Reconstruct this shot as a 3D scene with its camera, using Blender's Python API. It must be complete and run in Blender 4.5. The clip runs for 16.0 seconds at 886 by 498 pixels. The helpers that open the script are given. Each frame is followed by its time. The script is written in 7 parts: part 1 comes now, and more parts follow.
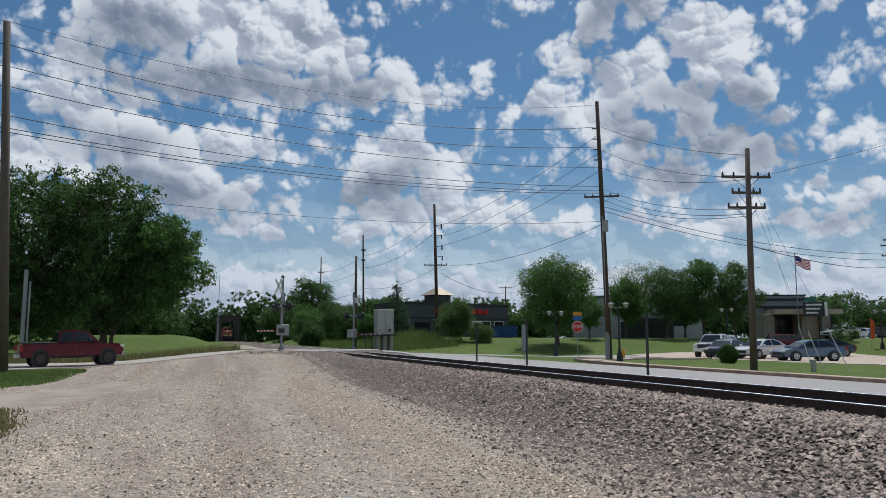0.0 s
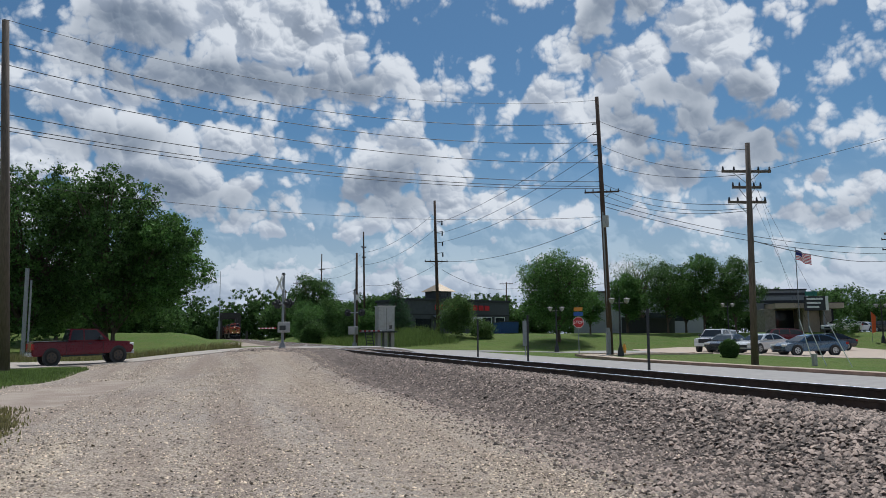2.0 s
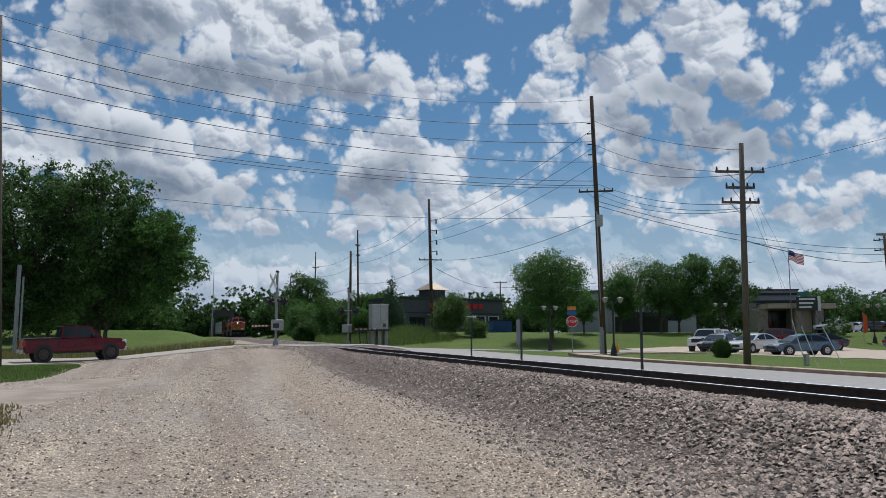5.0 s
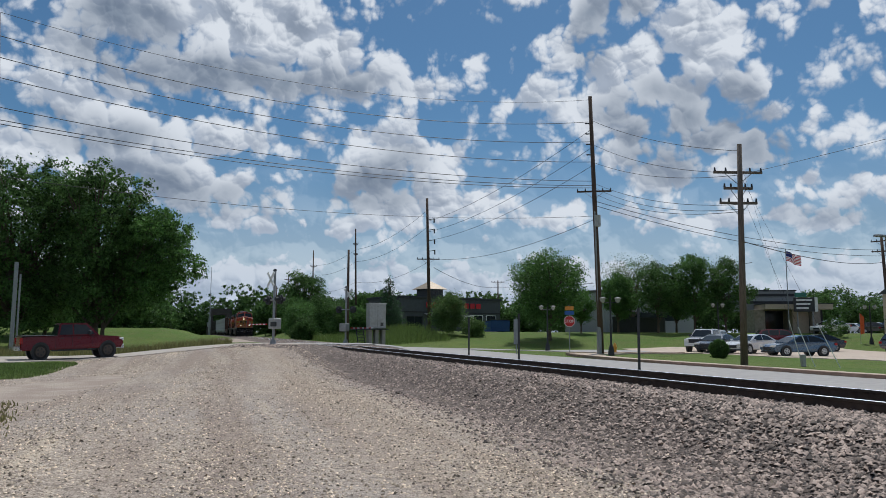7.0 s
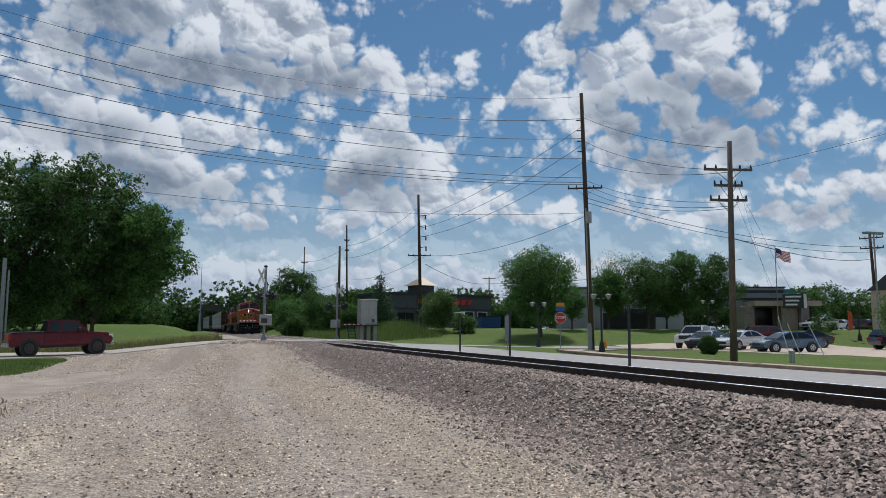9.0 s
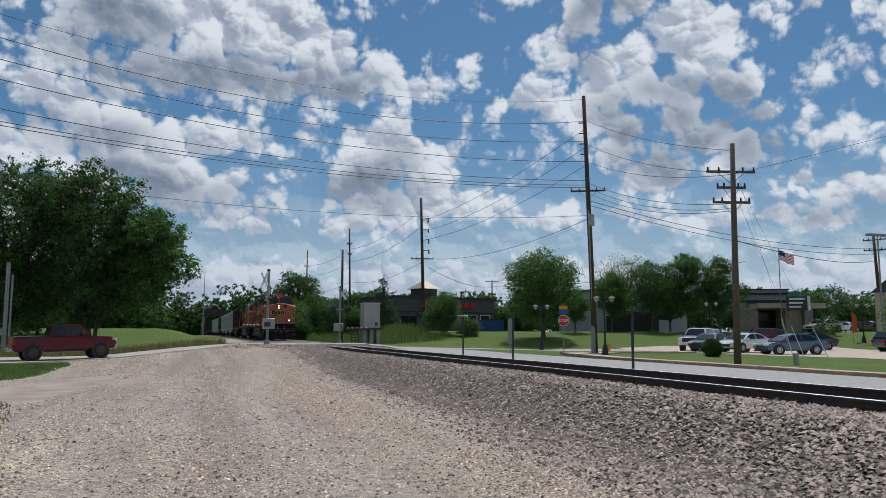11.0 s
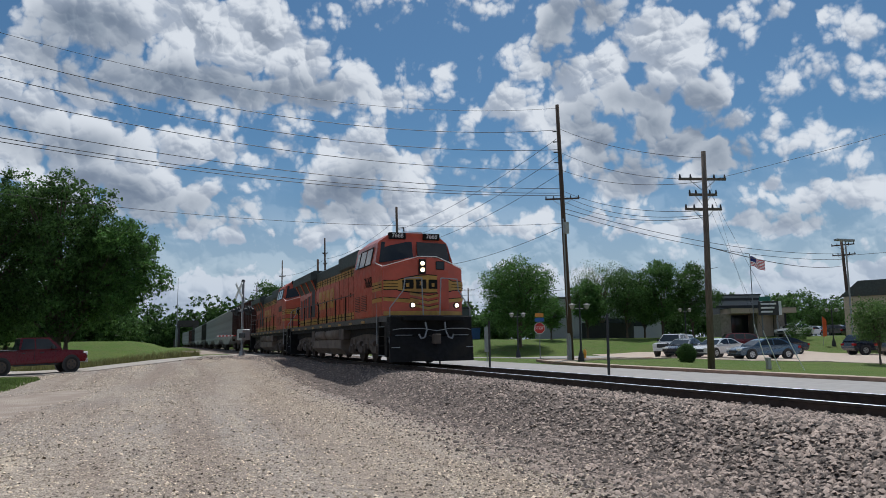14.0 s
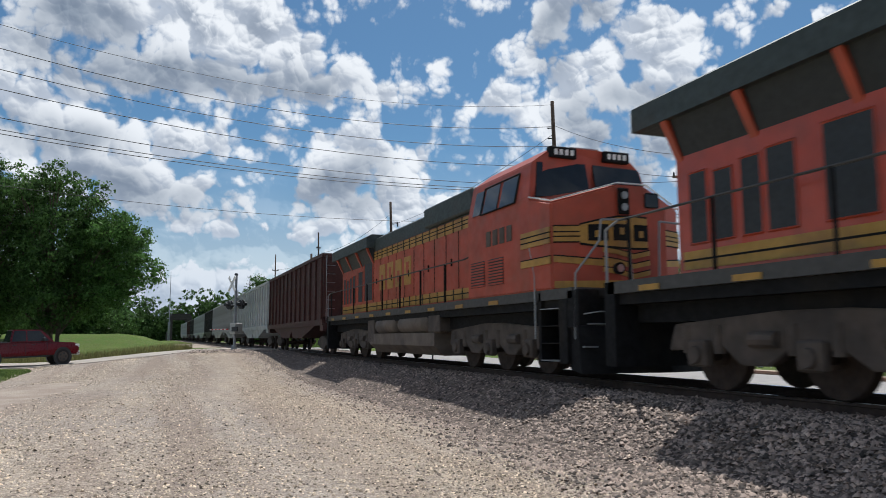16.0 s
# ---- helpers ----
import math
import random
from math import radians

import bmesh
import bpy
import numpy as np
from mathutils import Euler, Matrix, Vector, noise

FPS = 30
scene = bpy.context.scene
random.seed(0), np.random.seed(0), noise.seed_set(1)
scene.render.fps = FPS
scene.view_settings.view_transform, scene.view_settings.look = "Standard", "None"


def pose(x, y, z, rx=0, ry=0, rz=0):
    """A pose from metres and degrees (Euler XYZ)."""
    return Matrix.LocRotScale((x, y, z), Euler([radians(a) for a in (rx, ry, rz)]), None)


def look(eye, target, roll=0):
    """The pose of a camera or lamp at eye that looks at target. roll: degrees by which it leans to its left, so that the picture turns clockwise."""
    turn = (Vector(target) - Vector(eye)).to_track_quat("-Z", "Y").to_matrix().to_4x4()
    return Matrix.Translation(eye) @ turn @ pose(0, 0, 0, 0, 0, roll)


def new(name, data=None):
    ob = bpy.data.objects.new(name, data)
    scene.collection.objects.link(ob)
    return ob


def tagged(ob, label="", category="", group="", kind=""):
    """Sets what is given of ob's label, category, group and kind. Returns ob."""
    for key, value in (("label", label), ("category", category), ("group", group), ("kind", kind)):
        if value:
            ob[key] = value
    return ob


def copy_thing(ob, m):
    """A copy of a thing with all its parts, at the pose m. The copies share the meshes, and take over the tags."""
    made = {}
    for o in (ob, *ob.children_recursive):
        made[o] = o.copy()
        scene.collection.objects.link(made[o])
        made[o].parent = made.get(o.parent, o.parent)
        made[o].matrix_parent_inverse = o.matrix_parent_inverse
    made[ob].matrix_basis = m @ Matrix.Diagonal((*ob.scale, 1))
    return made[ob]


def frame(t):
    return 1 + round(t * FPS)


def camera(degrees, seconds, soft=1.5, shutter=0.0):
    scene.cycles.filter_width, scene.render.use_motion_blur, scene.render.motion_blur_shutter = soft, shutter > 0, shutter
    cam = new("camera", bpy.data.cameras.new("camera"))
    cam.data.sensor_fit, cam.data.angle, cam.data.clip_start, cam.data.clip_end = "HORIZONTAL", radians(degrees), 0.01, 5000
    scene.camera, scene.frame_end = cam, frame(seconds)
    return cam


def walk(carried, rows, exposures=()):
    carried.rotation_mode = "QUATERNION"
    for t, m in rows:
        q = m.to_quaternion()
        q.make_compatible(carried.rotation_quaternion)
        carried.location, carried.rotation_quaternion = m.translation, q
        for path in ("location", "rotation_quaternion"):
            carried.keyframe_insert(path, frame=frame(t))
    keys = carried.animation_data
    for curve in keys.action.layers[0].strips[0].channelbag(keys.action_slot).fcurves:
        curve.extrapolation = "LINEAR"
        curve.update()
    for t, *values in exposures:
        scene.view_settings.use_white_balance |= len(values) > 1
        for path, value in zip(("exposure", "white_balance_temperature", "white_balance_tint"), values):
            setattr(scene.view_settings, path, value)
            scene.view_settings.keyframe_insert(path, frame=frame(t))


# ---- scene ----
EYE = (0.0, 0.0, 1.55)
cam = camera(61.65, 16.0, soft=0.55, shutter=0.14)
# seconds, heading from -x towards +y, tilt up, lean (degrees)
AIM = [
    (0.0, 17.603, 6.899, 0.003),
    (0.5, 17.506, 6.765, 0.102),
    (1.0, 17.577, 6.433, -0.002),
    (1.5, 17.557, 6.368, -0.160),
    (2.0, 17.561, 6.620, -0.330),
    (2.5, 17.712, 6.572, -0.464),
    (3.0, 17.958, 6.472, -0.368),
    (3.5, 18.158, 6.454, -0.232),
    (4.0, 18.139, 6.503, -0.162),
    (6.5, 17.907, 6.459, -0.052),
    (7.0, 18.181, 6.447, 0.177),
    (7.5, 18.412, 6.368, 0.078),
    (8.0, 18.552, 6.346, -0.048),
    (8.5, 18.677, 6.199, 0.100),
    (9.0, 18.861, 6.174, 0.170),
    (11.5, 18.614, 6.487, -0.049),
    (12.0, 18.715, 6.633, -0.189),
    (12.5, 18.918, 6.743, -0.491),
    (13.0, 19.498, 6.875, -0.867),
    (13.5, 20.115, 7.024, -0.749),
    (14.0, 20.528, 7.084, -0.713),
    (14.5, 20.847, 7.065, -0.675),
    (15.0, 20.945, 6.847, -0.502),
    (15.5, 20.776, 6.617, -0.449),
    (16.0, 21.009, 6.734, -0.234),
]


def aim(yaw, tilt, lean):
    y, p = radians(yaw), radians(tilt)
    way = Vector((-math.cos(y) * math.cos(p), math.sin(y) * math.cos(p), math.sin(p)))
    return look(EYE, Vector(EYE) + 50 * way, lean)


walk(cam, [(t, aim(y, p, r)) for t, y, p, r in AIM], exposures=[(0.0, -0.08, 5850, 10), (13.5, -0.08, 5850, 10), (14.8, -0.03, 5900, 10), (16.0, 0.22, 6000, 10)])

# ---- sky, clouds and sun ----
SUN_WAY = Vector((-0.42, 0.27, 0.866))
CLOUDS_HIGH = [
    (-0.061, 0.392, 0.074, 0.0336), (0.033, 0.396, 0.0835, 0.0487), (0.116, 0.393, 0.0641, 0.0534), (0.163, 0.36, 0.045, 0.045),
    (0.194, 0.329, 0.0368, 0.028), (0.028, 0.326, 0.1347, 0.034), (-0.128, 0.388, 0.0652, 0.0391), (0.241, 0.345, 0.0265, 0.0309),
    (0.281, 0.324, 0.0297, 0.0193), (0.314, 0.333, 0.0178, 0.0104), (0.195, 0.307, 0.0444, 0.0118), (-0.158, 0.334, 0.043, 0.026),
    (0.102, 0.325, 0.0652, 0.029),
]
CLOUDS_LEFT = [
    (-0.192, 0.287, 0.0322, 0.0206), (-0.148, 0.273, 0.0597, 0.0318), (-0.104, 0.302, 0.0337, 0.0304), (-0.041, 0.267, 0.0462, 0.0238),
    (-0.017, 0.279, 0.0254, 0.0183), (-0.088, 0.245, 0.0824, 0.0385), (-0.17, 0.223, 0.0461, 0.0237), (0.016, 0.247, 0.0473, 0.0272),
    (0.067, 0.247, 0.0248, 0.0219), (0.04, 0.19, 0.0335, 0.0262), (-0.031, 0.193, 0.0709, 0.0397), (-0.099, 0.202, 0.0618, 0.0412),
    (0.104, 0.243, 0.0294, 0.0088), (-0.223, 0.204, 0.0383, 0.0255), (-0.202, 0.153, 0.0519, 0.0259),
]
CLOUDS_MIDDLE = [
    (0.203, 0.26, 0.0209, 0.0179), (0.242, 0.251, 0.0421, 0.0271), (0.278, 0.276, 0.0202, 0.015), (0.289, 0.244, 0.0437, 0.0271),
    (0.34, 0.242, 0.0196, 0.0196), (0.227, 0.212, 0.0573, 0.0392), (0.304, 0.212, 0.05, 0.0348), (0.157, 0.251, 0.0335, 0.0097),
    (0.196, 0.181, 0.0407, 0.0211), (0.312, 0.174, 0.0501, 0.0274), (0.366, 0.173, 0.0425, 0.0243), (0.258, 0.159, 0.0683, 0.0273),
    (0.133, 0.142, 0.0127, 0.012), (0.197, 0.139, 0.0453, 0.0196), (0.078, 0.129, 0.0369, 0.0192), (0.041, 0.145, 0.0438, 0.0146),
]
CLOUDS_RIGHT = [
    (0.524, 0.415, 0.0323, 0.0323), (0.577, 0.423, 0.0387, 0.0248), (0.648, 0.388, 0.0518, 0.034), (0.704, 0.382, 0.0306, 0.028),
    (0.603, 0.353, 0.0588, 0.0364), (0.667, 0.349, 0.0547, 0.0328), (0.499, 0.355, 0.0303, 0.0231), (0.544, 0.323, 0.0474, 0.0302),
    (0.624, 0.316, 0.0561, 0.0323), (0.71, 0.306, 0.0311, 0.0244), (0.643, 0.282, 0.0392, 0.0238), (0.739, 0.263, 0.0309, 0.0215),
    (0.723, 0.233, 0.0395, 0.0286), (0.68, 0.247, 0.0389, 0.0319), (0.661, 0.207, 0.0464, 0.0197), (0.571, 0.249, 0.0333, 0.0333),
    (0.556, 0.237, 0.0335, 0.0204), (0.505, 0.296, 0.0482, 0.0241), (0.445, 0.314, 0.0339, 0.025), (0.414, 0.308, 0.0192, 0.0118),
    (0.459, 0.28, 0.0266, 0.0148), (0.527, 0.277, 0.0365, 0.0262), (0.612, 0.196, 0.0574, 0.0258),
]
CLOUDS_SMALL = [
    (0.408, 0.358, 0.0102, 0.0205), (0.369, 0.359, 0.0176, 0.0161), (0.411, 0.374, 0.0087, 0.0073), (0.461, 0.383, 0.0108, 0.0079),
    (0.789, 0.381, 0.0229, 0.014), (0.815, 0.391, 0.0187, 0.0087), (0.85, 0.378, 0.0221, 0.0159), (0.838, 0.248, 0.0127, 0.0095),
    (0.855, 0.239, 0.0188, 0.0082), (0.784, 0.188, 0.0145, 0.0145), (0.78, 0.173, 0.0199, 0.0093), (0.825, 0.165, 0.0297, 0.0193),
    (0.843, 0.182, 0.0229, 0.0165), (0.751, 0.15, 0.027, 0.0148), (0.799, 0.133, 0.0525, 0.0144), (0.658, 0.141, 0.0848, 0.0155),
    (0.487, 0.17, 0.0328, 0.0149), (0.546, 0.155, 0.0441, 0.0118), (0.457, 0.15, 0.045, 0.0135), (0.686, 0.168, 0.0418, 0.0125),
    (0.894, 0.347, 0.0239, 0.0168), (0.898, 0.171, 0.0367, 0.0244),
]
CLOUD_BASES = [
    (0.013, 0.325, 0.1411, 0.0254), (0.118, 0.322, 0.08, 0.0175), (-0.107, 0.362, 0.0664, 0.0438), (0.194, 0.326, 0.0295, 0.0177),
    (-0.12, 0.238, 0.0473, 0.0122), (-0.03, 0.168, 0.0852, 0.0185), (-0.072, 0.194, 0.0418, 0.0181), (-0.178, 0.249, 0.0327, 0.0078),
    (0.227, 0.189, 0.056, 0.0257), (0.258, 0.227, 0.0226, 0.0136), (0.523, 0.387, 0.0255, 0.0397), (0.566, 0.425, 0.0318, 0.0208),
    (0.642, 0.258, 0.0845, 0.0324), (0.695, 0.284, 0.0274, 0.0301), (0.732, 0.227, 0.0339, 0.0285), (0.613, 0.224, 0.0429, 0.0272),
    (0.627, 0.305, 0.0393, 0.0154), (0.557, 0.289, 0.0288, 0.0188), (0.811, 0.144, 0.0325, 0.0078),
]


def sky():
    world = bpy.data.worlds.new("world")
    scene.world = world
    world.use_nodes = True
    nt = world.node_tree
    nt.nodes.clear()
    N = lambda kind: nt.nodes.new(kind)

    def put(sock, v):
        if isinstance(v, bpy.types.NodeSocket):
            nt.links.new(v, sock)
        else:
            sock.default_value = v

    def m(op, a, b=0.0, c=0.0):
        n = N("ShaderNodeMath")
        n.operation = op
        for s, v in zip(n.inputs, (a, b, c)):
            put(s, v)
        return n.outputs[0]

    def vm(op, a, b=(0, 0, 0), out=0):
        n = N("ShaderNodeVectorMath")
        n.operation = op
        put(n.inputs[0], a)
        put(n.inputs[1], b)
        return n.outputs["Value"] if op == "DOT_PRODUCT" else n.outputs[0]

    def ramp(v, lo, hi):
        n = N("ShaderNodeMapRange")
        n.interpolation_type = "SMOOTHSTEP"
        put(n.inputs["Value"], v)
        put(n.inputs["From Min"], lo)
        put(n.inputs["From Max"], hi)
        return n.outputs[0]

    def fbm(vec, scale, detail=7.0, rough=0.55):
        n = N("ShaderNodeTexNoise")
        put(n.inputs["Vector"], vec)
        n.inputs["Scale"].default_value = scale
        n.inputs["Detail"].default_value = detail
        n.inputs["Roughness"].default_value = rough
        return n.outputs[0]

    def mix(fac, a, b):
        n = N("ShaderNodeMix")
        n.data_type = "RGBA"
        put(n.inputs[0], fac)
        put(n.inputs[6], a)
        put(n.inputs[7], b)
        return n.outputs[2]

    way = N("ShaderNodeTexCoord").outputs["Generated"]
    sep = N("ShaderNodeSeparateXYZ")
    put(sep.inputs[0], way)
    x, y, z = sep.outputs
    az = m("ARCTAN2", y, m("MULTIPLY", x, -1.0))
    el = m("ARCSINE", z)
    comb = N("ShaderNodeCombineXYZ")
    put(comb.inputs[0], az)
    put(comb.inputs[1], el)
    pos = comb.outputs[0]
    # ragged borders: the place is pushed about before the cloud bodies are looked up
    warp = N("ShaderNodeTexNoise")
    put(warp.inputs["Vector"], way)
    warp.inputs["Scale"].default_value = 15.0
    warp.inputs["Detail"].default_value = 3.0
    push = vm("MULTIPLY", vm("SUBTRACT", warp.outputs["Color"], (0.5, 0.5, 0.5)), (0.045, 0.034, 0.0))
    pos = vm("ADD", pos, push)

    def field(bodies):
        best = None
        for a, e, ra, re in bodies:
            v = vm("MULTIPLY", vm("SUBTRACT", pos, (a, e, 0)), (1 / ra, 1 / re, 0))
            d = m("MULTIPLY", m("SUBTRACT", m("SQRT", vm("DOT_PRODUCT", v, v)), 1.0), min(ra, re))
            best = d if best is None else m("SMOOTH_MIN", best, d, 0.012)
        return best

    def heads(step):
        """Rounded cauliflower heads at four sizes; step looks a little way towards the sun."""
        total = None
        for size, weight in ((15.0, 0.46), (32.0, 0.30), (68.0, 0.16), (140.0, 0.08)):
            cell = N("ShaderNodeTexVoronoi")
            cell.voronoi_dimensions = "2D"
            cell.inputs["Scale"].default_value = size
            put(cell.inputs["Vector"], vm("ADD", pos, (0.10 * step / size, 0.24 * step / size, 0)))
            d = cell.outputs["Distance"]
            total = m("MULTIPLY_ADD", m("MULTIPLY", d, d), weight, 0.0 if total is None else total)
        return total

    depth = field(CLOUDS_HIGH + CLOUDS_LEFT + CLOUDS_MIDDLE + CLOUDS_RIGHT + CLOUDS_SMALL)
    dark = field(CLOUD_BASES)
    puff, towards = heads(0.0), heads(1.0)
    fine = fbm(way, 34.0, 5.0, 0.55)
    # the rest of the sky: fair-weather cumulus everywhere, closing up towards the horizon
    wide = fbm(vm("MULTIPLY", way, (1.0, 1.0, 2.2)), 3.2, 6.0, 0.55)
    behind = m("MULTIPLY", ramp(m("ABSOLUTE", az), 0.95, 1.15), ramp(wide, 0.5, 0.62))
    body = m("MAXIMUM", m("MULTIPLY_ADD", depth, -32.0, 0.13), -3.0)
    banks = m("MULTIPLY", m("SUBTRACT", fbm(vm("MULTIPLY", way, (1.0, 1.0, 1.7)), 9.0, 5.0), 0.5), 3.2)
    near = ramp(el, 0.20, 0.05)
    low = m("SUBTRACT", m("MULTIPLY", near, m("ADD", banks, 2.5)), 1.9)
    body = m("MAXIMUM", body, low)
    body = m("MAXIMUM", body, m("MULTIPLY", behind, 0.9))
    dens = m("ADD", body, m("MULTIPLY", m("SUBTRACT", 0.19, puff), 1.9))
    dens = m("ADD", dens, m("MULTIPLY", m("SUBTRACT", fine, 0.5), 1.1))
    alpha = m("MAXIMUM", ramp(dens, -0.04, 0.36), m("MULTIPLY", ramp(el, 0.27, -0.02), 0.85))
    thick = ramp(dens, 0.2, 1.5)
    relief = ramp(m("ADD", m("SUBTRACT", towards, puff), m("MULTIPLY", m("SUBTRACT", fine, 0.5), 0.22)), -0.11, 0.10)
    soft_side = m("MULTIPLY", thick, m("SUBTRACT", 1.0, relief))
    base = m("MULTIPLY", ramp(dark, 0.024, -0.012), m("ADD", 0.6, m("MULTIPLY", thick, 0.38)))
    shade = m("MAXIMUM", base, m("MULTIPLY", soft_side, 0.55))
    grey = mix(relief, (0.215, 0.27, 0.35, 1), (0.34, 0.40, 0.475, 1))
    white = mix(relief, (0.64, 0.69, 0.76, 1), (1.14, 1.14, 1.12, 1))
    cloud = mix(shade, white, grey)
    haze = ramp(el, 0.20, 0.0)
    cloud = mix(m("MULTIPLY", haze, 0.6), cloud, (0.62, 0.72, 0.83, 1))
    blue = N("ShaderNodeTexSky")
    blue.sky_type = "NISHITA"
    blue.sun_disc = False
    blue.sun_elevation = math.asin(SUN_WAY.z)
    blue.sun_rotation = math.atan2(SUN_WAY.x, SUN_WAY.y)
    blue.air_density, blue.dust_density, blue.ozone_density = 1.0, 0.6, 1.0
    bg_sky, bg_cloud, both, out = N("ShaderNodeBackground"), N("ShaderNodeBackground"), N("ShaderNodeMixShader"), N("ShaderNodeOutputWorld")
    tint = N("ShaderNodeMix")
    tint.data_type, tint.blend_type = "RGBA", "MULTIPLY"
    tint.inputs[0].default_value = 1.0
    put(tint.inputs[6], blue.outputs[0])
    tint.inputs[7].default_value = (0.67, 0.94, 1.04, 1)
    put(bg_sky.inputs[0], tint.outputs[2])
    bg_sky.inputs[1].default_value = 0.058
    put(bg_cloud.inputs[0], cloud)
    bg_cloud.inputs[1].default_value = 0.68
    put(both.inputs[0], alpha)
    nt.links.new(bg_sky.outputs[0], both.inputs[1])
    nt.links.new(bg_cloud.outputs[0], both.inputs[2])
    nt.links.new(both.outputs[0], out.inputs[0])
    sun = new("sun", bpy.data.lights.new("sun", "SUN"))
    sun.data.energy, sun.data.angle, sun.data.color = 3.3, radians(0.55), (1.0, 0.95, 0.86)
    sun.matrix_world = look(60 * SUN_WAY, (0, 0, 0))


sky()

# ---- materials ----


def mat(name, colour, rough=0.6, metal=0.0, scale=6.0, var=0.25, bump=0.15, fine=60.0, stain=None, stain_scale=1.2, stain_at=(0.52, 0.72), glow=0.0, spec=0.5, coat=0.0, thin=0.0, stretch=(1, 1, 1), island=0.0, lots=0.0):
    m = bpy.data.materials.new(name)
    m.use_nodes = True
    nt = m.node_tree
    b = nt.nodes["Principled BSDF"]
    L = nt.links.new
    tc = nt.nodes.new("ShaderNodeTexCoord")
    mp = nt.nodes.new("ShaderNodeMapping")
    mp.inputs["Scale"].default_value = stretch
    L(tc.outputs["Object"], mp.inputs[0])

    def noise_at(s, detail=5.0):
        n = nt.nodes.new("ShaderNodeTexNoise")
        n.inputs["Scale"].default_value = s
        n.inputs["Detail"].default_value = detail
        L(mp.outputs[0], n.inputs["Vector"])
        return n.outputs[0]

    def ranged(v, lo, hi, a, c):
        r = nt.nodes.new("ShaderNodeMapRange")
        for s, q in zip(("From Min", "From Max", "To Min", "To Max"), (lo, hi, a, c)):
            r.inputs[s].default_value = q
        L(v, r.inputs["Value"])
        return r.outputs[0]

    def mixed(fac, a, c, mode="MIX"):
        x = nt.nodes.new("ShaderNodeMix")
        x.data_type, x.blend_type = "RGBA", mode
        for s, q in ((x.inputs[0], fac), (x.inputs[6], a), (x.inputs[7], c)):
            if isinstance(q, bpy.types.NodeSocket):
                L(q, s)
            else:
                s.default_value = q
        return x.outputs[2]

    c = Vector(colour)
    low, high = (*(c * (1 - var)), 1), (*(c * (1 + var)), 1)
    col = mixed(ranged(noise_at(scale), 0.3, 0.7, 0, 1), low, high)
    if island:
        g = nt.nodes.new("ShaderNodeNewGeometry")
        col = mixed(1.0, col, mixed(g.outputs["Random Per Island"], (*[1 - island] * 3, 1), (*[1 + island] * 3, 1)), "MULTIPLY")
    if lots:
        g = nt.nodes.new("ShaderNodeObjectInfo")
        col = mixed(1.0, col, mixed(g.outputs["Random"], (*[1 - lots] * 3, 1), (*[1 + lots] * 3, 1)), "MULTIPLY")
    if stain:
        col = mixed(ranged(noise_at(stain_scale, 8.0), *stain_at, 0, 1), col, (*stain, 1))
    L(col, b.inputs["Base Color"])
    b.inputs["Metallic"].default_value = metal
    L(ranged(noise_at(scale * 2.3), 0.3, 0.7, max(rough - 0.08, 0.02), min(rough + 0.1, 1)), b.inputs["Roughness"])
    b.inputs["Specular IOR Level"].default_value = spec
    b.inputs["Coat Weight"].default_value = coat
    b.inputs["Coat Roughness"].default_value = 0.06
    if glow:
        b.inputs["Emission Color"].default_value = (*colour, 1)
        b.inputs["Emission Strength"].default_value = glow
    if bump:
        bp = nt.nodes.new("ShaderNodeBump")
        bp.inputs["Strength"].default_value = bump
        bp.inputs["Distance"].default_value = 0.4 / fine
        L(noise_at(fine, 3.0), bp.inputs["Height"])
        L(bp.outputs[0], b.inputs["Normal"])
    if thin:
        t = nt.nodes.new("ShaderNodeBsdfTranslucent")
        x = nt.nodes.new("ShaderNodeMixShader")
        x.inputs[0].default_value = thin
        L(col, t.inputs[0])
        L(b.outputs[0], x.inputs[1])
        L(t.outputs[0], x.inputs[2])
        L(x.outputs[0], nt.nodes["Material Output"].inputs[0])
    return m


def glass_mat(name, tint=(0.02, 0.025, 0.03)):
    return mat(name, tint, rough=0.06, var=0.1, bump=0, spec=0.4)


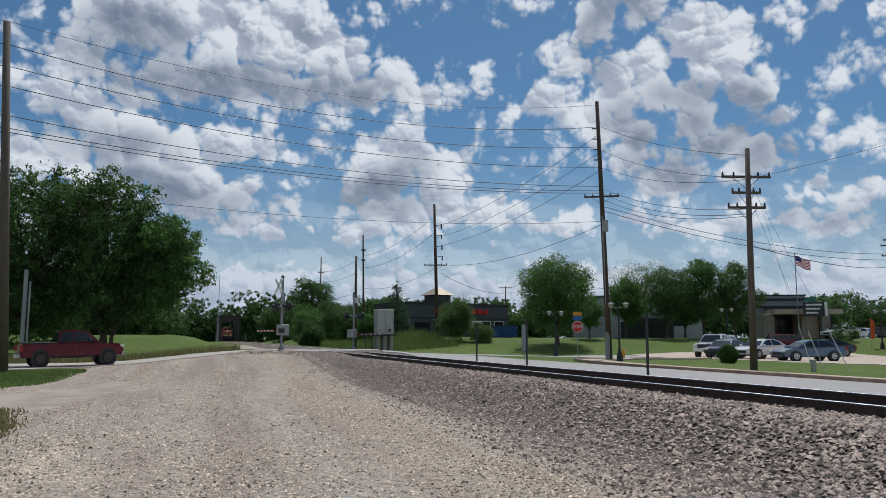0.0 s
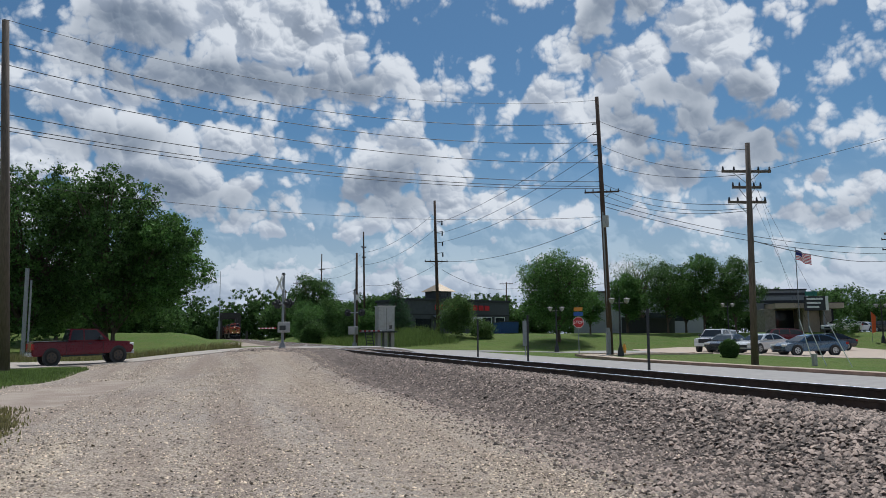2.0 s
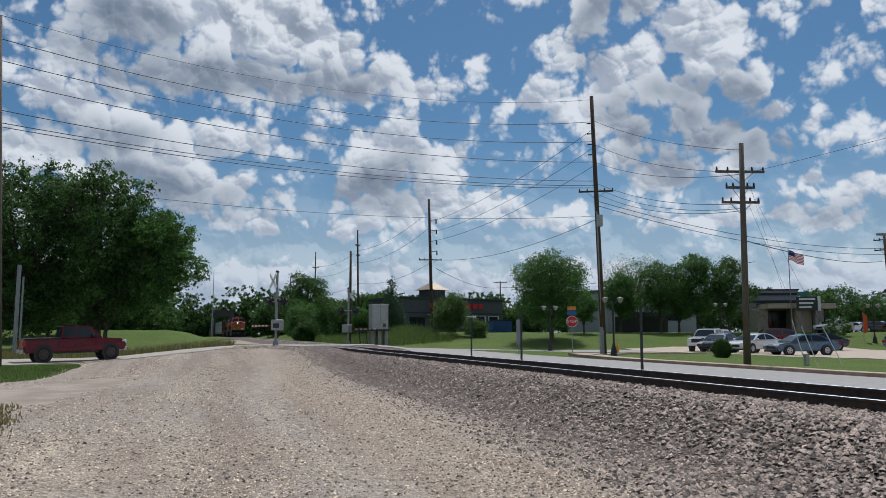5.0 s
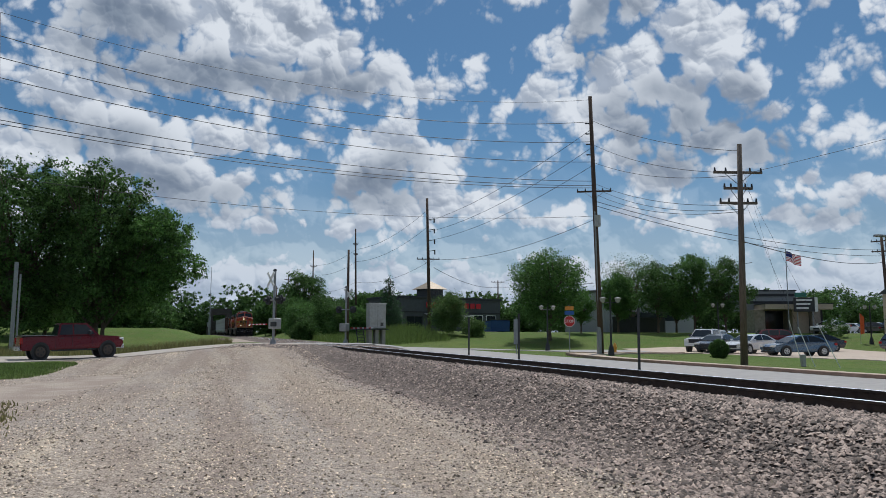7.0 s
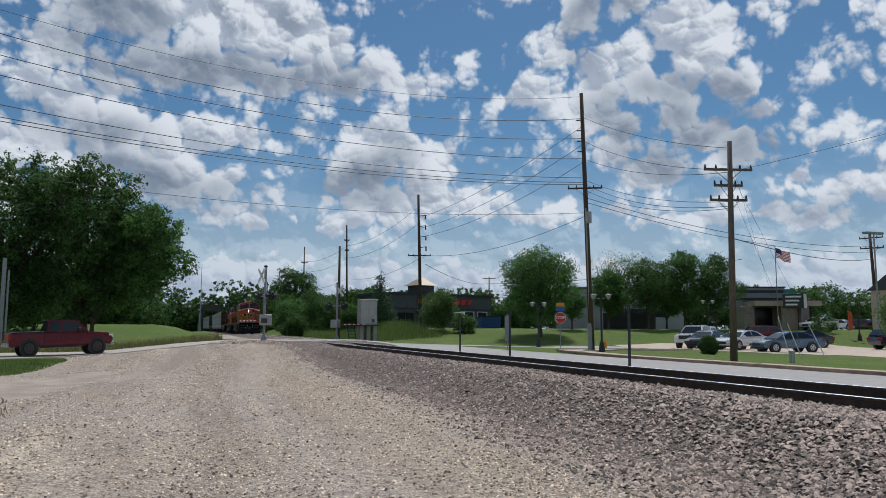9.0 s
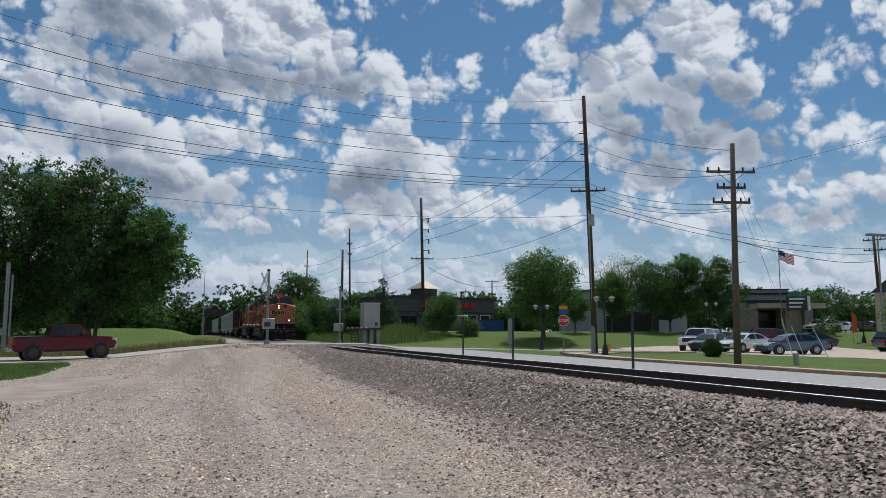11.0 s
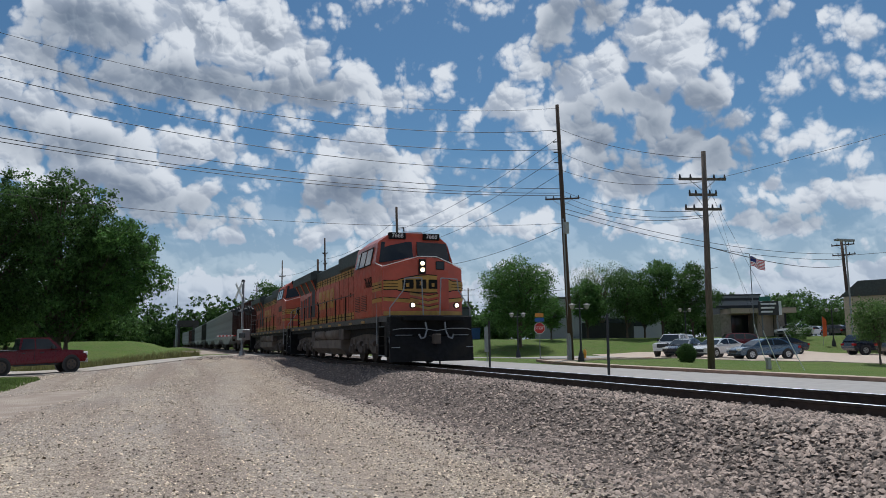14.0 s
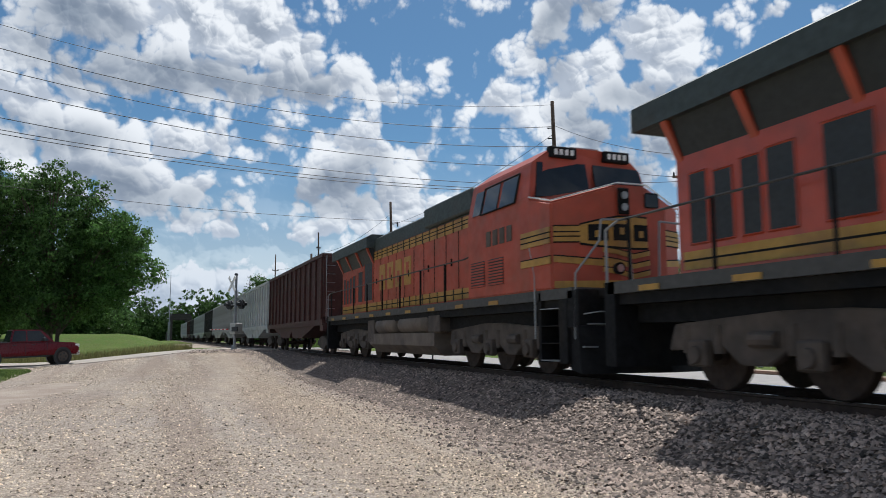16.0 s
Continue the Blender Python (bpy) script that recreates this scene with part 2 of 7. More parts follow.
M = dict(
    orange=mat("orange_paint", (0.43, 0.056, 0.022), 0.38, var=0.14, scale=2.5, bump=0.06, fine=14, stain=(0.20, 0.05, 0.025), stain_at=(0.55, 0.85), coat=0.25),
    orange_old=mat("faded_orange_paint", (0.40, 0.064, 0.03), 0.5, var=0.16, scale=2.2, bump=0.06, fine=14, stain=(0.22, 0.07, 0.04), stain_at=(0.5, 0.85)),
    yellow=mat("yellow_stripe_paint", (0.42, 0.23, 0.038), 0.45, var=0.15, bump=0.03, stain=(0.25, 0.12, 0.03)),
    roof_black=mat("sooty_dark_green_paint", (0.042, 0.052, 0.05), 0.6, var=0.3, bump=0.06, fine=14, stain=(0.05, 0.045, 0.04)),
    black=mat("black_underframe_paint", (0.011, 0.011, 0.012), 0.7, spec=0.15, var=0.3, bump=0.15, fine=25, stain=(0.022, 0.019, 0.016)),
    grime=mat("road_grime", (0.085, 0.066, 0.054), 0.8, var=0.3, scale=3, bump=0.2, fine=30, stain=(0.05, 0.04, 0.035)),
    tank=mat("dusty_tank_paint", (0.15, 0.118, 0.094), 0.75, var=0.25, scale=2.5, bump=0.1, fine=25, stain=(0.07, 0.055, 0.045)),
    sill=mat("grey_sill_paint", (0.06, 0.056, 0.052), 0.6, var=0.2, bump=0.08),
    white=mat("white_paint", (0.75, 0.75, 0.73), 0.5, var=0.06, bump=0.03),
    steel=mat("worn_steel", (0.32, 0.32, 0.33), 0.35, metal=0.9, var=0.15, bump=0.05),
    rail_head=mat("polished_rail_steel", (0.85, 0.85, 0.86), 0.3, metal=1.0, var=0.08, bump=0.02),
    rail_side=mat("dark_rusted_rail", (0.045, 0.028, 0.02), 0.8, var=0.35, bump=0.25, fine=40),
    tie=mat("weathered_tie_timber", (0.13, 0.085, 0.06), 0.9, var=0.35, scale=4, stretch=(6, 0.7, 4), bump=0.5, fine=20, lots=0.35),
    glass=glass_mat("dark_glass"),
    lamp_on=mat("lit_headlight", (1.0, 0.78, 0.46), 0.3, var=0, bump=0, glow=3.5),
    lamp_red=mat("red_lens", (0.35, 0.01, 0.01), 0.2, var=0.1, bump=0),
    brown_car=mat("dark_brown_hopper_paint", (0.055, 0.015, 0.012), 0.6, var=0.25, bump=0.08, stain=(0.05, 0.03, 0.025)),
    grey_car=mat("light_grey_hopper_paint", (0.42, 0.43, 0.43), 0.55, var=0.12, scale=2, bump=0.06, stain=(0.22, 0.20, 0.18), stain_at=(0.5, 0.85)),
    black_car=mat("black_hopper_paint", (0.03, 0.028, 0.027), 0.6, var=0.2, bump=0.06, stain=(0.07, 0.06, 0.05)),
    leaf=mat("broadleaf", (0.095, 0.185, 0.048), 0.5, var=0.4, scale=0.6, bump=0, island=0.55, thin=0.42, spec=0.15),
    leaf_dark=mat("dark_broadleaf", (0.085, 0.155, 0.045), 0.5, var=0.45, scale=0.5, bump=0, island=0.6, thin=0.42, spec=0.12),
    leaf_light=mat("light_broadleaf", (0.12, 0.19, 0.06), 0.5, var=0.3, scale=0.7, bump=0, island=0.5, thin=0.42, spec=0.15),
    conifer=mat("conifer_needles", (0.06, 0.12, 0.05), 0.6, var=0.3, scale=0.8, bump=0, island=0.5, thin=0.15),
    bark=mat("bark", (0.10, 0.075, 0.055), 0.9, var=0.35, scale=5, bump=0.6, fine=12, stretch=(3, 3, 0.6)),
    pole=mat("weathered_pole_timber", (0.075, 0.048, 0.034), 0.85, var=0.3, scale=6, bump=0.4, fine=18, stretch=(5, 5, 0.25)),
    pole_grey=mat("grey_weathered_pole_timber", (0.125, 0.098, 0.08), 0.85, var=0.3, scale=6, bump=0.4, fine=18, stretch=(5, 5, 0.25)),
    wire=mat("black_cable", (0.02, 0.02, 0.02), 0.6, var=0.1, bump=0),
    galv=mat("galvanised_steel", (0.27, 0.28, 0.29), 0.55, metal=0.4, var=0.12, scale=9, bump=0.04),
    alu_box=mat("dull_aluminium_cabinet", (0.36, 0.36, 0.345), 0.5, metal=0.3, var=0.1, bump=0.05, stain=(0.3, 0.29, 0.26)),
    concrete=mat("pale_concrete", (0.34, 0.315, 0.29), 0.85, var=0.12, scale=3, bump=0.25, fine=40, stain=(0.33, 0.30, 0.27), stain_scale=0.35),
    kerb=mat("stained_kerb_concrete", (0.33, 0.22, 0.16), 0.88, var=0.2, scale=4, bump=0.3, fine=40, stain=(0.20, 0.13, 0.10), stain_scale=0.8),
    walk=mat("sand_coloured_pavement", (0.48, 0.38, 0.28), 0.88, var=0.12, scale=3, bump=0.25, fine=40),
    asphalt=mat("pale_worn_asphalt", (0.43, 0.375, 0.315), 0.9, var=0.15, scale=5, bump=0.4, fine=60, stain=(0.30, 0.26, 0.22), stain_scale=0.4),
    lot=mat("warm_concrete_parking", (0.50, 0.40, 0.31), 0.88, var=0.1, scale=2, bump=0.2, fine=40),
    stone=mat("ballast_stone", (0.26, 0.20, 0.163), 0.85, var=0.25, scale=9, bump=0.3, fine=40, island=0.85),
    pebble=mat("pale_limestone_chip", (0.47, 0.38, 0.285), 0.9, var=0.2, scale=20, bump=0.2, fine=80, island=0.8, spec=0.2),
    red_truck=mat("dark_red_metallic_paint", (0.13, 0.003, 0.007), 0.3, metal=0.0, var=0.06, bump=0, coat=0.3, spec=0.3),
    white_car=mat("white_car_paint", (0.74, 0.74, 0.74), 0.25, var=0.03, bump=0, coat=0.8),
    navy_car=mat("dark_navy_car_paint", (0.012, 0.018, 0.035), 0.25, metal=0.3, var=0.05, bump=0, coat=1.0),
    blue_car=mat("slate_blue_car_paint", (0.06, 0.12, 0.20), 0.28, metal=0.5, var=0.05, bump=0, coat=1.0),
    grey_paint=mat("silver_grey_car_paint", (0.24, 0.26, 0.28), 0.3, metal=0.5, var=0.05, bump=0, coat=0.8),
    maroon=mat("maroon_car_paint", (0.13, 0.012, 0.02), 0.25, metal=0.3, var=0.05, bump=0, coat=1.0),
    black_car_paint=mat("black_car_paint", (0.012, 0.012, 0.014), 0.2, var=0.05, bump=0, coat=1.0),
    tyre=mat("tyre_rubber", (0.016, 0.016, 0.016), 0.85, var=0.2, bump=0.1),
    rim=mat("alloy_rim", (0.45, 0.46, 0.47), 0.3, metal=0.9, var=0.1, bump=0),
    dark_wall=mat("charcoal_grey_stucco", (0.075, 0.08, 0.088), 0.8, var=0.1, scale=2, bump=0.15),
    trim_dark=mat("near_black_trim", (0.025, 0.027, 0.03), 0.6, var=0.15, bump=0.05),
    red_sign=mat("red_sign_plastic", (0.50, 0.012, 0.018), 0.4, var=0.08, bump=0),
    metal_roof=mat("weathered_copper_roof", (0.36, 0.28, 0.19), 0.5, metal=0.3, var=0.2, bump=0.1),
    bank_stone=mat("rough_buff_stone", (0.30, 0.26, 0.22), 0.9, var=0.25, scale=3, bump=0.5, fine=8),
    tan_wall=mat("tan_stucco", (0.46, 0.38, 0.29), 0.85, var=0.08, bump=0.1),
    grey_wall=mat("grey_block_wall", (0.28, 0.29, 0.29), 0.85, var=0.08, bump=0.1),
    sign_black=mat("black_sign_panel", (0.02, 0.022, 0.025), 0.4, var=0.1, bump=0),
    sign_green=mat("green_sign_panel", (0.02, 0.16, 0.12), 0.4, var=0.1, bump=0),
    stop_red=mat("red_sign_sheeting", (0.48, 0.02, 0.02), 0.4, var=0.08, bump=0),
    sign_blue=mat("blue_sign_sheeting", (0.02, 0.10, 0.35), 0.4, var=0.08, bump=0),
    sign_orange=mat("orange_sign_sheeting", (0.62, 0.25, 0.03), 0.45, var=0.08, bump=0),
    banner=mat("orange_banner_cloth", (0.70, 0.12, 0.03), 0.7, var=0.1, bump=0.1),
    bin_blue=mat("dark_blue_bin_paint", (0.015, 0.06, 0.20), 0.5, var=0.15, bump=0.06),
    hydrant=mat("yellow_hydrant_paint", (0.65, 0.32, 0.04), 0.5, var=0.1, bump=0.05),
    flag_red=mat("red_flag_cloth", (0.45, 0.02, 0.03), 0.8, var=0.1, bump=0, thin=0.3),
    flag_white=mat("white_flag_cloth", (0.72, 0.72, 0.72), 0.8, var=0.05, bump=0, thin=0.3),
    flag_blue=mat("blue_flag_cloth", (0.02, 0.03, 0.14), 0.8, var=0.1, bump=0, thin=0.3),
    straw=mat("dry_grass_blades", (0.22, 0.20, 0.08), 0.8, var=0.3, scale=2, bump=0, island=0.4, thin=0.3),
    grass_blade=mat("green_grass_blades", (0.14, 0.20, 0.05), 0.7, var=0.3, scale=2, bump=0, island=0.4, thin=0.35),
    bridge=mat("rusty_black_bridge_steel", (0.035, 0.03, 0.028), 0.7, var=0.3, bump=0.1),
    rust=mat("rusty_steel_plate", (0.16, 0.07, 0.035), 0.8, var=0.3, bump=0.2),
)


def ground_mat():
    """Grass, gravel, ballast and bare dirt in one sheet, told apart by the sheet's own zone weights and ragged by noise."""
    m = bpy.data.materials.new("ground")
    m.use_nodes = True
    nt = m.node_tree
    b = nt.nodes["Principled BSDF"]
    L = nt.links.new
    tc = nt.nodes.new("ShaderNodeTexCoord").outputs["Object"]

    def nz(s, d=6.0, kind="ShaderNodeTexNoise", out=0):
        n = nt.nodes.new(kind)
        n.inputs["Scale"].default_value = s
        if kind == "ShaderNodeTexNoise":
            n.inputs["Detail"].default_value = d
        L(tc, n.inputs["Vector"])
        return n.outputs[out]

    def rg(v, lo, hi):
        r = nt.nodes.new("ShaderNodeMapRange")
        r.interpolation_type = "SMOOTHSTEP"
        r.inputs["From Min"].default_value, r.inputs["From Max"].default_value = lo, hi
        L(v, r.inputs["Value"])
        return r.outputs[0]

    def mx(f, a, c, mode="MIX"):
        x = nt.nodes.new("ShaderNodeMix")
        x.data_type, x.blend_type = "RGBA", mode
        for s, q in ((x.inputs[0], f), (x.inputs[6], a), (x.inputs[7], c)):
            if isinstance(q, bpy.types.NodeSocket):
                L(q, s)
            else:
                s.default_value = q if not isinstance(q, tuple) else (*q, 1)
        return x.outputs[2]

    def add(a, c, k):
        n = nt.nodes.new("ShaderNodeMath")
        n.operation = "MULTIPLY_ADD"
        L(c, n.inputs[0])
        n.inputs[1].default_value = k
        L(a, n.inputs[2])
        return n.outputs[0]

    zone = nt.nodes.new("ShaderNodeVertexColor")
    zone.layer_name = "zone"
    sp = nt.nodes.new("ShaderNodeSeparateColor")
    L(zone.outputs[0], sp.inputs[0])
    rag = nz(1.3, 8.0)
    half = nt.nodes.new("ShaderNodeMath")
    half.operation = "SUBTRACT"
    L(rag, half.inputs[0])
    half.inputs[1].default_value = 0.5
    wob = half.outputs[0]
    gravel, ballast, dirt = (rg(add(sp.outputs[i], wob, 1.3), 0.38, 0.62) for i in range(3))
    patches, mid = rg(nz(0.16, 5.0), 0.35, 0.65), rg(nz(0.9, 5.0), 0.35, 0.65)
    grass = mx(patches, (0.082, 0.145, 0.02), (0.13, 0.17, 0.036))
    grass = mx(mid, grass, mx(rg(nz(14.0, 4.0), 0.3, 0.7), (0.05, 0.095, 0.014), (0.165, 0.185, 0.05)))
    chip = nz(28.0, kind="ShaderNodeTexVoronoi", out=1)
    bw = nt.nodes.new("ShaderNodeRGBToBW")
    L(chip, bw.inputs[0])
    stones = mx(bw.outputs[0], (0.14, 0.105, 0.08), (0.74, 0.62, 0.50))
    pale = mx(mid, (0.43, 0.34, 0.255), (0.54, 0.44, 0.34))
    lot = mx(0.3, stones, pale)
    lot = mx(patches, lot, mx(0.45, lot, (0.34, 0.30, 0.275)))
    mp = nt.nodes.new("ShaderNodeMapping")
    mp.inputs["Scale"].default_value = (0.06, 1.0, 1.0)
    mp.inputs["Rotation"].default_value = (0, 0, 0.06)
    L(tc, mp.inputs[0])
    tracks = nt.nodes.new("ShaderNodeTexNoise")
    tracks.inputs["Scale"].default_value, tracks.inputs["Detail"].default_value = 1.1, 6.0
    L(mp.outputs[0], tracks.inputs["Vector"])
    lot = mx(rg(tracks.outputs[0], 0.42, 0.62), lot, mx(0.6, lot, (0.31, 0.235, 0.185)))
    lot = mx(rg(tracks.outputs[0], 0.40, 0.30), lot, mx(0.6, lot, (0.66, 0.54, 0.40)))
    spot = nt.nodes.new("ShaderNodeSeparateXYZ")
    L(tc, spot.inputs[0])
    across = add(spot.outputs[1], wob, 1.6)
    sand = nt.nodes.new("ShaderNodeMath")
    sand.operation = "MULTIPLY"
    L(rg(across, 1.6, 2.9), sand.inputs[0])
    L(rg(across, 4.6, 3.8), sand.inputs[1])
    lot = mx(sand.outputs[0], lot, mx(0.22, lot, (0.56, 0.43, 0.29)))
    lot = mx(rg(nz(5.0, 9.0), 0.5, 0.75), lot, mx(0.65, lot, (0.17, 0.14, 0.12)))
    lot = mx(rg(nz(70.0, 2.0), 0.60, 0.68), lot, (0.09, 0.075, 0.065))
    big = nz(15.0, kind="ShaderNodeTexVoronoi", out=1)
    bw2 = nt.nodes.new("ShaderNodeRGBToBW")
    L(big, bw2.inputs[0])
    rock = mx(bw2.outputs[0], (0.04, 0.031, 0.027), (0.31, 0.245, 0.205))
    earth = mx(mid, (0.36, 0.285, 0.23), (0.46, 0.38, 0.31))
    col = mx(gravel, grass, lot)
    col = mx(dirt, col, earth)
    col = mx(ballast, col, rock)
    L(col, b.inputs["Base Color"])
    b.inputs["Roughness"].default_value = 0.95
    b.inputs["Specular IOR Level"].default_value = 0.2
    bp = nt.nodes.new("ShaderNodeBump")
    bp.inputs["Strength"].default_value = 0.8
    bp.inputs["Distance"].default_value = 0.03
    h = nt.nodes.new("ShaderNodeMath")
    h.operation = "ADD"
    L(nz(30.0, kind="ShaderNodeTexVoronoi"), h.inputs[0])
    L(nz(9.0, 8.0), h.inputs[1])
    L(h.outputs[0], bp.inputs["Height"])
    L(bp.outputs[0], b.inputs["Normal"])
    return m


M["ground"] = ground_mat()

# ---- building blocks ----


def mesh_of(name, bm):
    me = bpy.data.meshes.new(name)
    bm.to_mesh(me)
    bm.free()
    return me


def part(name, bm, material, parent=None, label="", smooth=False):
    me = mesh_of(name, bm) if isinstance(bm, bmesh.types.BMesh) else bm
    if material and not me.materials:
        me.materials.append(M[material] if isinstance(material, str) else material)
    if smooth:
        for p in me.polygons:
            p.use_smooth = True
    ob = new(name, me)
    ob.parent = parent
    if label:
        ob["label"] = label
    return ob


def thing(name, label, category, m=None, group="", kind=""):
    ob = new(name)
    ob.empty_display_size = 0.2
    if m is not None:
        ob.matrix_basis = m
    return tagged(ob, label, category, group, kind)


def box(bm, x0, x1, y0, y1, z0, z1, bevel=0.0, m=None):
    vs = [bm.verts.new((x, y, z)) for x in (x0, x1) for y in (y0, y1) for z in (z0, z1)]
    fs = [bm.faces.new([vs[i] for i in q]) for q in ((0, 1, 3, 2), (4, 6, 7, 5), (0, 4, 5, 1), (2, 3, 7, 6), (0, 2, 6, 4), (1, 5, 7, 3))]
    if bevel:
        es = list({e for f in fs for e in f.edges})
        r = bmesh.ops.bevel(bm, geom=es, offset=bevel, segments=1, affect="EDGES")
        vs = list({v for f in r["faces"] for v in f.verts})
    if m is not None:
        for v in vs:
            v.co = m @ v.co
    return bm


def boxes(*args, bevel=0.0):
    bm = bmesh.new()
    for a in args:
        box(bm, *a, bevel=bevel)
    return bm


def rod(bm, a, b, r0, r1=None, seg=8):
    """A tapered round bar from a to b."""
    a, b = Vector(a), Vector(b)
    r1 = r0 if r1 is None else r1
    q = (b - a).to_track_quat("Z", "Y").to_matrix()
    rings = [[bm.verts.new(p + q @ Vector((r * math.cos(k), r * math.sin(k), 0))) for k in (2 * math.pi * i / seg for i in range(seg))] for p, r in ((a, r0), (b, r1))]
    for i in range(seg):
        j = (i + 1) % seg
        bm.faces.new((rings[0][i], rings[0][j], rings[1][j], rings[1][i]))
    bm.faces.new(rings[0][::-1])
    bm.faces.new(rings[1])
    return bm


def rods(*args, seg=8):
    bm = bmesh.new()
    for a in args:
        rod(bm, *a, seg=seg)
    return bm


def tube(bm, pts, r, seg=6):
    for a, b in zip(pts, pts[1:]):
        rod(bm, a, b, r, r, seg)
    return bm


def prism(bm, pts, y0, y1, bevel=0.0, inset=None):
    """A side outline of (x, z) drawn out across y; inset: by how much each point draws in from both sides."""
    ins = inset or [0] * len(pts)
    a = [bm.verts.new((x, y0 + i, z)) for (x, z), i in zip(pts, ins)]
    b = [bm.verts.new((x, y1 - i, z)) for (x, z), i in zip(pts, ins)]
    fs = [bm.faces.new(a), bm.faces.new(b[::-1])]
    n = len(pts)
    for i in range(n):
        j = (i + 1) % n
        fs.append(bm.faces.new((a[j], a[i], b[i], b[j])))
    bmesh.ops.recalc_face_normals(bm, faces=fs)
    if bevel:
        bmesh.ops.bevel(bm, geom=list({e for f in fs for e in f.edges}), offset=bevel, segments=2, affect="EDGES")
    return bm


def prisms(pts, y0, y1, bevel=0.0, inset=None):
    return prism(bmesh.new(), pts, y0, y1, bevel, inset)


def quad_mesh(name, co, faces):
    me = bpy.data.meshes.new(name)
    me.from_pydata(co, [], faces)
    me.update()
    return me


def ease(lo, hi, v):
    t = np.clip((v - lo) / (hi - lo), 0, 1)
    return t * t * (3 - 2 * t)


def lettering(name, text, size, material, parent, m, label="", squeeze=1.0):
    c = bpy.data.curves.new(name, "FONT")
    c.body, c.size, c.extrude, c.align_x, c.align_y = text, size, 0.004, "CENTER", "CENTER"
    tmp = bpy.data.objects.new("tmp", c)
    me = bpy.data.meshes.new_from_object(tmp)
    bpy.data.objects.remove(tmp)
    me.name = name
    ob = part(name, me, material, parent, label)
    ob.matrix_basis = m @ Matrix.Diagonal((squeeze, 1, 1, 1))
    return ob

# ---- the ground, the track and the roads ----
RAIL_Z = 0.745


def track_y(x):
    """The middle of the track: straight, with a faint bend before the bridge."""
    return 8.56 - 0.00022 * min(x + 190.0, 0.0) ** 2


def road_mid(y):
    """The x of the middle of the crossing road."""
    return float(np.interp(y, (-60, -7, 8, 20, 30, 44, 90), (-21, -48.0, -56.0, -58.0, -56.5, -54.0, -54.0)))


def ground_z(x, y):
    x, y = np.asarray(x, float), np.asarray(y, float)
    ty = 8.56 - 0.00022 * np.minimum(x + 190.0, 0.0) ** 2
    far = ease(-24, -47, x)
    base = far * (0.05 + 0.68 * ease(-6.5, 3.5, y))
    bank = np.where(y < ty, ease(ty - 3.5, ty - 1.75, y) * 0.60, ease(ty + 4.2, ty + 1.75, y) * 0.60)
    street = 0.32 * ease(7, 11, y) * ease(34, 14, y)
    z = np.maximum(np.maximum(bank, base * ease(22, 9, y)), street)
    rmid = np.interp(y, (-60, -7, 8, 20, 30, 44, 90), (-21, -48.0, -56.0, -58.0, -56.5, -54.0, -54.0))
    deck = (RAIL_Z - 0.05) * ease(5.6, 4.2, np.abs(x - rmid)) * ease(-3, 4.5, y) * ease(19, 12, y)
    z = np.maximum(z, deck)
    away = -0.95 * x + 0.31 * y
    z = z + (1.65 - 0.35 * z) * ease(65, 86, away) * ease(15, 24, y)
    z = z + 2.0 * ease(-78, -104, x) * ease(1.5, -5.0, y)
    cut = ease(-236, -252, x) * ease(-400, -300, x)
    z = z - 7.0 * cut
    roll = 0.05 * np.sin(0.31 * x + 0.5 * y) * np.sin(0.23 * y - 0.17 * x) + 0.02 * np.sin(1.7 * x + 0.3) * np.sin(1.3 * y)
    return z + roll * np.where(np.abs(y - ty) < 4.5, 0.25, 1.0) * (1.0 - 0.9 * ease(9, 11, y) * ease(27, 21, y) * ease(-60, -50, x)) * ease(30, 0, np.abs(y - ty) - 30)


def gz(x, y):
    return float(ground_z(x, y))


def lot_edge(x):
    """The y at which the gravel lot gives way to grass."""
    return np.interp(x, (-52, -44, -37, -30, -27, -22, -19, -12, -6, 0), (-7.5, -6.8, -5.3, -5.4, -6.2, -5.8, -4.5, -3.3, -2.6, -2.6))


def dirt_patch(x, y):
    return np.hypot((x + 23.0) / 6.8, (y + 3.9 + 0.16 * (x + 23.0)) / 1.35)


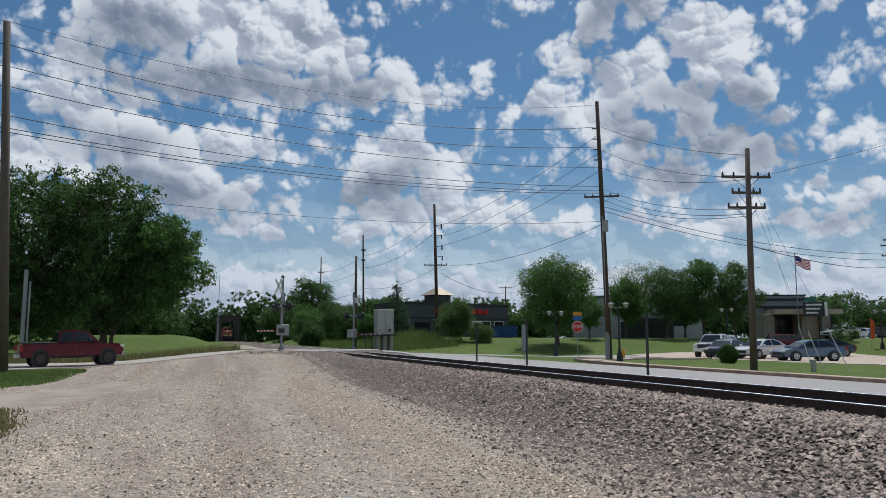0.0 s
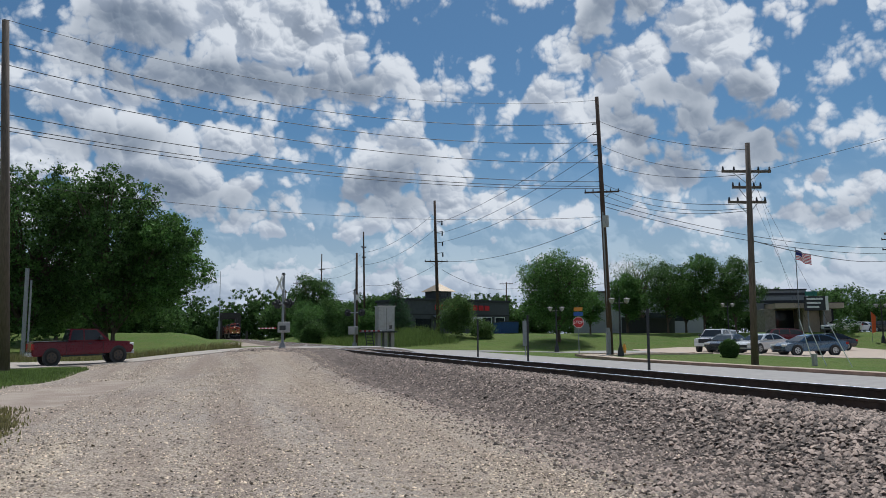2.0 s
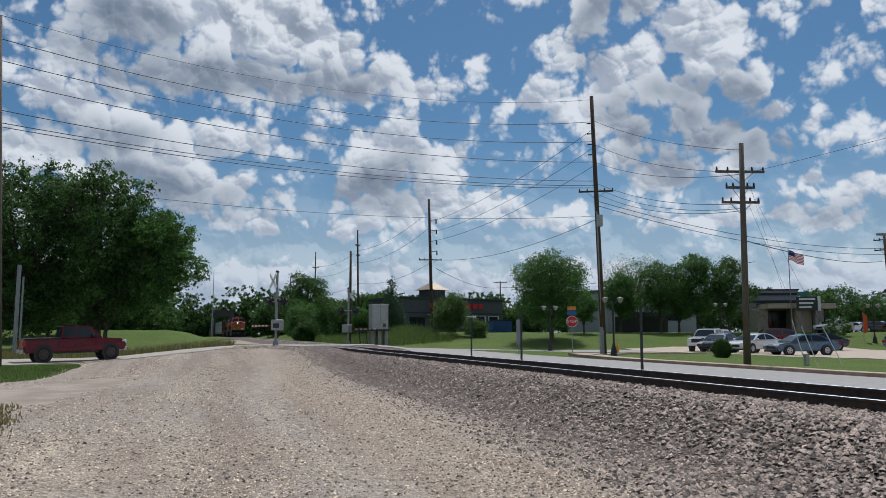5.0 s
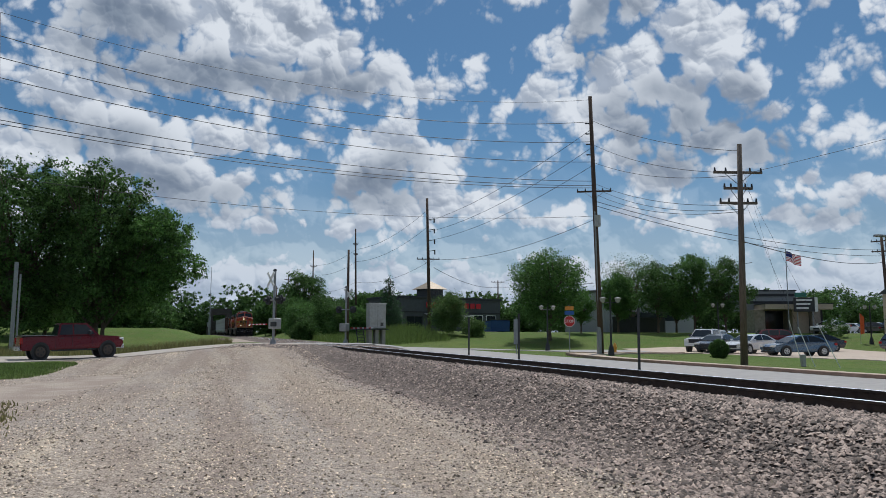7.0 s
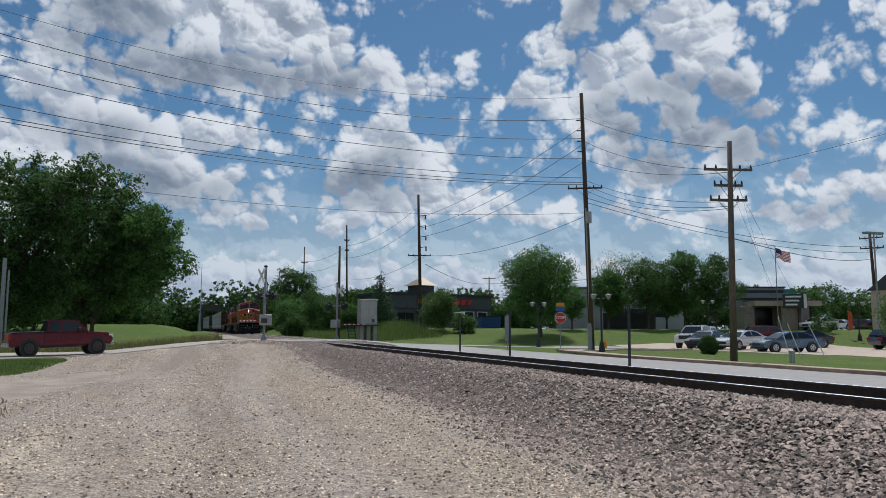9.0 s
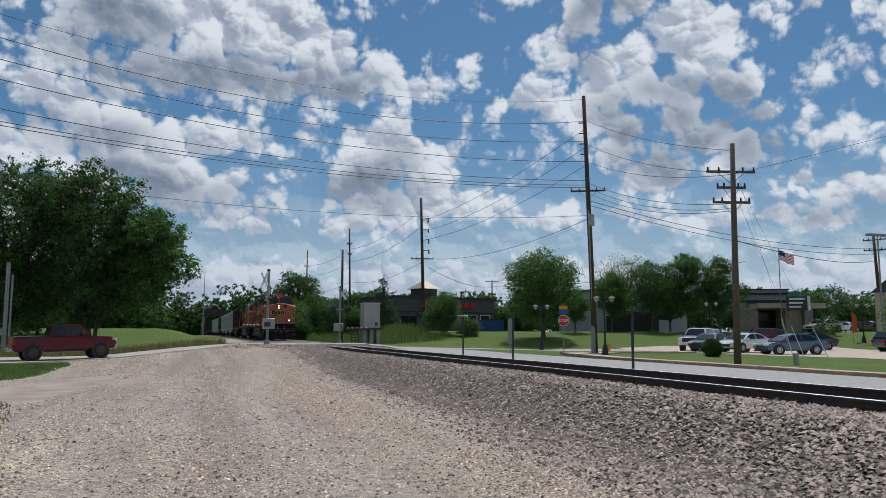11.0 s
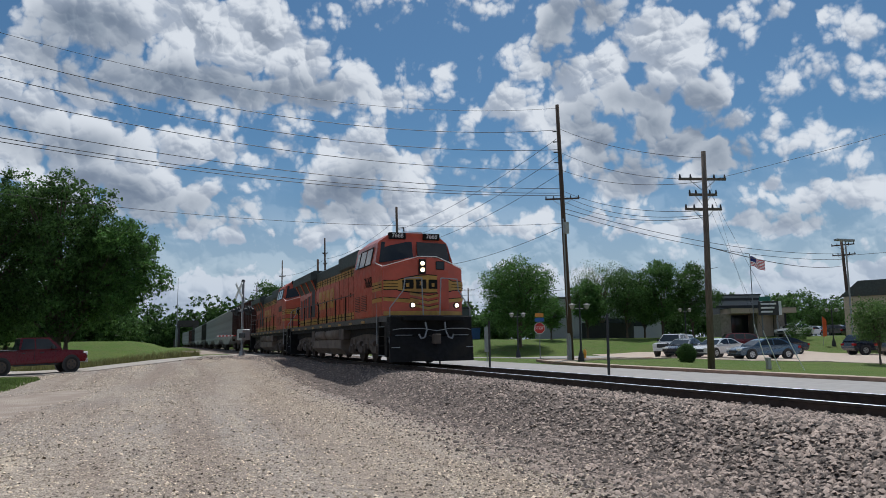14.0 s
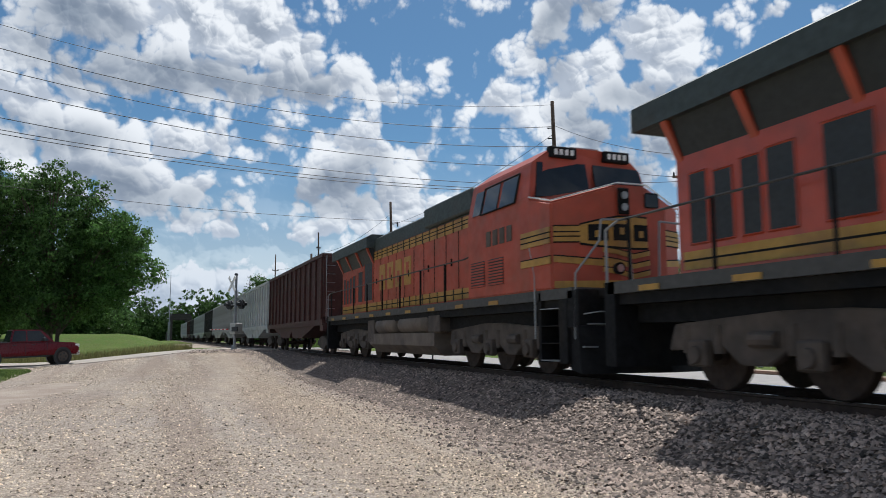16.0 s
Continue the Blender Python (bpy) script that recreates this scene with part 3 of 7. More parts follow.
def ground():
    xs = np.concatenate([[-4000, -2500, -1500, -1000, -700, -520, -420], np.arange(-380, -130, 5.0), np.arange(-130, -66, 1.5), np.arange(-66, 8, 0.4), np.arange(8, 60, 3.0), [80, 130, 250, 500, 1000, 2500]])
    ys = np.concatenate([[-3500, -1800, -900, -450, -220, -120, -70], np.arange(-50, -16, 3.0), np.arange(-16, 26, 0.35), np.arange(26, 100, 2.0), [110, 130, 170, 250, 450, 900, 1800, 3500]])
    X, Y = np.meshgrid(xs, ys, indexing="ij")
    Z = ground_z(X, Y)
    co = np.stack([X, Y, Z], -1).reshape(-1, 3)
    ny = len(ys)
    i, j = np.meshgrid(np.arange(len(xs) - 1), np.arange(ny - 1), indexing="ij")
    a = (i * ny + j).ravel()
    faces = np.stack([a, a + ny, a + ny + 1, a + 1], -1)
    me = quad_mesh("ground", co.tolist(), faces.tolist())
    for p in me.polygons:
        p.use_smooth = True
    x, y = co[:, 0], co[:, 1]
    ty = 8.56 - 0.00022 * np.minimum(x + 190.0, 0.0) ** 2
    edge = lot_edge(x)
    gravel = ease(-54, -46, x) * ease(edge - 0.7, edge + 0.7, y) * ease(10.1, 9.1, y)
    ballast = ease(3.9, 3.3, np.abs(y - ty + 0.1)) * ease(-400, -380, x)
    ballast = np.maximum(ballast, 0.55 * ease(-38, -44, x) * ease(-52, -49, x) * ease(1, 3, y) * ease(8, 6, y))
    dirt = 0.9 * ease(-62, -66, x) * ease(-120, -90, x) * ease(1.2, 2.6, y) * ease(9, 7, y)
    patch = dirt_patch(x, y)
    dirt = np.maximum(dirt, ease(1.3, 0.65, patch))
    zone = me.color_attributes.new("zone", "FLOAT_COLOR", "POINT")
    zone.data.foreach_set("color", np.stack([gravel, ballast, dirt, np.ones_like(x)], -1).astype(np.float32).ravel())
    ob = part("ground", me, "ground")
    tagged(ob, "gravel lot, mown grass and railway ballast running to the horizon", "ground", kind="structure")


def ribbon(name, mid, half, lift, material, label, category, step=1.0, across=8, thick=0.1, edges=None):
    """A paved strip laid over the ground along a middle line."""
    pts = [Vector(p) for p in mid]
    line = []
    for a, b in zip(pts, pts[1:]):
        n = max(1, int((b - a).length / step))
        line += [a.lerp(b, k / n) for k in range(n)]
    line.append(pts[-1])
    co, faces = [], []
    n = across + 1
    for k, p in enumerate(line):
        d = (line[min(k + 1, len(line) - 1)] - line[max(k - 1, 0)]).normalized()
        side = Vector((d.y, -d.x))
        for i in range(n):
            q = p + side * half * (2 * i / across - 1)
            co.append((q.x, q.y, gz(q.x, q.y) + lift))
    m = len(co)
    co += [(x, y, z - thick) for x, y, z in co]
    for k in range(len(line) - 1):
        for i in range(across):
            a = k * n + i
            faces.append((a, a + n, a + n + 1, a + 1))
        for i in (0, across):
            a = k * n + i
            faces.append((a, a + n, a + n + m, a + m))
    ob = part(name, quad_mesh(name, co, faces), material, smooth=False)
    return tagged(ob, label, category, kind="structure")


def rails():
    prof = [(-0.07, 0), (0.07, 0), (0.07, 0.012), (0.012, 0.03), (0.012, 0.135), (0.036, 0.145), (0.036, 0.178), (-0.036, 0.178), (-0.036, 0.145), (-0.012, 0.135), (-0.012, 0.03), (-0.07, 0.012)]
    xs = list(range(-420, -180, 6)) + list(range(-180, 61, 8))
    for side in (-0.755, 0.755):
        co, faces = [], []
        for x in xs:
            co += [(x, track_y(x) + side + a, RAIL_Z - 0.178 + b) for a, b in prof]
        n = len(prof)
        for k in range(len(xs) - 1):
            for i in range(n):
                j = (i + 1) % n
                faces.append((k * n + i, k * n + j, (k + 1) * n + j, (k + 1) * n + i))
        rail = tagged(part("rail", quad_mesh("rail", co, faces), "rail_side"), "steel running rail, rusty sides and polished head", "rail", group="rails of the track", kind="structure")
        co, faces = [], []
        for k, x in enumerate(xs):
            co += [(x, track_y(x) + side + a, RAIL_Z - 0.178 + b) for a, b in ((-0.033, 0.179), (-0.02, 0.183), (0.02, 0.183), (0.033, 0.179))]
            if k:
                faces += [(4 * k - 4 + i, 4 * k + i, 4 * k + i + 1, 4 * k - 3 + i) for i in range(3)]
        part("running_surface", quad_mesh("running_surface", co, faces), "rail_head", rail, "bright polished running surface")


def ties():
    rng = random.Random(5)
    bed = thing("track_bed", "weathered timber sleepers with rusty tie plates set in grey ballast", "sleepers", kind="structure")
    mesh = mesh_of("tie", boxes((-0.115, 0.115, -1.3, 1.3, -0.17, 0.0), bevel=0.012))
    mesh.materials.append(M["tie"])
    plate = mesh_of("tie_plate", boxes((-0.1, 0.1, -0.93, -0.58, 0.0, 0.025), (-0.1, 0.1, 0.58, 0.93, 0.0, 0.025), (-0.05, -0.02, -0.9, -0.84, 0.02, 0.06), (0.03, 0.06, -0.9, -0.84, 0.02, 0.06)))
    plate.materials.append(M["rust"])
    rest = bmesh.new()
    for k in range(-600, 100):
        x = 0.53 * k
        if abs(x - road_mid(8.56)) < 4.6:
            continue
        z = RAIL_Z - 0.205
        if -44 < x < 12:
            m = pose(x + rng.uniform(-0.03, 0.03), track_y(x) + rng.uniform(-0.05, 0.05), z + rng.uniform(-0.008, 0.004), 0, 0, rng.uniform(-1.2, 1.2))
            for name, me in (("tie", mesh), ("tie_plate", plate)):
                ob = part(name, me, None, bed)
                ob.matrix_basis = m
        else:
            box(rest, x - 0.115, x + 0.115, track_y(x) - 1.3, track_y(x) + 1.3, z - 0.17, z)
    ob = part("far_ties", rest, "tie", bed)
    tagged(ob, kind="stuff")


def scatter(name, label, count, spot, size, material, seed, lift=0.0, squash=(0.5, 1.0)):
    """Many small angular stones as one mesh. spot(rng, n) gives x, y."""
    rng = np.random.default_rng(seed)
    x, y = spot(rng, count)
    n = len(x)
    base = np.array([(1, 0, -.2), (.3, .95, 0), (-.8, .6, -.1), (-.8, -.6, .1), (.3, -.95, 0), (.15, .1, .8), (-.3, -.1, .7)])
    tri = np.array([(0, 1, 5), (1, 2, 6), (1, 6, 5), (2, 3, 6), (3, 4, 6), (4, 5, 6), (4, 0, 5)])
    s = rng.uniform(size[0], size[1], n) * rng.uniform(0.7, 1.25, n)
    P = base[None] * (1 + rng.uniform(-.35, .35, (n, 7, 3)))
    P = P * np.stack([s, s * rng.uniform(.55, .95, n), s * rng.uniform(*squash, n)], -1)[:, None]
    a, b = rng.uniform(0, 2 * np.pi, n), rng.normal(0, .35, n)
    ca, sa, cb, sb = np.cos(a), np.sin(a), np.cos(b), np.sin(b)
    px, pz = P[..., 0] * cb[:, None] - P[..., 2] * sb[:, None], P[..., 0] * sb[:, None] + P[..., 2] * cb[:, None]
    qx, qy = px * ca[:, None] - P[..., 1] * sa[:, None], px * sa[:, None] + P[..., 1] * ca[:, None]
    z = ground_z(x, y) + lift + s * rng.uniform(-.1, .25, n)
    co = np.stack([qx + x[:, None], qy + y[:, None], pz + z[:, None]], -1).reshape(-1, 3)
    f = (tri[None] + 7 * np.arange(n)[:, None, None]).reshape(-1, 3)
    me = bpy.data.meshes.new(name)
    me.vertices.add(len(co))
    me.vertices.foreach_set("co", co.astype(np.float32).ravel())
    me.loops.add(len(f) * 3)
    me.loops.foreach_set("vertex_index", f.astype(np.int32).ravel())
    me.polygons.add(len(f))
    me.polygons.foreach_set("loop_start", np.arange(0, len(f) * 3, 3, dtype=np.int32))
    me.update(calc_edges=True)
    tagged(part(name, me, material), label, "stones", kind="stuff")


def by_nearness(rng, n, x_near, x_far, y0, y1):
    """Spots between two y, thinner with distance."""
    u = rng.uniform(0, 1, n)
    x = -1 / (1 / x_near + u * (1 / x_far - 1 / x_near))
    return x, rng.uniform(y0, y1, n)


def ballast_spots(rng, n):
    x, y = by_nearness(rng, n, 2.5, 60, 3.9, 7.85)
    keep = (np.abs(x - np.interp(y, (-7, 8), (-48, -56))) > 5.2) & (rng.uniform(0, 1, n) < np.clip((y - 3.8) / 1.3 + 0.06 * np.sin(1.1 * x) + 0.1, 0.03, 1))
    return x[keep], y[keep]


def lot_spots(rng, n):
    x, y = by_nearness(rng, n, 3.0, 34, -8, 5.4)
    patch = dirt_patch(x, y)
    streak = 0.55 + 0.45 * np.sin(2.1 * y + 0.25 * np.sin(0.5 * x) + 0.4)
    keep = (patch > 1) & (y > lot_edge(x) - 0.4) & (rng.uniform(0, 1, n) < streak)
    return x[keep], y[keep]


def stray_spots(rng, n):
    x, y = rng.uniform(-46, -6, n), rng.uniform(-6, 5.6, n)
    keep = (dirt_patch(x, y) > 0.9) & (y > lot_edge(x)) & (rng.uniform(0, 1, n) < 0.5 + 0.5 * np.sin(1.7 * y + 0.2 * x))
    return x[keep], y[keep]


ground()
rails()
ties()
ribbon("crossing_road", [(road_mid(y), y) for y in (-60, -30, -7, 0, 4, 6.8)], 4.1, 0.03, "asphalt", "pale worn asphalt road rising to the level crossing", "road")
ribbon("side_road", [(road_mid(y), y) for y in (10.4, 14, 20, 26, 32, 38)], 3.3, 0.03, "concrete", "pale concrete side road beyond the level crossing", "road")
for y0, y1 in ((6.85, 7.73), (7.90, 9.22), (9.39, 10.3)):
    slab = bmesh.new()
    box(slab, road_mid(8) - 4.5, road_mid(8) + 4.5, y0, y1, RAIL_Z - 0.2, RAIL_Z - 0.005, 0.01)
    tagged(part("crossing_panel", slab, "concrete"), "concrete level crossing panel between the rails", "crossing panel", group="level crossing panels", kind="structure")
ribbon("street", [(45, 14.6), (-28, 14.6), (-40, 14.9), (-53.5, 15.7)], 3.55, 0.035, "concrete", "pale concrete street running beside the track", "road")
KERB = [(45, 18.2), (-24, 18.2), (-31, 18.7), (-37, 19.9), (-42, 22.0), (-46.5, 25.5), (-49.5, 30), (-49.5, 36)]
ribbon("kerb", KERB, 0.13, 0.14, "kerb", "rust-stained concrete kerb along the street", "kerb", across=1, thick=0.3)
ribbon("pavement", [(x + 0.25, y + 0.95) for x, y in KERB], 0.8, 0.10, "walk", "sand-coloured concrete pavement behind the kerb", "pavement", across=2, thick=0.25)
ribbon("parking_lot", [(-60, 47), (-40, 47), (20, 47)], 10.0, 0.03, "lot", "warm concrete car park with parked cars", "car park", step=2)
ribbon("far_street", [(-150, 110), (-75, 95), (20, 100)], 6.0, 0.05, "concrete", "distant pale street behind the bank", "road", step=4)
scatter("ballast_stones", "coarse angular grey and brown railway ballast", 52000, ballast_spots, (0.02, 0.045), "stone", 3)
scatter("gravel_chips", "fine pale limestone gravel of the lot", 120000, lot_spots, (0.009, 0.024), "pebble", 4)
scatter("dark_chips", "dark stray stones lying in the pale gravel", 26000, lot_spots, (0.009, 0.026), "stone", 6)
scatter("crossing_rubble", "heap of dark broken stone round the crossing mast", 2600, lambda r, n: (-48.6 + r.normal(0, 1.6, n), 3.9 + r.normal(0, 1.0, n)), (0.03, 0.09), "stone", 12)
scatter("stray_stones", "scattered larger stones on the gravel lot", 36000, stray_spots, (0.014, 0.030), "pebble", 9)

# ---- the train: x forward, z from the rail head; x = 0 at the front of each vehicle ----


def shell(bm, section, x0, x1, cap=True):
    """A cross section of (y, z) drawn out along x."""
    a = [bm.verts.new((x0, y, z)) for y, z in section]
    b = [bm.verts.new((x1, y, z)) for y, z in section]
    n = len(section)
    fs = [bm.faces.new((a[i], a[(i + 1) % n], b[(i + 1) % n], b[i])) for i in range(n)]
    if cap:
        fs += [bm.faces.new(a[::-1]), bm.faces.new(b)]
    bmesh.ops.recalc_face_normals(bm, faces=fs)
    return bm


def faced(pts, faces):
    bm = bmesh.new()
    vs = [bm.verts.new(p) for p in pts]
    fs = [bm.faces.new([vs[i] for i in f]) for f in faces]
    bmesh.ops.recalc_face_normals(bm, faces=fs)
    return bm


def wheelset(parent, x, r=0.53):
    w = part("wheelset", rods(((0, -0.80, 0), (0, -0.66, 0), r - 0.02, r), ((0, 0.66, 0), (0, 0.80, 0), r, r - 0.02), ((0, -0.86, 0), (0, -0.80, 0), 0.16, 0.16), ((0, -1.05, 0), (0, 1.05, 0), 0.09, 0.09), seg=28), "steel", parent, "dark steel wheels on one axle")
    w.data.materials.clear()
    w.data.materials.append(M["rail_side"])
    w.matrix_basis = pose(x, 0, r)
    return w


def loco_truck(parent, xc, name="truck"):
    t = bmesh.new()
    for s in (-1, 1):
        y0, y1 = sorted((s * 0.98, s * 1.16))
        prism(t, [(xc - 2.75, 0.58), (xc - 2.6, 0.98), (xc - 0.5, 1.12), (xc + 0.5, 1.12), (xc + 2.6, 0.98), (xc + 2.75, 0.58), (xc + 1.6, 0.66), (xc + 1.25, 0.40), (xc + 0.75, 0.40), (xc + 0.4, 0.62), (xc - 0.4, 0.62), (xc - 0.75, 0.40), (xc - 1.25, 0.40), (xc - 1.6, 0.66)], y0, y1, 0.02)
        for dx in (-2.0, 0.0, 2.0):
            box(t, xc + dx - 0.2, xc + dx + 0.2, *sorted((s * 1.12, s * 1.28)), 0.36, 0.74, 0.03)
            rod(t, (xc + dx, s * 1.26, 0.53), (xc + dx, s * 1.34, 0.53), 0.14, 0.12, 14)
            for e in (-0.33, 0.33):
                rod(t, (xc + dx + e, s * 1.12, 0.55), (xc + dx + e, s * 1.12, 0.95), 0.09, 0.09, 10)
        for dx in (-1.0, 1.0):
            rod(t, (xc + dx, s * 1.18, 0.75), (xc + dx + 0.45, s * 1.18, 0.75), 0.11, 0.11, 10)
    part(name, t, "grime", parent, "grimy cast three-axle truck frame")
    return [wheelset(parent, xc + dx) for dx in (-2.0, 0.0, 2.0)]


def locomotive(label, paint, number):
    lo = thing("locomotive", label, "locomotive", group="locomotives of the train")
    P = lambda name, bm, mt, lab="", smooth=False: part(name, bm, mt, lo, lab, smooth)
    P("deck_sill", boxes((-21.5, -0.55, -1.48, 1.48, 1.50, 1.70)), "sill", "dusty grey deck edge")
    P("underframe", boxes((-21.4, -0.6, -1.40, 1.40, 1.32, 1.50), (-21.2, -0.8, -1.1, 1.1, 1.02, 1.35)), "black", "black underframe")
    for k in range(9):
        P("reflector_plate", boxes((-20.6 + 2.05 * k, -20.1 + 2.05 * k, -1.50, -1.488, 1.51, 1.60)), "yellow")
    # front: plough, anticlimber, coupler, steps
    P("snow_plough", faced([(0.35, 0, 0.16), (-0.25, -1.5, 0.14), (-0.25, 1.5, 0.14), (0.0, 0, 0.95), (-0.35, -1.5, 1.0), (-0.35, 1.5, 1.0), (-0.8, -1.4, 0.2), (-0.8, 1.4, 0.2), (-0.8, 1.4, 1.0), (-0.8, -1.4, 1.0)],
                           [(0, 1, 4, 3), (0, 3, 5, 2), (1, 6, 9, 4), (2, 5, 8, 7), (6, 7, 8, 9), (3, 4, 9, 8, 5), (0, 2, 7, 6, 1)]), "black", "black steel snow plough")
    for s in (-1, 1):
        P("front_plate", boxes((-0.75, -0.35, *sorted((s * 0.55, s * 1.48)), 0.95, 1.66), bevel=0.02), "black")
        P("grab_iron", tube(bmesh.new(), [(-0.33, s * 0.75, 1.02), (-0.24, s * 0.75, 1.02), (-0.24, s * 1.3, 1.02), (-0.33, s * 1.3, 1.02)], 0.016, 5), "galv", "pale grab iron")
        P("plough_step", boxes((-0.42, -0.18, *sorted((s * 1.0, s * 1.45)), 0.60, 0.63)), "galv", "worn steel step")
    P("coupler_pocket", boxes((-0.75, -0.42, -0.55, 0.55, 1.0, 1.66), bevel=0.02), "black")
    P("anticlimber", boxes((-0.5, 0.02, -1.05, 1.05, 1.50, 1.66), bevel=0.02), "black", "ribbed black anticlimber shelf")
    P("uncoupling_lever", tube(bmesh.new(), [(-0.30, -1.4, 1.2), (-0.10, -1.2, 1.24), (0.12, -0.5, 1.24), (0.16, 0.0, 1.16), (0.12, 0.5, 1.24), (-0.10, 1.2, 1.24), (-0.30, 1.4, 1.2)], 0.014, 5), "galv", "thin steel uncoupling lever")
    P("coupler", boxes((-0.4, 0.25, -0.12, 0.12, 0.78, 1.02), (0.2, 0.42, -0.2, 0.06, 0.72, 1.06), bevel=0.03), "grime", "grimy knuckle coupler")
    for s in (-1, 1):
        hose = [(0.0, s * 0.35, 1.45), (0.10, s * 0.33, 1.2), (0.14, s * 0.42, 0.95), (0.14, s * 0.55, 0.9), (0.10, s * 0.62, 1.05)]
        P("air_hose", tube(bmesh.new(), hose, 0.026), "galv", "pale air hose")
        P("ditch_light", rods(((-0.1, s * 0.79, 2.02), (0.0, s * 0.79, 2.02), 0.10, 0.11), seg=16), "black")
        P("ditch_lamp", rods(((0.0, s * 0.79, 2.02), (0.012, s * 0.79, 2.02), 0.07, 0.07), seg=16), "lamp_on" if number else "steel", "lit ditch light" if number else "unlit ditch light")
        # stepwell
        for z in (0.35, 0.68, 1.01, 1.34):
            # lit tread edges put into the colour: lowest and top step are paler
            P("step", boxes((-1.75, -1.05, *sorted((s * 1.22, s * 1.5)), z - 0.02, z)), "galv" if z < 0.5 or z > 1.3 else "black")
        P("stepwell", boxes((-1.85, -1.75, *sorted((s * 1.0, s * 1.48)), 0.3, 1.66), (-1.05, -0.75, *sorted((s * 1.0, s * 1.48)), 0.3, 1.5), (-1.8, -0.95, *sorted((s * 0.95, s * 1.0)), 0.3, 1.6)), "black")
        P("front_handrail", tube(bmesh.new(), [(-0.5, s * 1.46, 0.75), (-0.45, s * 1.46, 1.95), (-0.35, s * 1.0, 2.55), (-0.35, s * 0.95, 2.95), (-0.35, s * 0.35, 2.98), (-0.35, s * 0.3, 1.7)], 0.021), "galv", "pale steel handrail")
        P("step_handrail", tube(bmesh.new(), [(-1.95, s * 1.5, 0.75), (-1.95, s * 1.5, 2.0), (-2.15, s * 1.5, 2.6)], 0.021), "galv", "pale steel handrail")
    # nose: a blunt front that falls back to full-width corners
    A = [(-0.72, -0.33), (-0.72, 0.33), (-1.25, 1.50), (-2.15, 1.51), (-2.15, -1.51), (-1.25, -1.50)]
    top = [3.73, 3.73, 3.40, 3.62, 3.62, 3.40]
    pts = [(x, y, 1.7) for x, y in A] + [(x, y, z) for (x, y), z in zip(A, top)] + [(-2.15, -0.33, 3.86), (-2.15, 0.33, 3.86)]
    nose = faced(pts, [(0, 1, 7, 6), (1, 2, 8, 7), (2, 3, 9, 8), (5, 0, 6, 11), (4, 5, 11, 10), (6, 7, 13, 12), (7, 8, 9, 13), (11, 6, 12, 10), (3, 4, 10, 12, 13, 9), (0, 5, 4, 3, 2, 1)])
    bmesh.ops.bevel(nose, geom=list(nose.edges), offset=0.035, segments=2, affect="EDGES")
    P("nose", nose, paint, "orange short nose")
    fx = lambda y, o: -0.72 - max(0.0, abs(y) - 0.33) * 0.453 + o

    def on_nose(name, y0, y1, za, zb, mt, o=0.012, lab=""):
        """A painted band on the nose front: za, zb give the lower and upper edge at a y."""
        cuts = sorted({y0, y1, *[c for c in (-0.33, 0.33) if y0 < c < y1], *[y0 + (y1 - y0) * q / 6 for q in range(7)]})
        q, f = [], []
        for n, y in enumerate(cuts):
            q += [(fx(y, o), y, za(y)), (fx(y, o), y, zb(y)), (fx(y, o) - 0.02, y, za(y)), (fx(y, o) - 0.02, y, zb(y))]
            if n:
                b = 4 * n
                f += [(b - 4, b, b + 1, b - 3), (b - 3, b + 1, b + 3, b - 1), (b - 4, b - 2, b + 2, b)]
        P(name, faced(q, f), mt, lab)

    arch = lambda z, d: (lambda y: z - d * min(1.0, abs(y) / 0.95) ** 2)
    on_nose("nose_emblem", -1.0, 1.0, lambda y: 2.50 + 0.10 * min(1, abs(y)) ** 2, arch(3.10, 0.16), "yellow", lab="yellow rounded field with dark bars")
    on_nose("emblem_edge", -1.0, 1.0, arch(3.10, 0.16), arch(3.135, 0.16), "black", 0.014)
    on_nose("emblem_edge", -1.0, 1.0, lambda y: 2.46 + 0.10 * min(1, abs(y)) ** 2, lambda y: 2.50 + 0.10 * min(1, abs(y)) ** 2, "black", 0.014)
    for n in range(4):
        on_nose("emblem_bar", -0.86 + 0.44 * n, -0.50 + 0.44 * n, lambda y: 2.63, lambda y: 2.95, "black", 0.018)
        on_nose("emblem_slot", -0.74 + 0.44 * n, -0.64 + 0.44 * n, lambda y: 2.70 + 0.05 * (n % 2), lambda y: 2.83 + 0.05 * (n % 2), "yellow", 0.022)
    for n in range(3):
        on_nose("nose_chevron", -0.62, 0.62, lambda y: 1.90 + 0.19 * n + 0.22 * abs(y), lambda y: 1.99 + 0.19 * n + 0.22 * abs(y), "yellow", 0.030)
        on_nose("chevron_line", -0.62, 0.62, lambda y: 1.99 + 0.19 * n + 0.22 * abs(y), lambda y: 2.01 + 0.19 * n + 0.22 * abs(y), "black", 0.032)
    for sgn in (-1, 1):
        lo_, hi_ = sorted((sgn * 1.0, sgn * 1.47))
        on_nose("nose_stripe", lo_, hi_, lambda y: 2.62, lambda y: 2.92, "yellow", 0.012)
        for zz in (2.60, 2.71, 2.80, 2.92):
            on_nose("stripe_line", lo_, hi_, lambda y: zz, lambda y: zz + 0.025, "black", 0.016)
        lo_, hi_ = sorted((sgn * 0.35, sgn * 1.47))
        on_nose("lower_flame", lo_, hi_, lambda y: 2.08 + 0.10 * abs(y), lambda y: 2.20 + 0.10 * abs(y), "yellow")
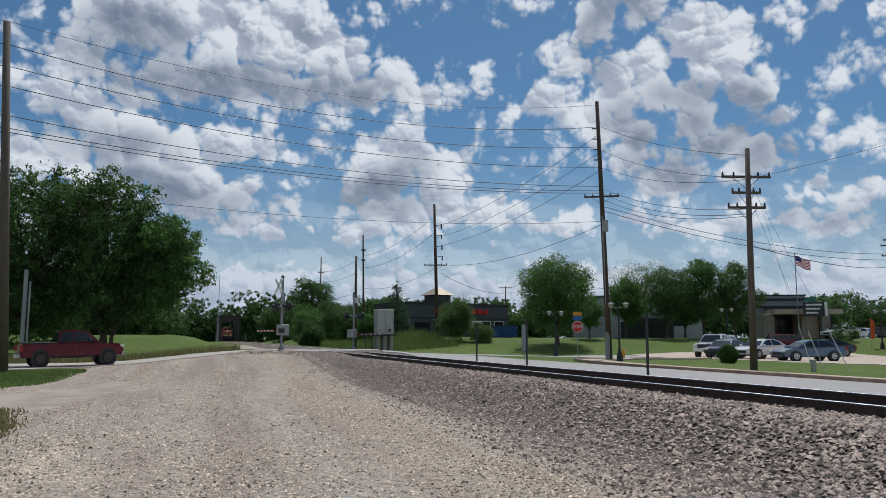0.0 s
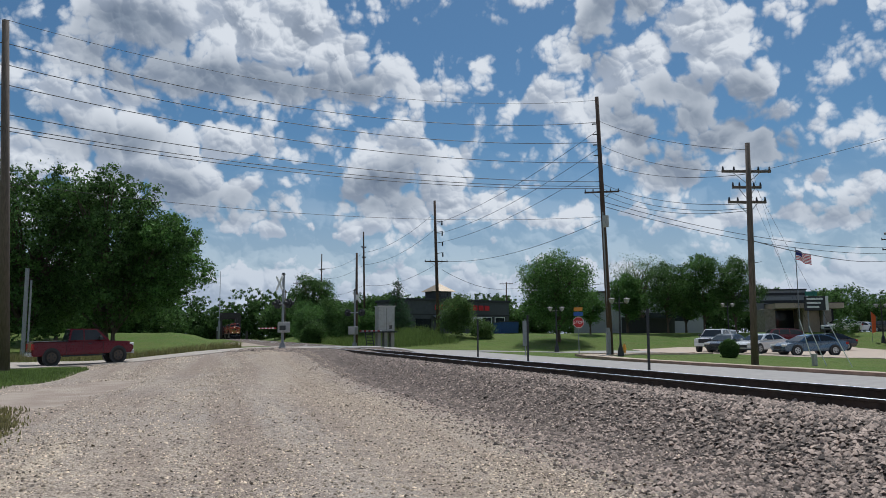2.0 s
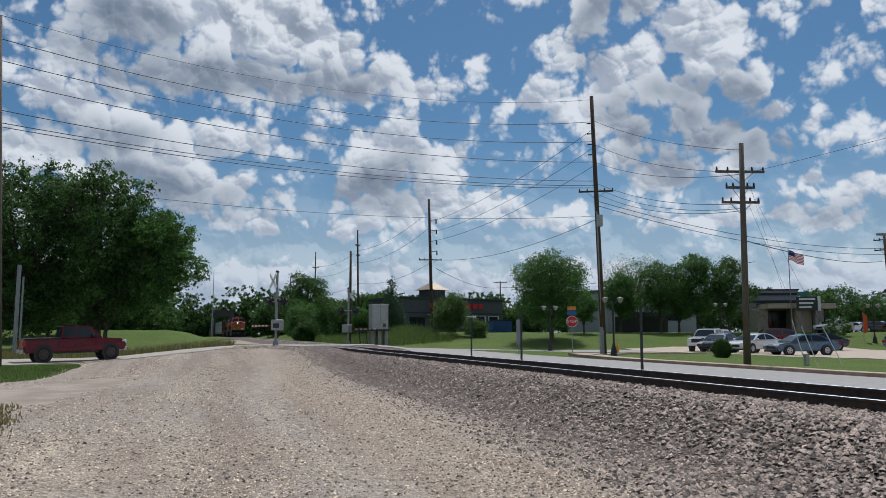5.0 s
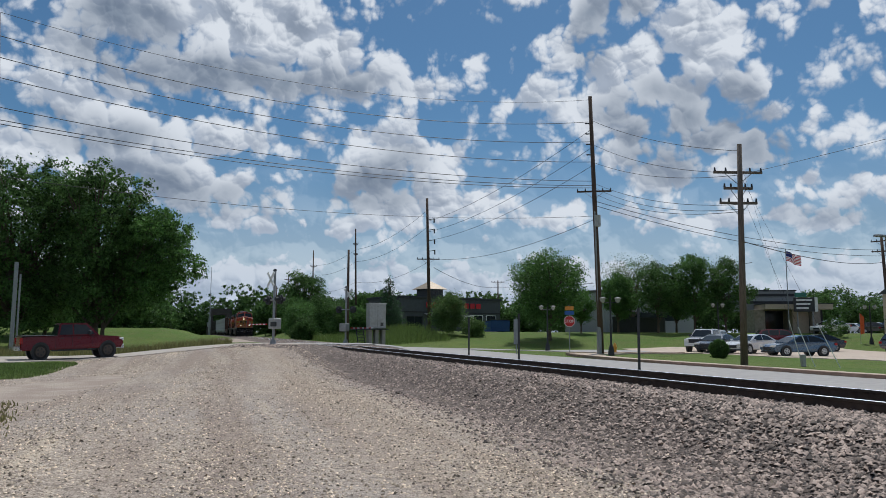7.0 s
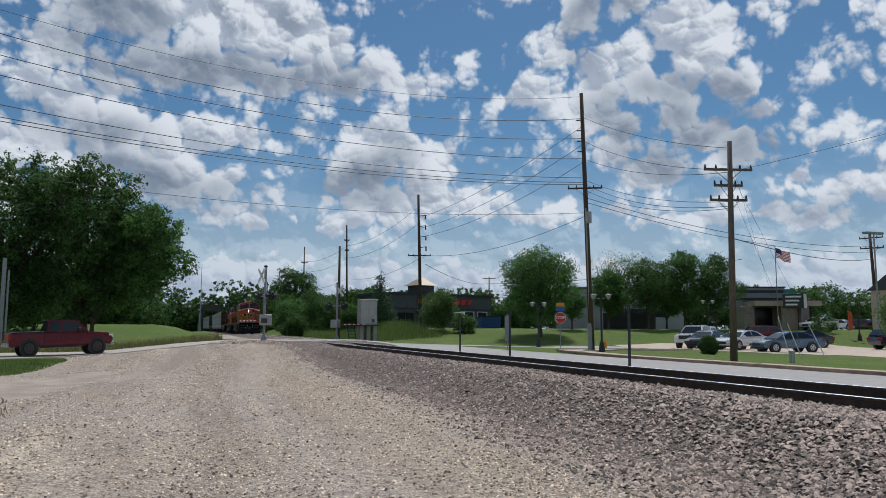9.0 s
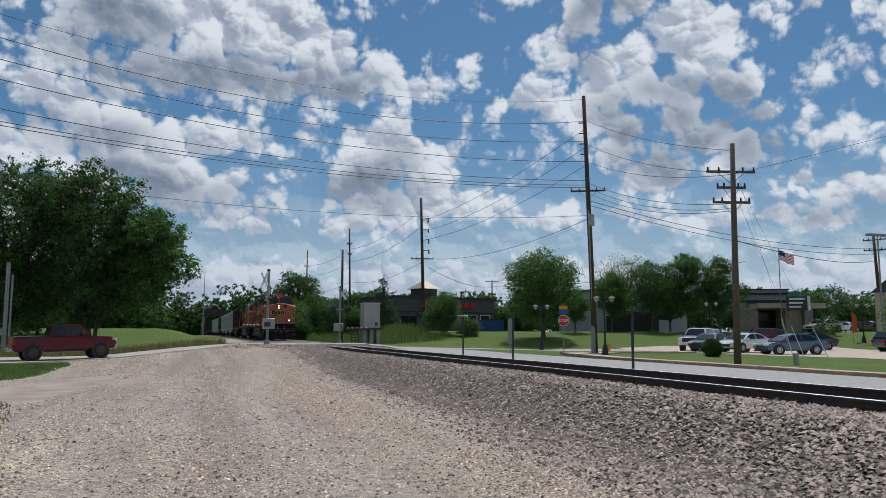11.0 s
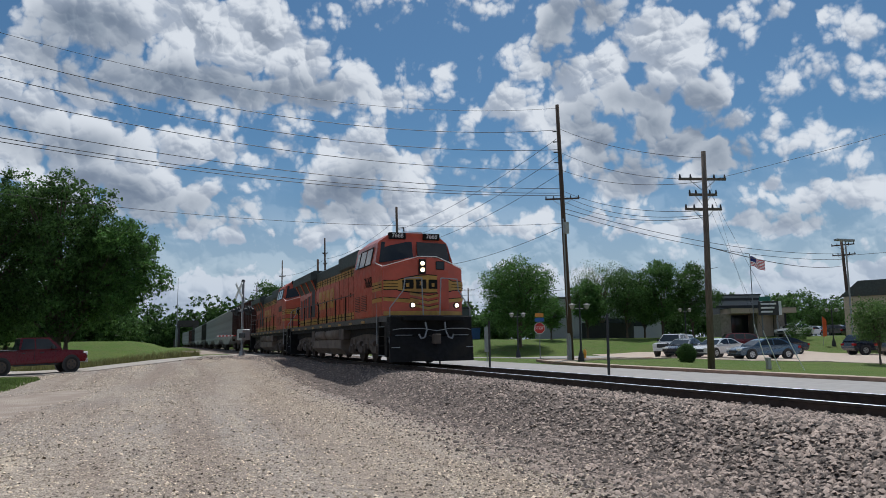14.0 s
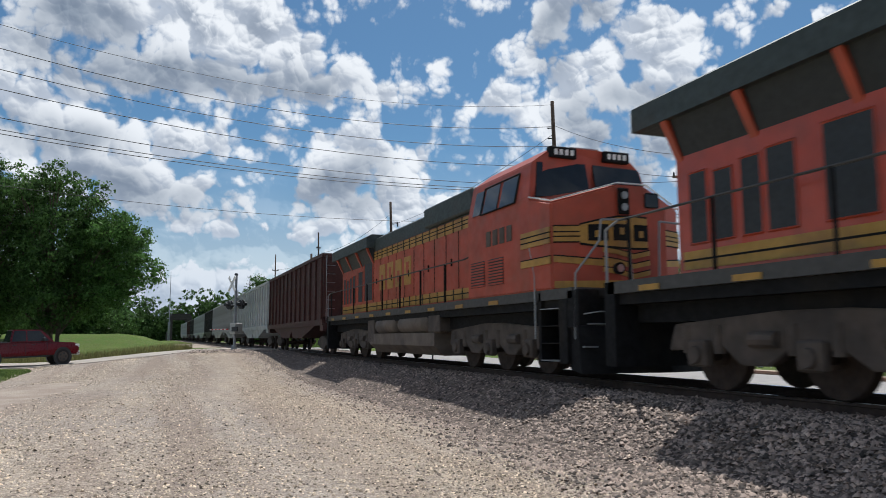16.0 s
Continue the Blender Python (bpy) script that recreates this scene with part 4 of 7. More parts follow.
        on_nose("lower_flame_edge", lo_, hi_, lambda y: 2.20 + 0.10 * abs(y), lambda y: 2.225 + 0.10 * abs(y), "black", 0.014)
        for z0, z1, mt, o in ((2.60, 2.92, "yellow", 0.012), (2.69, 2.715, "black", 0.018), (2.80, 2.825, "black", 0.018), (2.20, 2.34, "yellow", 0.012), (2.34, 2.36, "black", 0.016)):
            P("side_stripe", boxes((-2.5, -1.27, *sorted((sgn * 1.50, sgn * (1.515 + o))), z0, z1)), mt)
    on_nose("front_sill_band", -1.46, 1.46, lambda y: 1.72, lambda y: 1.86, "yellow", lab="yellow band at the foot of the nose")
    P("nose_door", boxes((-0.76, -0.714, 0.10, 0.78, 1.9, 3.30), bevel=0.004), paint, "orange nose door")
    # thin white rim laid along the top edge of the nose
    P("nose_top_edge", tube(bmesh.new(), [(-2.12, -1.52, 3.65), (-1.24, -1.51, 3.43), (-0.71, -0.33, 3.76), (-0.71, 0.33, 3.76), (-1.24, 1.51, 3.43), (-2.12, 1.52, 3.65)], 0.016), "white", "pale worn edge of the nose")
    P("headlight_housing", boxes((-0.71, -0.66, -0.34, -0.08, 3.14, 3.66), bevel=0.02), "black")
    for z in (3.28, 3.51):
        P("headlight", rods(((-0.66, -0.21, z), (-0.63, -0.21, z), 0.075, 0.075), seg=16), "lamp_on" if number else "steel", "lit round headlight" if number else "unlit round headlight")
    P("nose_door_window", boxes((-0.72, -0.685, 0.30, 0.62, 3.30, 3.60), bevel=0.03), "glass", "dark nose door window")
    # cab
    cab_parts = []
    plain = P

    def P(name, bm, mt, lab="", smooth=False):
        cab_parts.append(plain(name, bm, mt, lab, smooth))
        return cab_parts[-1]

    cab = shell(bmesh.new(), [(-1.5, 1.7), (-1.5, 3.66), (-1.34, 4.44), (-0.85, 4.80), (0.85, 4.80), (1.34, 4.44), (1.5, 3.66), (1.5, 1.7)], -6.7, -3.42)
    for v in cab.verts:
        if v.co.x > -4 and v.co.z > 4:
            v.co.x -= 0.18 if v.co.z < 4.6 else 0.10
    bmesh.ops.bevel(cab, geom=list(cab.edges), offset=0.03, segments=2, affect="EDGES")
    P("cab", cab, paint, "orange wide-nose cab")
    for s in (-1, 1):
        q = [(-3.42, s * 0.09, 3.80), (-3.42, s * 1.38, 3.66), (-3.575, s * 1.25, 4.44), (-3.575, s * 0.09, 4.47)]
        P("windscreen", faced(q + [(x + 0.045, y, z) for x, y, z in q], [(3, 2, 1, 0), (4, 5, 6, 7), (0, 1, 5, 4), (2, 3, 7, 6), (1, 2, 6, 5), (0, 4, 7, 3)]), "glass", "dark windscreen pane")
        P("number_board", boxes((-3.62, -3.44, *sorted((s * 0.34, s * 0.98)), 4.55, 4.79), bevel=0.015), "black", "black number board")
        for x0, x1 in ((-4.85, -4.1), (-5.75, -5.0), (-6.35, -5.9)):
            q = [(x0, s * 1.50, 3.66), (x1, s * 1.50, 3.66), (x1, s * 1.37, 4.25), (x0, s * 1.37, 4.25)]
            P("cab_window", faced(q + [(x, y + s * 0.03, z) for x, y, z in q], [(0, 1, 2, 3), (7, 6, 5, 4), (0, 4, 5, 1), (2, 6, 7, 3), (1, 5, 6, 2), (0, 3, 7, 4)]), "glass", "dark cab side window")
        P("window_frame", tube(bmesh.new(), [(-5.85, s * 1.53, 3.64), (-4.05, s * 1.53, 3.64), (-4.05, s * 1.395, 4.28), (-5.85, s * 1.395, 4.28), (-5.85, s * 1.53, 3.64)], 0.02, 4), "black")
        for x0 in (-6.5, -5.5):
            # flat near-black panel paints the shade in the gaps between the slats
            P("louvre_recess", boxes((x0, x0 + 0.8, *sorted((s * 1.5, s * 1.506)), 1.95, 2.55)), "trim_dark", "dark louvre recess")
            for k in range(9):
                P("louvre", boxes((x0, x0 + 0.8, *sorted((s * 1.506, s * 1.525)), 1.96 + 0.066 * k, 1.995 + 0.066 * k)), paint)
        if number:
            lettering("road_number", number, 0.55, "black", lo, Matrix.Translation((-3.15, s * 1.512, 2.98)) @ pose(0, 0, 0, 90, 0, 0 if s < 0 else 180), "dark painted road number")
            lettering("board_number", number, 0.22, "white", lo, Matrix.Translation((-2.115, s * 0.66, 4.67)) @ pose(0, 0, 0, 90, 0, 90), "white road number")
        else:
            for k in range(4):
                P("number_bar", boxes((-5.6 + 0.36 * k, -5.35 + 0.36 * k, *sorted((s * 1.5, s * 1.512)), 2.85, 3.2)), "grime")
                P("board_bar", boxes((-3.44, -3.432, *sorted((s * (0.42 + 0.13 * k), s * (0.5 + 0.13 * k))), 4.61, 4.73)), "white")
    P("antenna_housing", boxes((-4.9, -4.3, -0.3, 0.3, 4.74, 4.84), bevel=0.03), "steel", "small roof antenna housing")
    P("roof_horn", boxes((-5.9, -5.6, -0.55, -0.2, 4.74, 4.92), bevel=0.03), "steel", "grey roof horn")
    P("roof_rail", tube(bmesh.new(), [(-3.7, -0.35, 4.74), (-3.7, -0.35, 4.86), (-3.7, 0.35, 4.86), (-3.7, 0.35, 4.74)], 0.018), "steel")
    for ob in cab_parts:
        ob.location.x += 1.32
    P = plain
    # long hood
    hw = 1.16
    P("hood", shell(bmesh.new(), [(-hw, 1.7), (-hw, 3.92), (hw, 3.92), (hw, 1.7)], -20.0, -5.36), paint, "orange long hood with access doors")
    P("hood_roof", shell(bmesh.new(), [(-hw - 0.01, 3.92), (-hw - 0.01, 4.36), (-0.9, 4.52), (0.9, 4.52), (hw + 0.01, 4.36), (hw + 0.01, 3.92)], -15.0, -5.36), "roof_black", "sooty dark hood roof")
    P("dynamic_brake_box", boxes((-9.2, -5.6, -1.3, 1.3, 3.96, 4.55), bevel=0.05), "roof_black", "dark louvred equipment box")
    P("exhaust_stack", boxes((-12.6, -11.8, -0.4, 0.4, 4.48, 4.70), bevel=0.04), "roof_black")
    P("radiator_core", shell(bmesh.new(), [(-hw + 0.02, 3.47), (-1.40, 4.10), (1.40, 4.10), (hw - 0.02, 3.47)], -19.9, -15.0), "trim_dark", "dark slanted radiator screens")
    P("radiator_wing", shell(bmesh.new(), [(-1.5, 4.06), (-1.5, 4.44), (-1.30, 4.56), (1.30, 4.56), (1.5, 4.44), (1.5, 4.06)], -20.65, -14.9), "roof_black", "dark overhanging radiator wing")
    for s in (-1, 1):
        f = lambda y0, y1: sorted((s * y0, s * y1))
        P("upper_stripe", boxes((-15.0, -5.4, *f(hw, hw + 0.012), 3.60, 3.90)), "yellow", "yellow stripe below the roof")
        P("stripe_line", boxes((-15.0, -5.4, *f(hw + 0.012, hw + 0.016), 3.70, 3.725)), "black")
        P("stripe_line", boxes((-15.0, -5.4, *f(hw + 0.012, hw + 0.016), 3.80, 3.825)), "black")
        P("lower_stripe", boxes((-19.9, -5.4, *f(hw, hw + 0.012), 1.78, 2.05)), "yellow", "yellow stripe above the deck")
        P("stripe_line", boxes((-19.9, -5.4, *f(hw + 0.012, hw + 0.016), 1.90, 1.93)), "black")
        for k in range(4):
            P("herald_bar", boxes((-14.3 + 0.95 * k, -13.62 + 0.95 * k, *f(hw, hw + 0.012), 2.45, 3.35)), "yellow", "worn yellow herald block")
            P("herald_slot", boxes((-14.08 + 0.95 * k, -13.84 + 0.95 * k, *f(hw + 0.010, hw + 0.016), 2.62 + 0.2 * (k % 2), 2.98 + 0.2 * (k % 2))), paint)
        for k in range(11):
            x = -15.1 + 0.92 * k
            P("door_gap", boxes((x, x + 0.03, *f(hw, hw + 0.008), 2.08, 3.66)), "black")
            if k % 2 == 0:
                P("door_handle", boxes((x + 0.42, x + 0.46, *f(hw, hw + 0.03), 2.7, 2.9)), "black")
        for x0, x1, z1 in ((-19.72, -19.34, 3.22), (-19.20, -18.82, 3.16), (-18.66, -18.30, 3.22), (-18.20, -17.72, 3.26), (-17.30, -16.60, 3.34), (-16.35, -15.20, 3.62)):
            P("radiator_grille", boxes((x0, x1, *f(hw, hw + 0.014), 2.15, z1)), "trim_dark", "dark intake grille")
            P("grille_frame", tube(bmesh.new(), [(x0, s * (hw + 0.012), 2.15), (x1, s * (hw + 0.012), 2.15), (x1, s * (hw + 0.012), z1), (x0, s * (hw + 0.012), z1), (x0, s * (hw + 0.012), 2.15)], 0.018, 4), paint)
        for x0 in (-19.98, -18.45, -16.85, -15.2):
            q = [(x0, s * hw, 3.45), (x0 + 0.14, s * hw, 3.45), (x0 + 0.14, s * 1.47, 4.07), (x0, s * 1.47, 4.07)]
            P("wing_strut", faced(q + [(x, y - s * 0.16, z) for x, y, z in q], [(0, 1, 2, 3), (7, 6, 5, 4), (0, 4, 5, 1), (2, 6, 7, 3), (1, 5, 6, 2), (0, 3, 7, 4)]), paint, "orange strut under the radiator wing")
        for x0 in [-14.6 + 0.62 * k for k in range(15)]:
            P("stripe_post", boxes((x0, x0 + 0.025, *f(hw + 0.012, hw + 0.03), 3.58, 3.92)), "trim_dark")
            P("stripe_post", boxes((x0, x0 + 0.025, *f(hw + 0.012, hw + 0.03), 1.76, 2.07)), "trim_dark")
        P("walkway_rail", tube(bmesh.new(), [(-21.2, s * 1.44, 2.72), (-17, s * 1.44, 2.72), (-12, s * 1.44, 2.72), (-5.8, s * 1.44, 2.72), (-5.5, s * 1.3, 2.8)], 0.02), "sill", "walkway handrail")
        for k in range(8):
            P("stanchion", rods(((-20.9 + 1.97 * k, s * 1.44, 1.7), (-20.9 + 1.97 * k, s * 1.44, 2.72), 0.03), seg=6), "black")
        P("rear_handrail", tube(bmesh.new(), [(-21.55, s * 1.45, 0.7), (-21.55, s * 1.45, 2.6), (-21.2, s * 1.44, 2.72)], 0.024), "galv")
        P("air_reservoir", rods(((-11.2, s * 1.2, 1.18), (-8.6, s * 1.2, 1.18), 0.27), ((-13.8, s * 1.2, 1.18), (-11.7, s * 1.2, 1.18), 0.27), seg=16), "tank", "dusty air reservoir", True)
    tank = shell(bmesh.new(), [(-1.42, 0.55), (-1.42, 0.92), (1.42, 0.92), (1.42, 0.55), (1.1, 0.28), (-1.1, 0.28)], -14.6, -8.0)
    P("fuel_tank", tank, "tank", "dusty grey-brown fuel tank")
    P("battery_box", boxes((-8.5, -7.6, -1.42, 1.42, 0.92, 1.4), bevel=0.03), "grime")
    P("tool_box", boxes((-14.9, -14.1, -1.42, 1.42, 0.6, 1.4), bevel=0.03), "grime")
    P("rear_plate", boxes((-21.6, -21.3, -1.48, 1.48, 0.3, 1.7)), "black")
    P("rear_coupler", boxes((-22.1, -21.5, -0.12, 0.12, 0.78, 1.02)), "grime")
    lo_wheels = loco_truck(lo, -4.75) + loco_truck(lo, -17.6)
    return lo, lo_wheels


def hopper_car():
    """One ribbed open hopper, 17.2 m over the body; the colour comes with each copy's own meshes."""

    def build(label, paint):
        car = thing("hopper_car", label, "freight car", group="freight cars of the train")
        P = lambda name, bm, mt, lab="": part(name, bm, mt, car, lab)
        P("body", prisms([(-0.45, 1.75), (-0.45, 4.6), (-17.65, 4.6), (-17.65, 1.75), (-14.6, 1.15), (-12.2, 0.75), (-9.6, 0.75), (-9.05, 1.15), (-8.5, 0.75), (-5.9, 0.75), (-3.5, 1.15)], -1.46, 1.46), paint)
        P("top_chord", boxes((-17.7, -0.4, -1.56, -1.44, 4.5, 4.66), (-17.7, -0.4, 1.44, 1.56, 4.5, 4.66), (-0.5, -0.36, -1.5, 1.5, 4.5, 4.66), (-17.74, -17.6, -1.5, 1.5, 4.5, 4.66)), paint)
        P("side_sill", boxes((-17.8, -0.3, -1.54, -1.40, 1.35, 1.62), (-17.8, -0.3, 1.40, 1.54, 1.35, 1.62), (-0.9, -0.2, -1.5, 1.5, 1.1, 1.45), (-17.9, -17.2, -1.5, 1.5, 1.1, 1.45)), paint)
        rib = mesh_of("rib", boxes((-0.06, 0.06, -1.56, -1.455, 1.6, 4.52), bevel=0.015))
        rib.materials.append(M[paint])
        back = mesh_of("rib", boxes((-0.06, 0.06, 1.455, 1.56, 1.6, 4.52)))
        back.materials.append(M[paint])
        for k in range(13):
            ob = part("rib", rib, None, car)
            ob.location.x = -0.65 - 1.4 * k
        for k in range(0, 13, 4):
            ob = part("rib", back, None, car)
            ob.location.x = -0.65 - 1.4 * k
        P("ladder_side", tube(bmesh.new(), [(-0.3, -1.35, 1.4), (-0.3, -1.35, 4.55)], 0.02, 5), "steel")
        for k in range(7):
            P("rung", rods(((-0.3, -1.35, 1.7 + 0.4 * k), (-0.3, -0.95, 1.7 + 0.4 * k), 0.015), seg=5), "steel")
        for s in (-1, 1):
            for xc in (-2.3, -15.8):
                P("truck_frame", prisms([(xc - 1.2, 0.45), (xc - 1.15, 0.62), (xc - 0.4, 0.85), (xc + 0.4, 0.85), (xc + 1.15, 0.62), (xc + 1.2, 0.45), (xc + 0.8, 0.42), (xc + 0.35, 0.25), (xc - 0.35, 0.25), (xc - 0.8, 0.42)], *sorted((s * 0.92, s * 1.08)), 0.02), "grime")
        for x in (-1.45, -3.15, -14.95, -16.65):
            wheelset(car, x, 0.46)
        P("coupler", boxes((-0.4, 0.0, -0.1, 0.1, 0.78, 1.0), (-18.1, -17.7, -0.1, 0.1, 0.78, 1.0)), "grime")
        return car

    return build


LEAD, LEAD_WHEELS = locomotive("orange diesel freight locomotive with yellow stripes, dark roof and lit headlights", "orange", "7668")
SECOND, SECOND_WHEELS = locomotive("faded orange trailing diesel locomotive coupled behind the leading one", "orange_old", "")
TRAIN = [(LEAD, 0.0), (SECOND, -22.1)]
built = {}
for i, paint in enumerate(("brown_car", "grey_car", "grey_car", "grey_car", "black_car", "grey_car", "grey_car", "black_car", "brown_car", "grey_car", "grey_car")):
    label = {"brown_car": "dark brown ribbed steel hopper car", "grey_car": "light grey ribbed steel hopper car", "black_car": "black ribbed steel hopper car"}[paint]
    car = copy_thing(built[paint], Matrix()) if paint in built else hopper_car()(label, paint)
    built.setdefault(paint, car)
    TRAIN.append((car, -44.2 - 18.1 * i))

# where the front of the leading locomotive is, second by second
FRONT = [(0, -269), (2, -234), (4, -199.5), (7, -147), (9, -112), (11.5, -67.3), (12.5, -49.6), (13.5, -32.3), (14.5, -15.1), (15, -6.5), (15.5, 2.1), (16, 10.8)]


def front_at(t):
    ts, xs = [q[0] for q in FRONT], [q[1] for q in FRONT]
    return float(np.interp(t, ts, xs))


def on_track(x, length):
    """The pose of a vehicle whose front is at x."""
    a, b = Vector((x, track_y(x), RAIL_Z)), Vector((x - length, track_y(x - length), RAIL_Z))
    return pose(*a, 0, 0, math.degrees(math.atan2(a.y - b.y, a.x - b.x)))

# ---- trees and bushes ----


def leaf_mesh(name, blobs, clumps, per, size, seed, spread=0.45, lo=0.55):
    """Leaves in small clumps through the outer shell of a crown made of several lobes (x, y, z, rx, ry, rz)."""
    rng = np.random.default_rng(seed)
    per, size, spread = max(8, int(per * 1.25)), size * 0.70, spread * 0.68
    B = np.array(blobs, float)
    vol = B[:, 3] * B[:, 4] + B[:, 4] * B[:, 5]
    pick = rng.choice(len(B), clumps, p=vol / vol.sum())
    d = rng.normal(size=(clumps, 3))
    d /= np.linalg.norm(d, axis=1)[:, None]
    r = rng.uniform(lo ** 3, 1.08, clumps) ** (1 / 3)
    c = B[pick, :3] + d * r[:, None] * B[pick, 3:]
    sp = spread * rng.uniform(0.5, 1.3, clumps)
    p = np.repeat(c, per, 0) + rng.normal(size=(clumps * per, 3)) * np.repeat(sp, per)[:, None] * (1, 1, 0.7)
    n = len(p)
    u = rng.normal(size=(n, 3))
    u[:, 2] -= 0.4
    u /= np.linalg.norm(u, axis=1)[:, None]
    w = np.cross(u, rng.normal(size=(n, 3)))
    w /= np.linalg.norm(w, axis=1)[:, None] + 1e-9
    s = size * rng.uniform(0.6, 1.35, n)[:, None]
    nrm = np.cross(u, w)
    co = np.stack([p - u * s, p + w * s * 0.55 + nrm * s * 0.15, p + u * s, p - w * s * 0.55 + nrm * s * 0.15], 1).reshape(-1, 3)
    me = bpy.data.meshes.new(name)
    me.vertices.add(n * 4)
    me.vertices.foreach_set("co", co.astype(np.float32).ravel())
    me.loops.add(n * 4)
    me.loops.foreach_set("vertex_index", np.arange(n * 4, dtype=np.int32))
    me.polygons.add(n)
    me.polygons.foreach_set("loop_start", np.arange(0, n * 4, 4, dtype=np.int32))
    me.update(calc_edges=True)
    return me


def limbs(bm, height, r, blobs, seed):
    rng = random.Random(seed)
    pts = [Vector((0, 0, -0.3))]
    for k in range(1, 6):
        pts.append(Vector((rng.uniform(-0.05, 0.05) * k * r * 4, rng.uniform(-0.05, 0.05) * k * r * 4, height * k / 5)))
    for k in range(5):
        rod(bm, pts[k], pts[k + 1], r * (1 - 0.16 * k) * (1.35 if k == 0 else 1), r * (1 - 0.16 * (k + 1)), 9)
    for b in blobs:
        for _ in range(2):
            k = rng.randrange(1, 5)
            a = pts[k]
            e = Vector(b[:3]) + Vector((rng.uniform(-0.5, 0.5) * b[3], rng.uniform(-0.5, 0.5) * b[4], rng.uniform(-0.1, 0.5) * b[5]))
            mid = a.lerp(e, 0.5) + Vector((rng.uniform(-0.3, 0.3), rng.uniform(-0.3, 0.3), 0.35))
            rod(bm, a, mid, r * 0.42, r * 0.25, 6)
            rod(bm, mid, e, r * 0.25, r * 0.07, 5)
            for _ in range(2):
                rod(bm, mid, mid.lerp(e, 0.7) + Vector((rng.uniform(-1, 1), rng.uniform(-1, 1), rng.uniform(0, 0.8))) * b[5] * 0.5, r * 0.15, r * 0.04, 4)
    return bm


def tree(label, x, y, blobs, trunk, clumps, per, size, leaf, seed, spread=0.45, z=None, group="", lo=0.55, category="tree", name="tree"):
    t = thing(name, label, category, pose(x, y, gz(x, y) if z is None else z), group)
    if trunk:
        part("trunk", limbs(bmesh.new(), trunk[0], trunk[1], blobs, seed), "bark", t, "brown bark trunk with limbs")
    part("crown", leaf_mesh("crown", blobs, clumps, per, size, seed, spread, lo), leaf, t)
    return t


def crown(seed, w, h0, h1, n, squash=0.8):
    """An uneven crown: n lobes between the heights h0 and h1, about w wide."""
    rng = random.Random(seed)
    out = [(0, 0, (h0 + h1) / 2, w * 0.33, w * 0.33, (h1 - h0) * 0.42)]
    for k in range(n):
        a = k * 2.4 + rng.uniform(-0.4, 0.4)
        f = rng.uniform(0.05, 1)
        zz = h0 + (h1 - h0) * (0.1 + 0.78 * (k + 0.5) / n)
        prof = math.sin(math.pi * min(0.94, 0.2 + 0.72 * (zz - h0) / (h1 - h0))) ** 0.7
        q = w * 0.5 * prof * (0.45 + 0.3 * f)
        r = w * rng.uniform(0.15, 0.24) * (0.6 + 0.5 * prof)
        out.append((q * math.cos(a), q * math.sin(a), zz, r, r, r * squash))
    return out


# the big dark trees left of the crossing
tree("tall dark broadleaf tree with a dense crown", -77, -15.8, crown(11, 13.5, 1.5, 18.6, 20), (9, 0.42), 2700, 13, 0.21, "leaf_dark", 11, 0.42, group="big trees beside the road")
tree("tall broadleaf tree with a ragged domed crown", -75, -9.0, crown(12, 10.2, 2.2, 17.9, 22), (9, 0.36), 2200, 13, 0.20, "leaf_dark", 12, 0.4, group="big trees beside the road")
tree("leaning broadleaf tree whose limbs hang over the verge", -74, -8.2, [(bx, by + 4.0, *rest) for bx, by, *rest in crown(13, 8.0, 3.8, 13.4, 18)], (8, 0.2), 1900, 13, 0.19, "leaf", 13, 0.36, group="big trees beside the road")
tree("low dense broadleaf tree in shade", -92, -16, crown(14, 9, 0.8, 7.8, 9), (4, 0.2), 1300, 13, 0.19, "leaf_dark", 14, 0.5, group="big trees beside the road")
tree("wide dark broadleaf tree at the wood's edge", -84, -24, crown(15, 15, 1.5, 18, 12), (9, 0.4), 1800, 14, 0.18, "leaf_dark", 15, 0.6, group="big trees beside the road")
tree("broad maple-like tree with a rounded green crown", -68.4, 33.8, crown(21, 8.6, 1.6, 9.0, 14), (5.5, 0.22), 2000, 16, 0.13, "leaf", 21, 0.42)
tree("small broadleaf tree beside a lawn", -74, 40.5, crown(22, 3.4, 1.0, 5.2, 7), (3, 0.1), 500, 12, 0.12, "leaf", 22, 0.35)
tree("airy grey-green honey-locust tree", -82, 52.0, crown(23, 8.6, 3.6, 9.8, 12), (7, 0.2), 700, 12, 0.10, "leaf_light", 23, 0.6, lo=0.3)
for k, (x, y, w, h) in enumerate(((-73, 49.8, 5.6, 8.2), (-71.5, 53.6, 5.0, 9.4), (-70.0, 56.6, 5.4, 9.2), (-76, 46.4, 4.2, 7.0), (-79, 56.5, 4.2, 7.0))):
    tree("slender ornamental pear tree beside the bank", x, y, crown(30 + k, w, 1.6, h, 10), (5, 0.13), 1000, 14, 0.13, "leaf" if k % 2 else "leaf_dark", 30 + k, 0.36, group="ornamental trees beside the bank")
tree("young staked street tree with light green leaves", -29.5, 36.0, crown(41, 3.0, 1.15, 3.5, 8), (2.2, 0.055), 420, 12, 0.09, "leaf_light", 41, 0.25)
tree("tall overgrown bush beside the side road", -75.5, 25.4, crown(51, 4.0, 0.1, 4.5, 9), None, 800, 14, 0.12, "leaf_light", 51, 0.4, category="bush", name="bush")
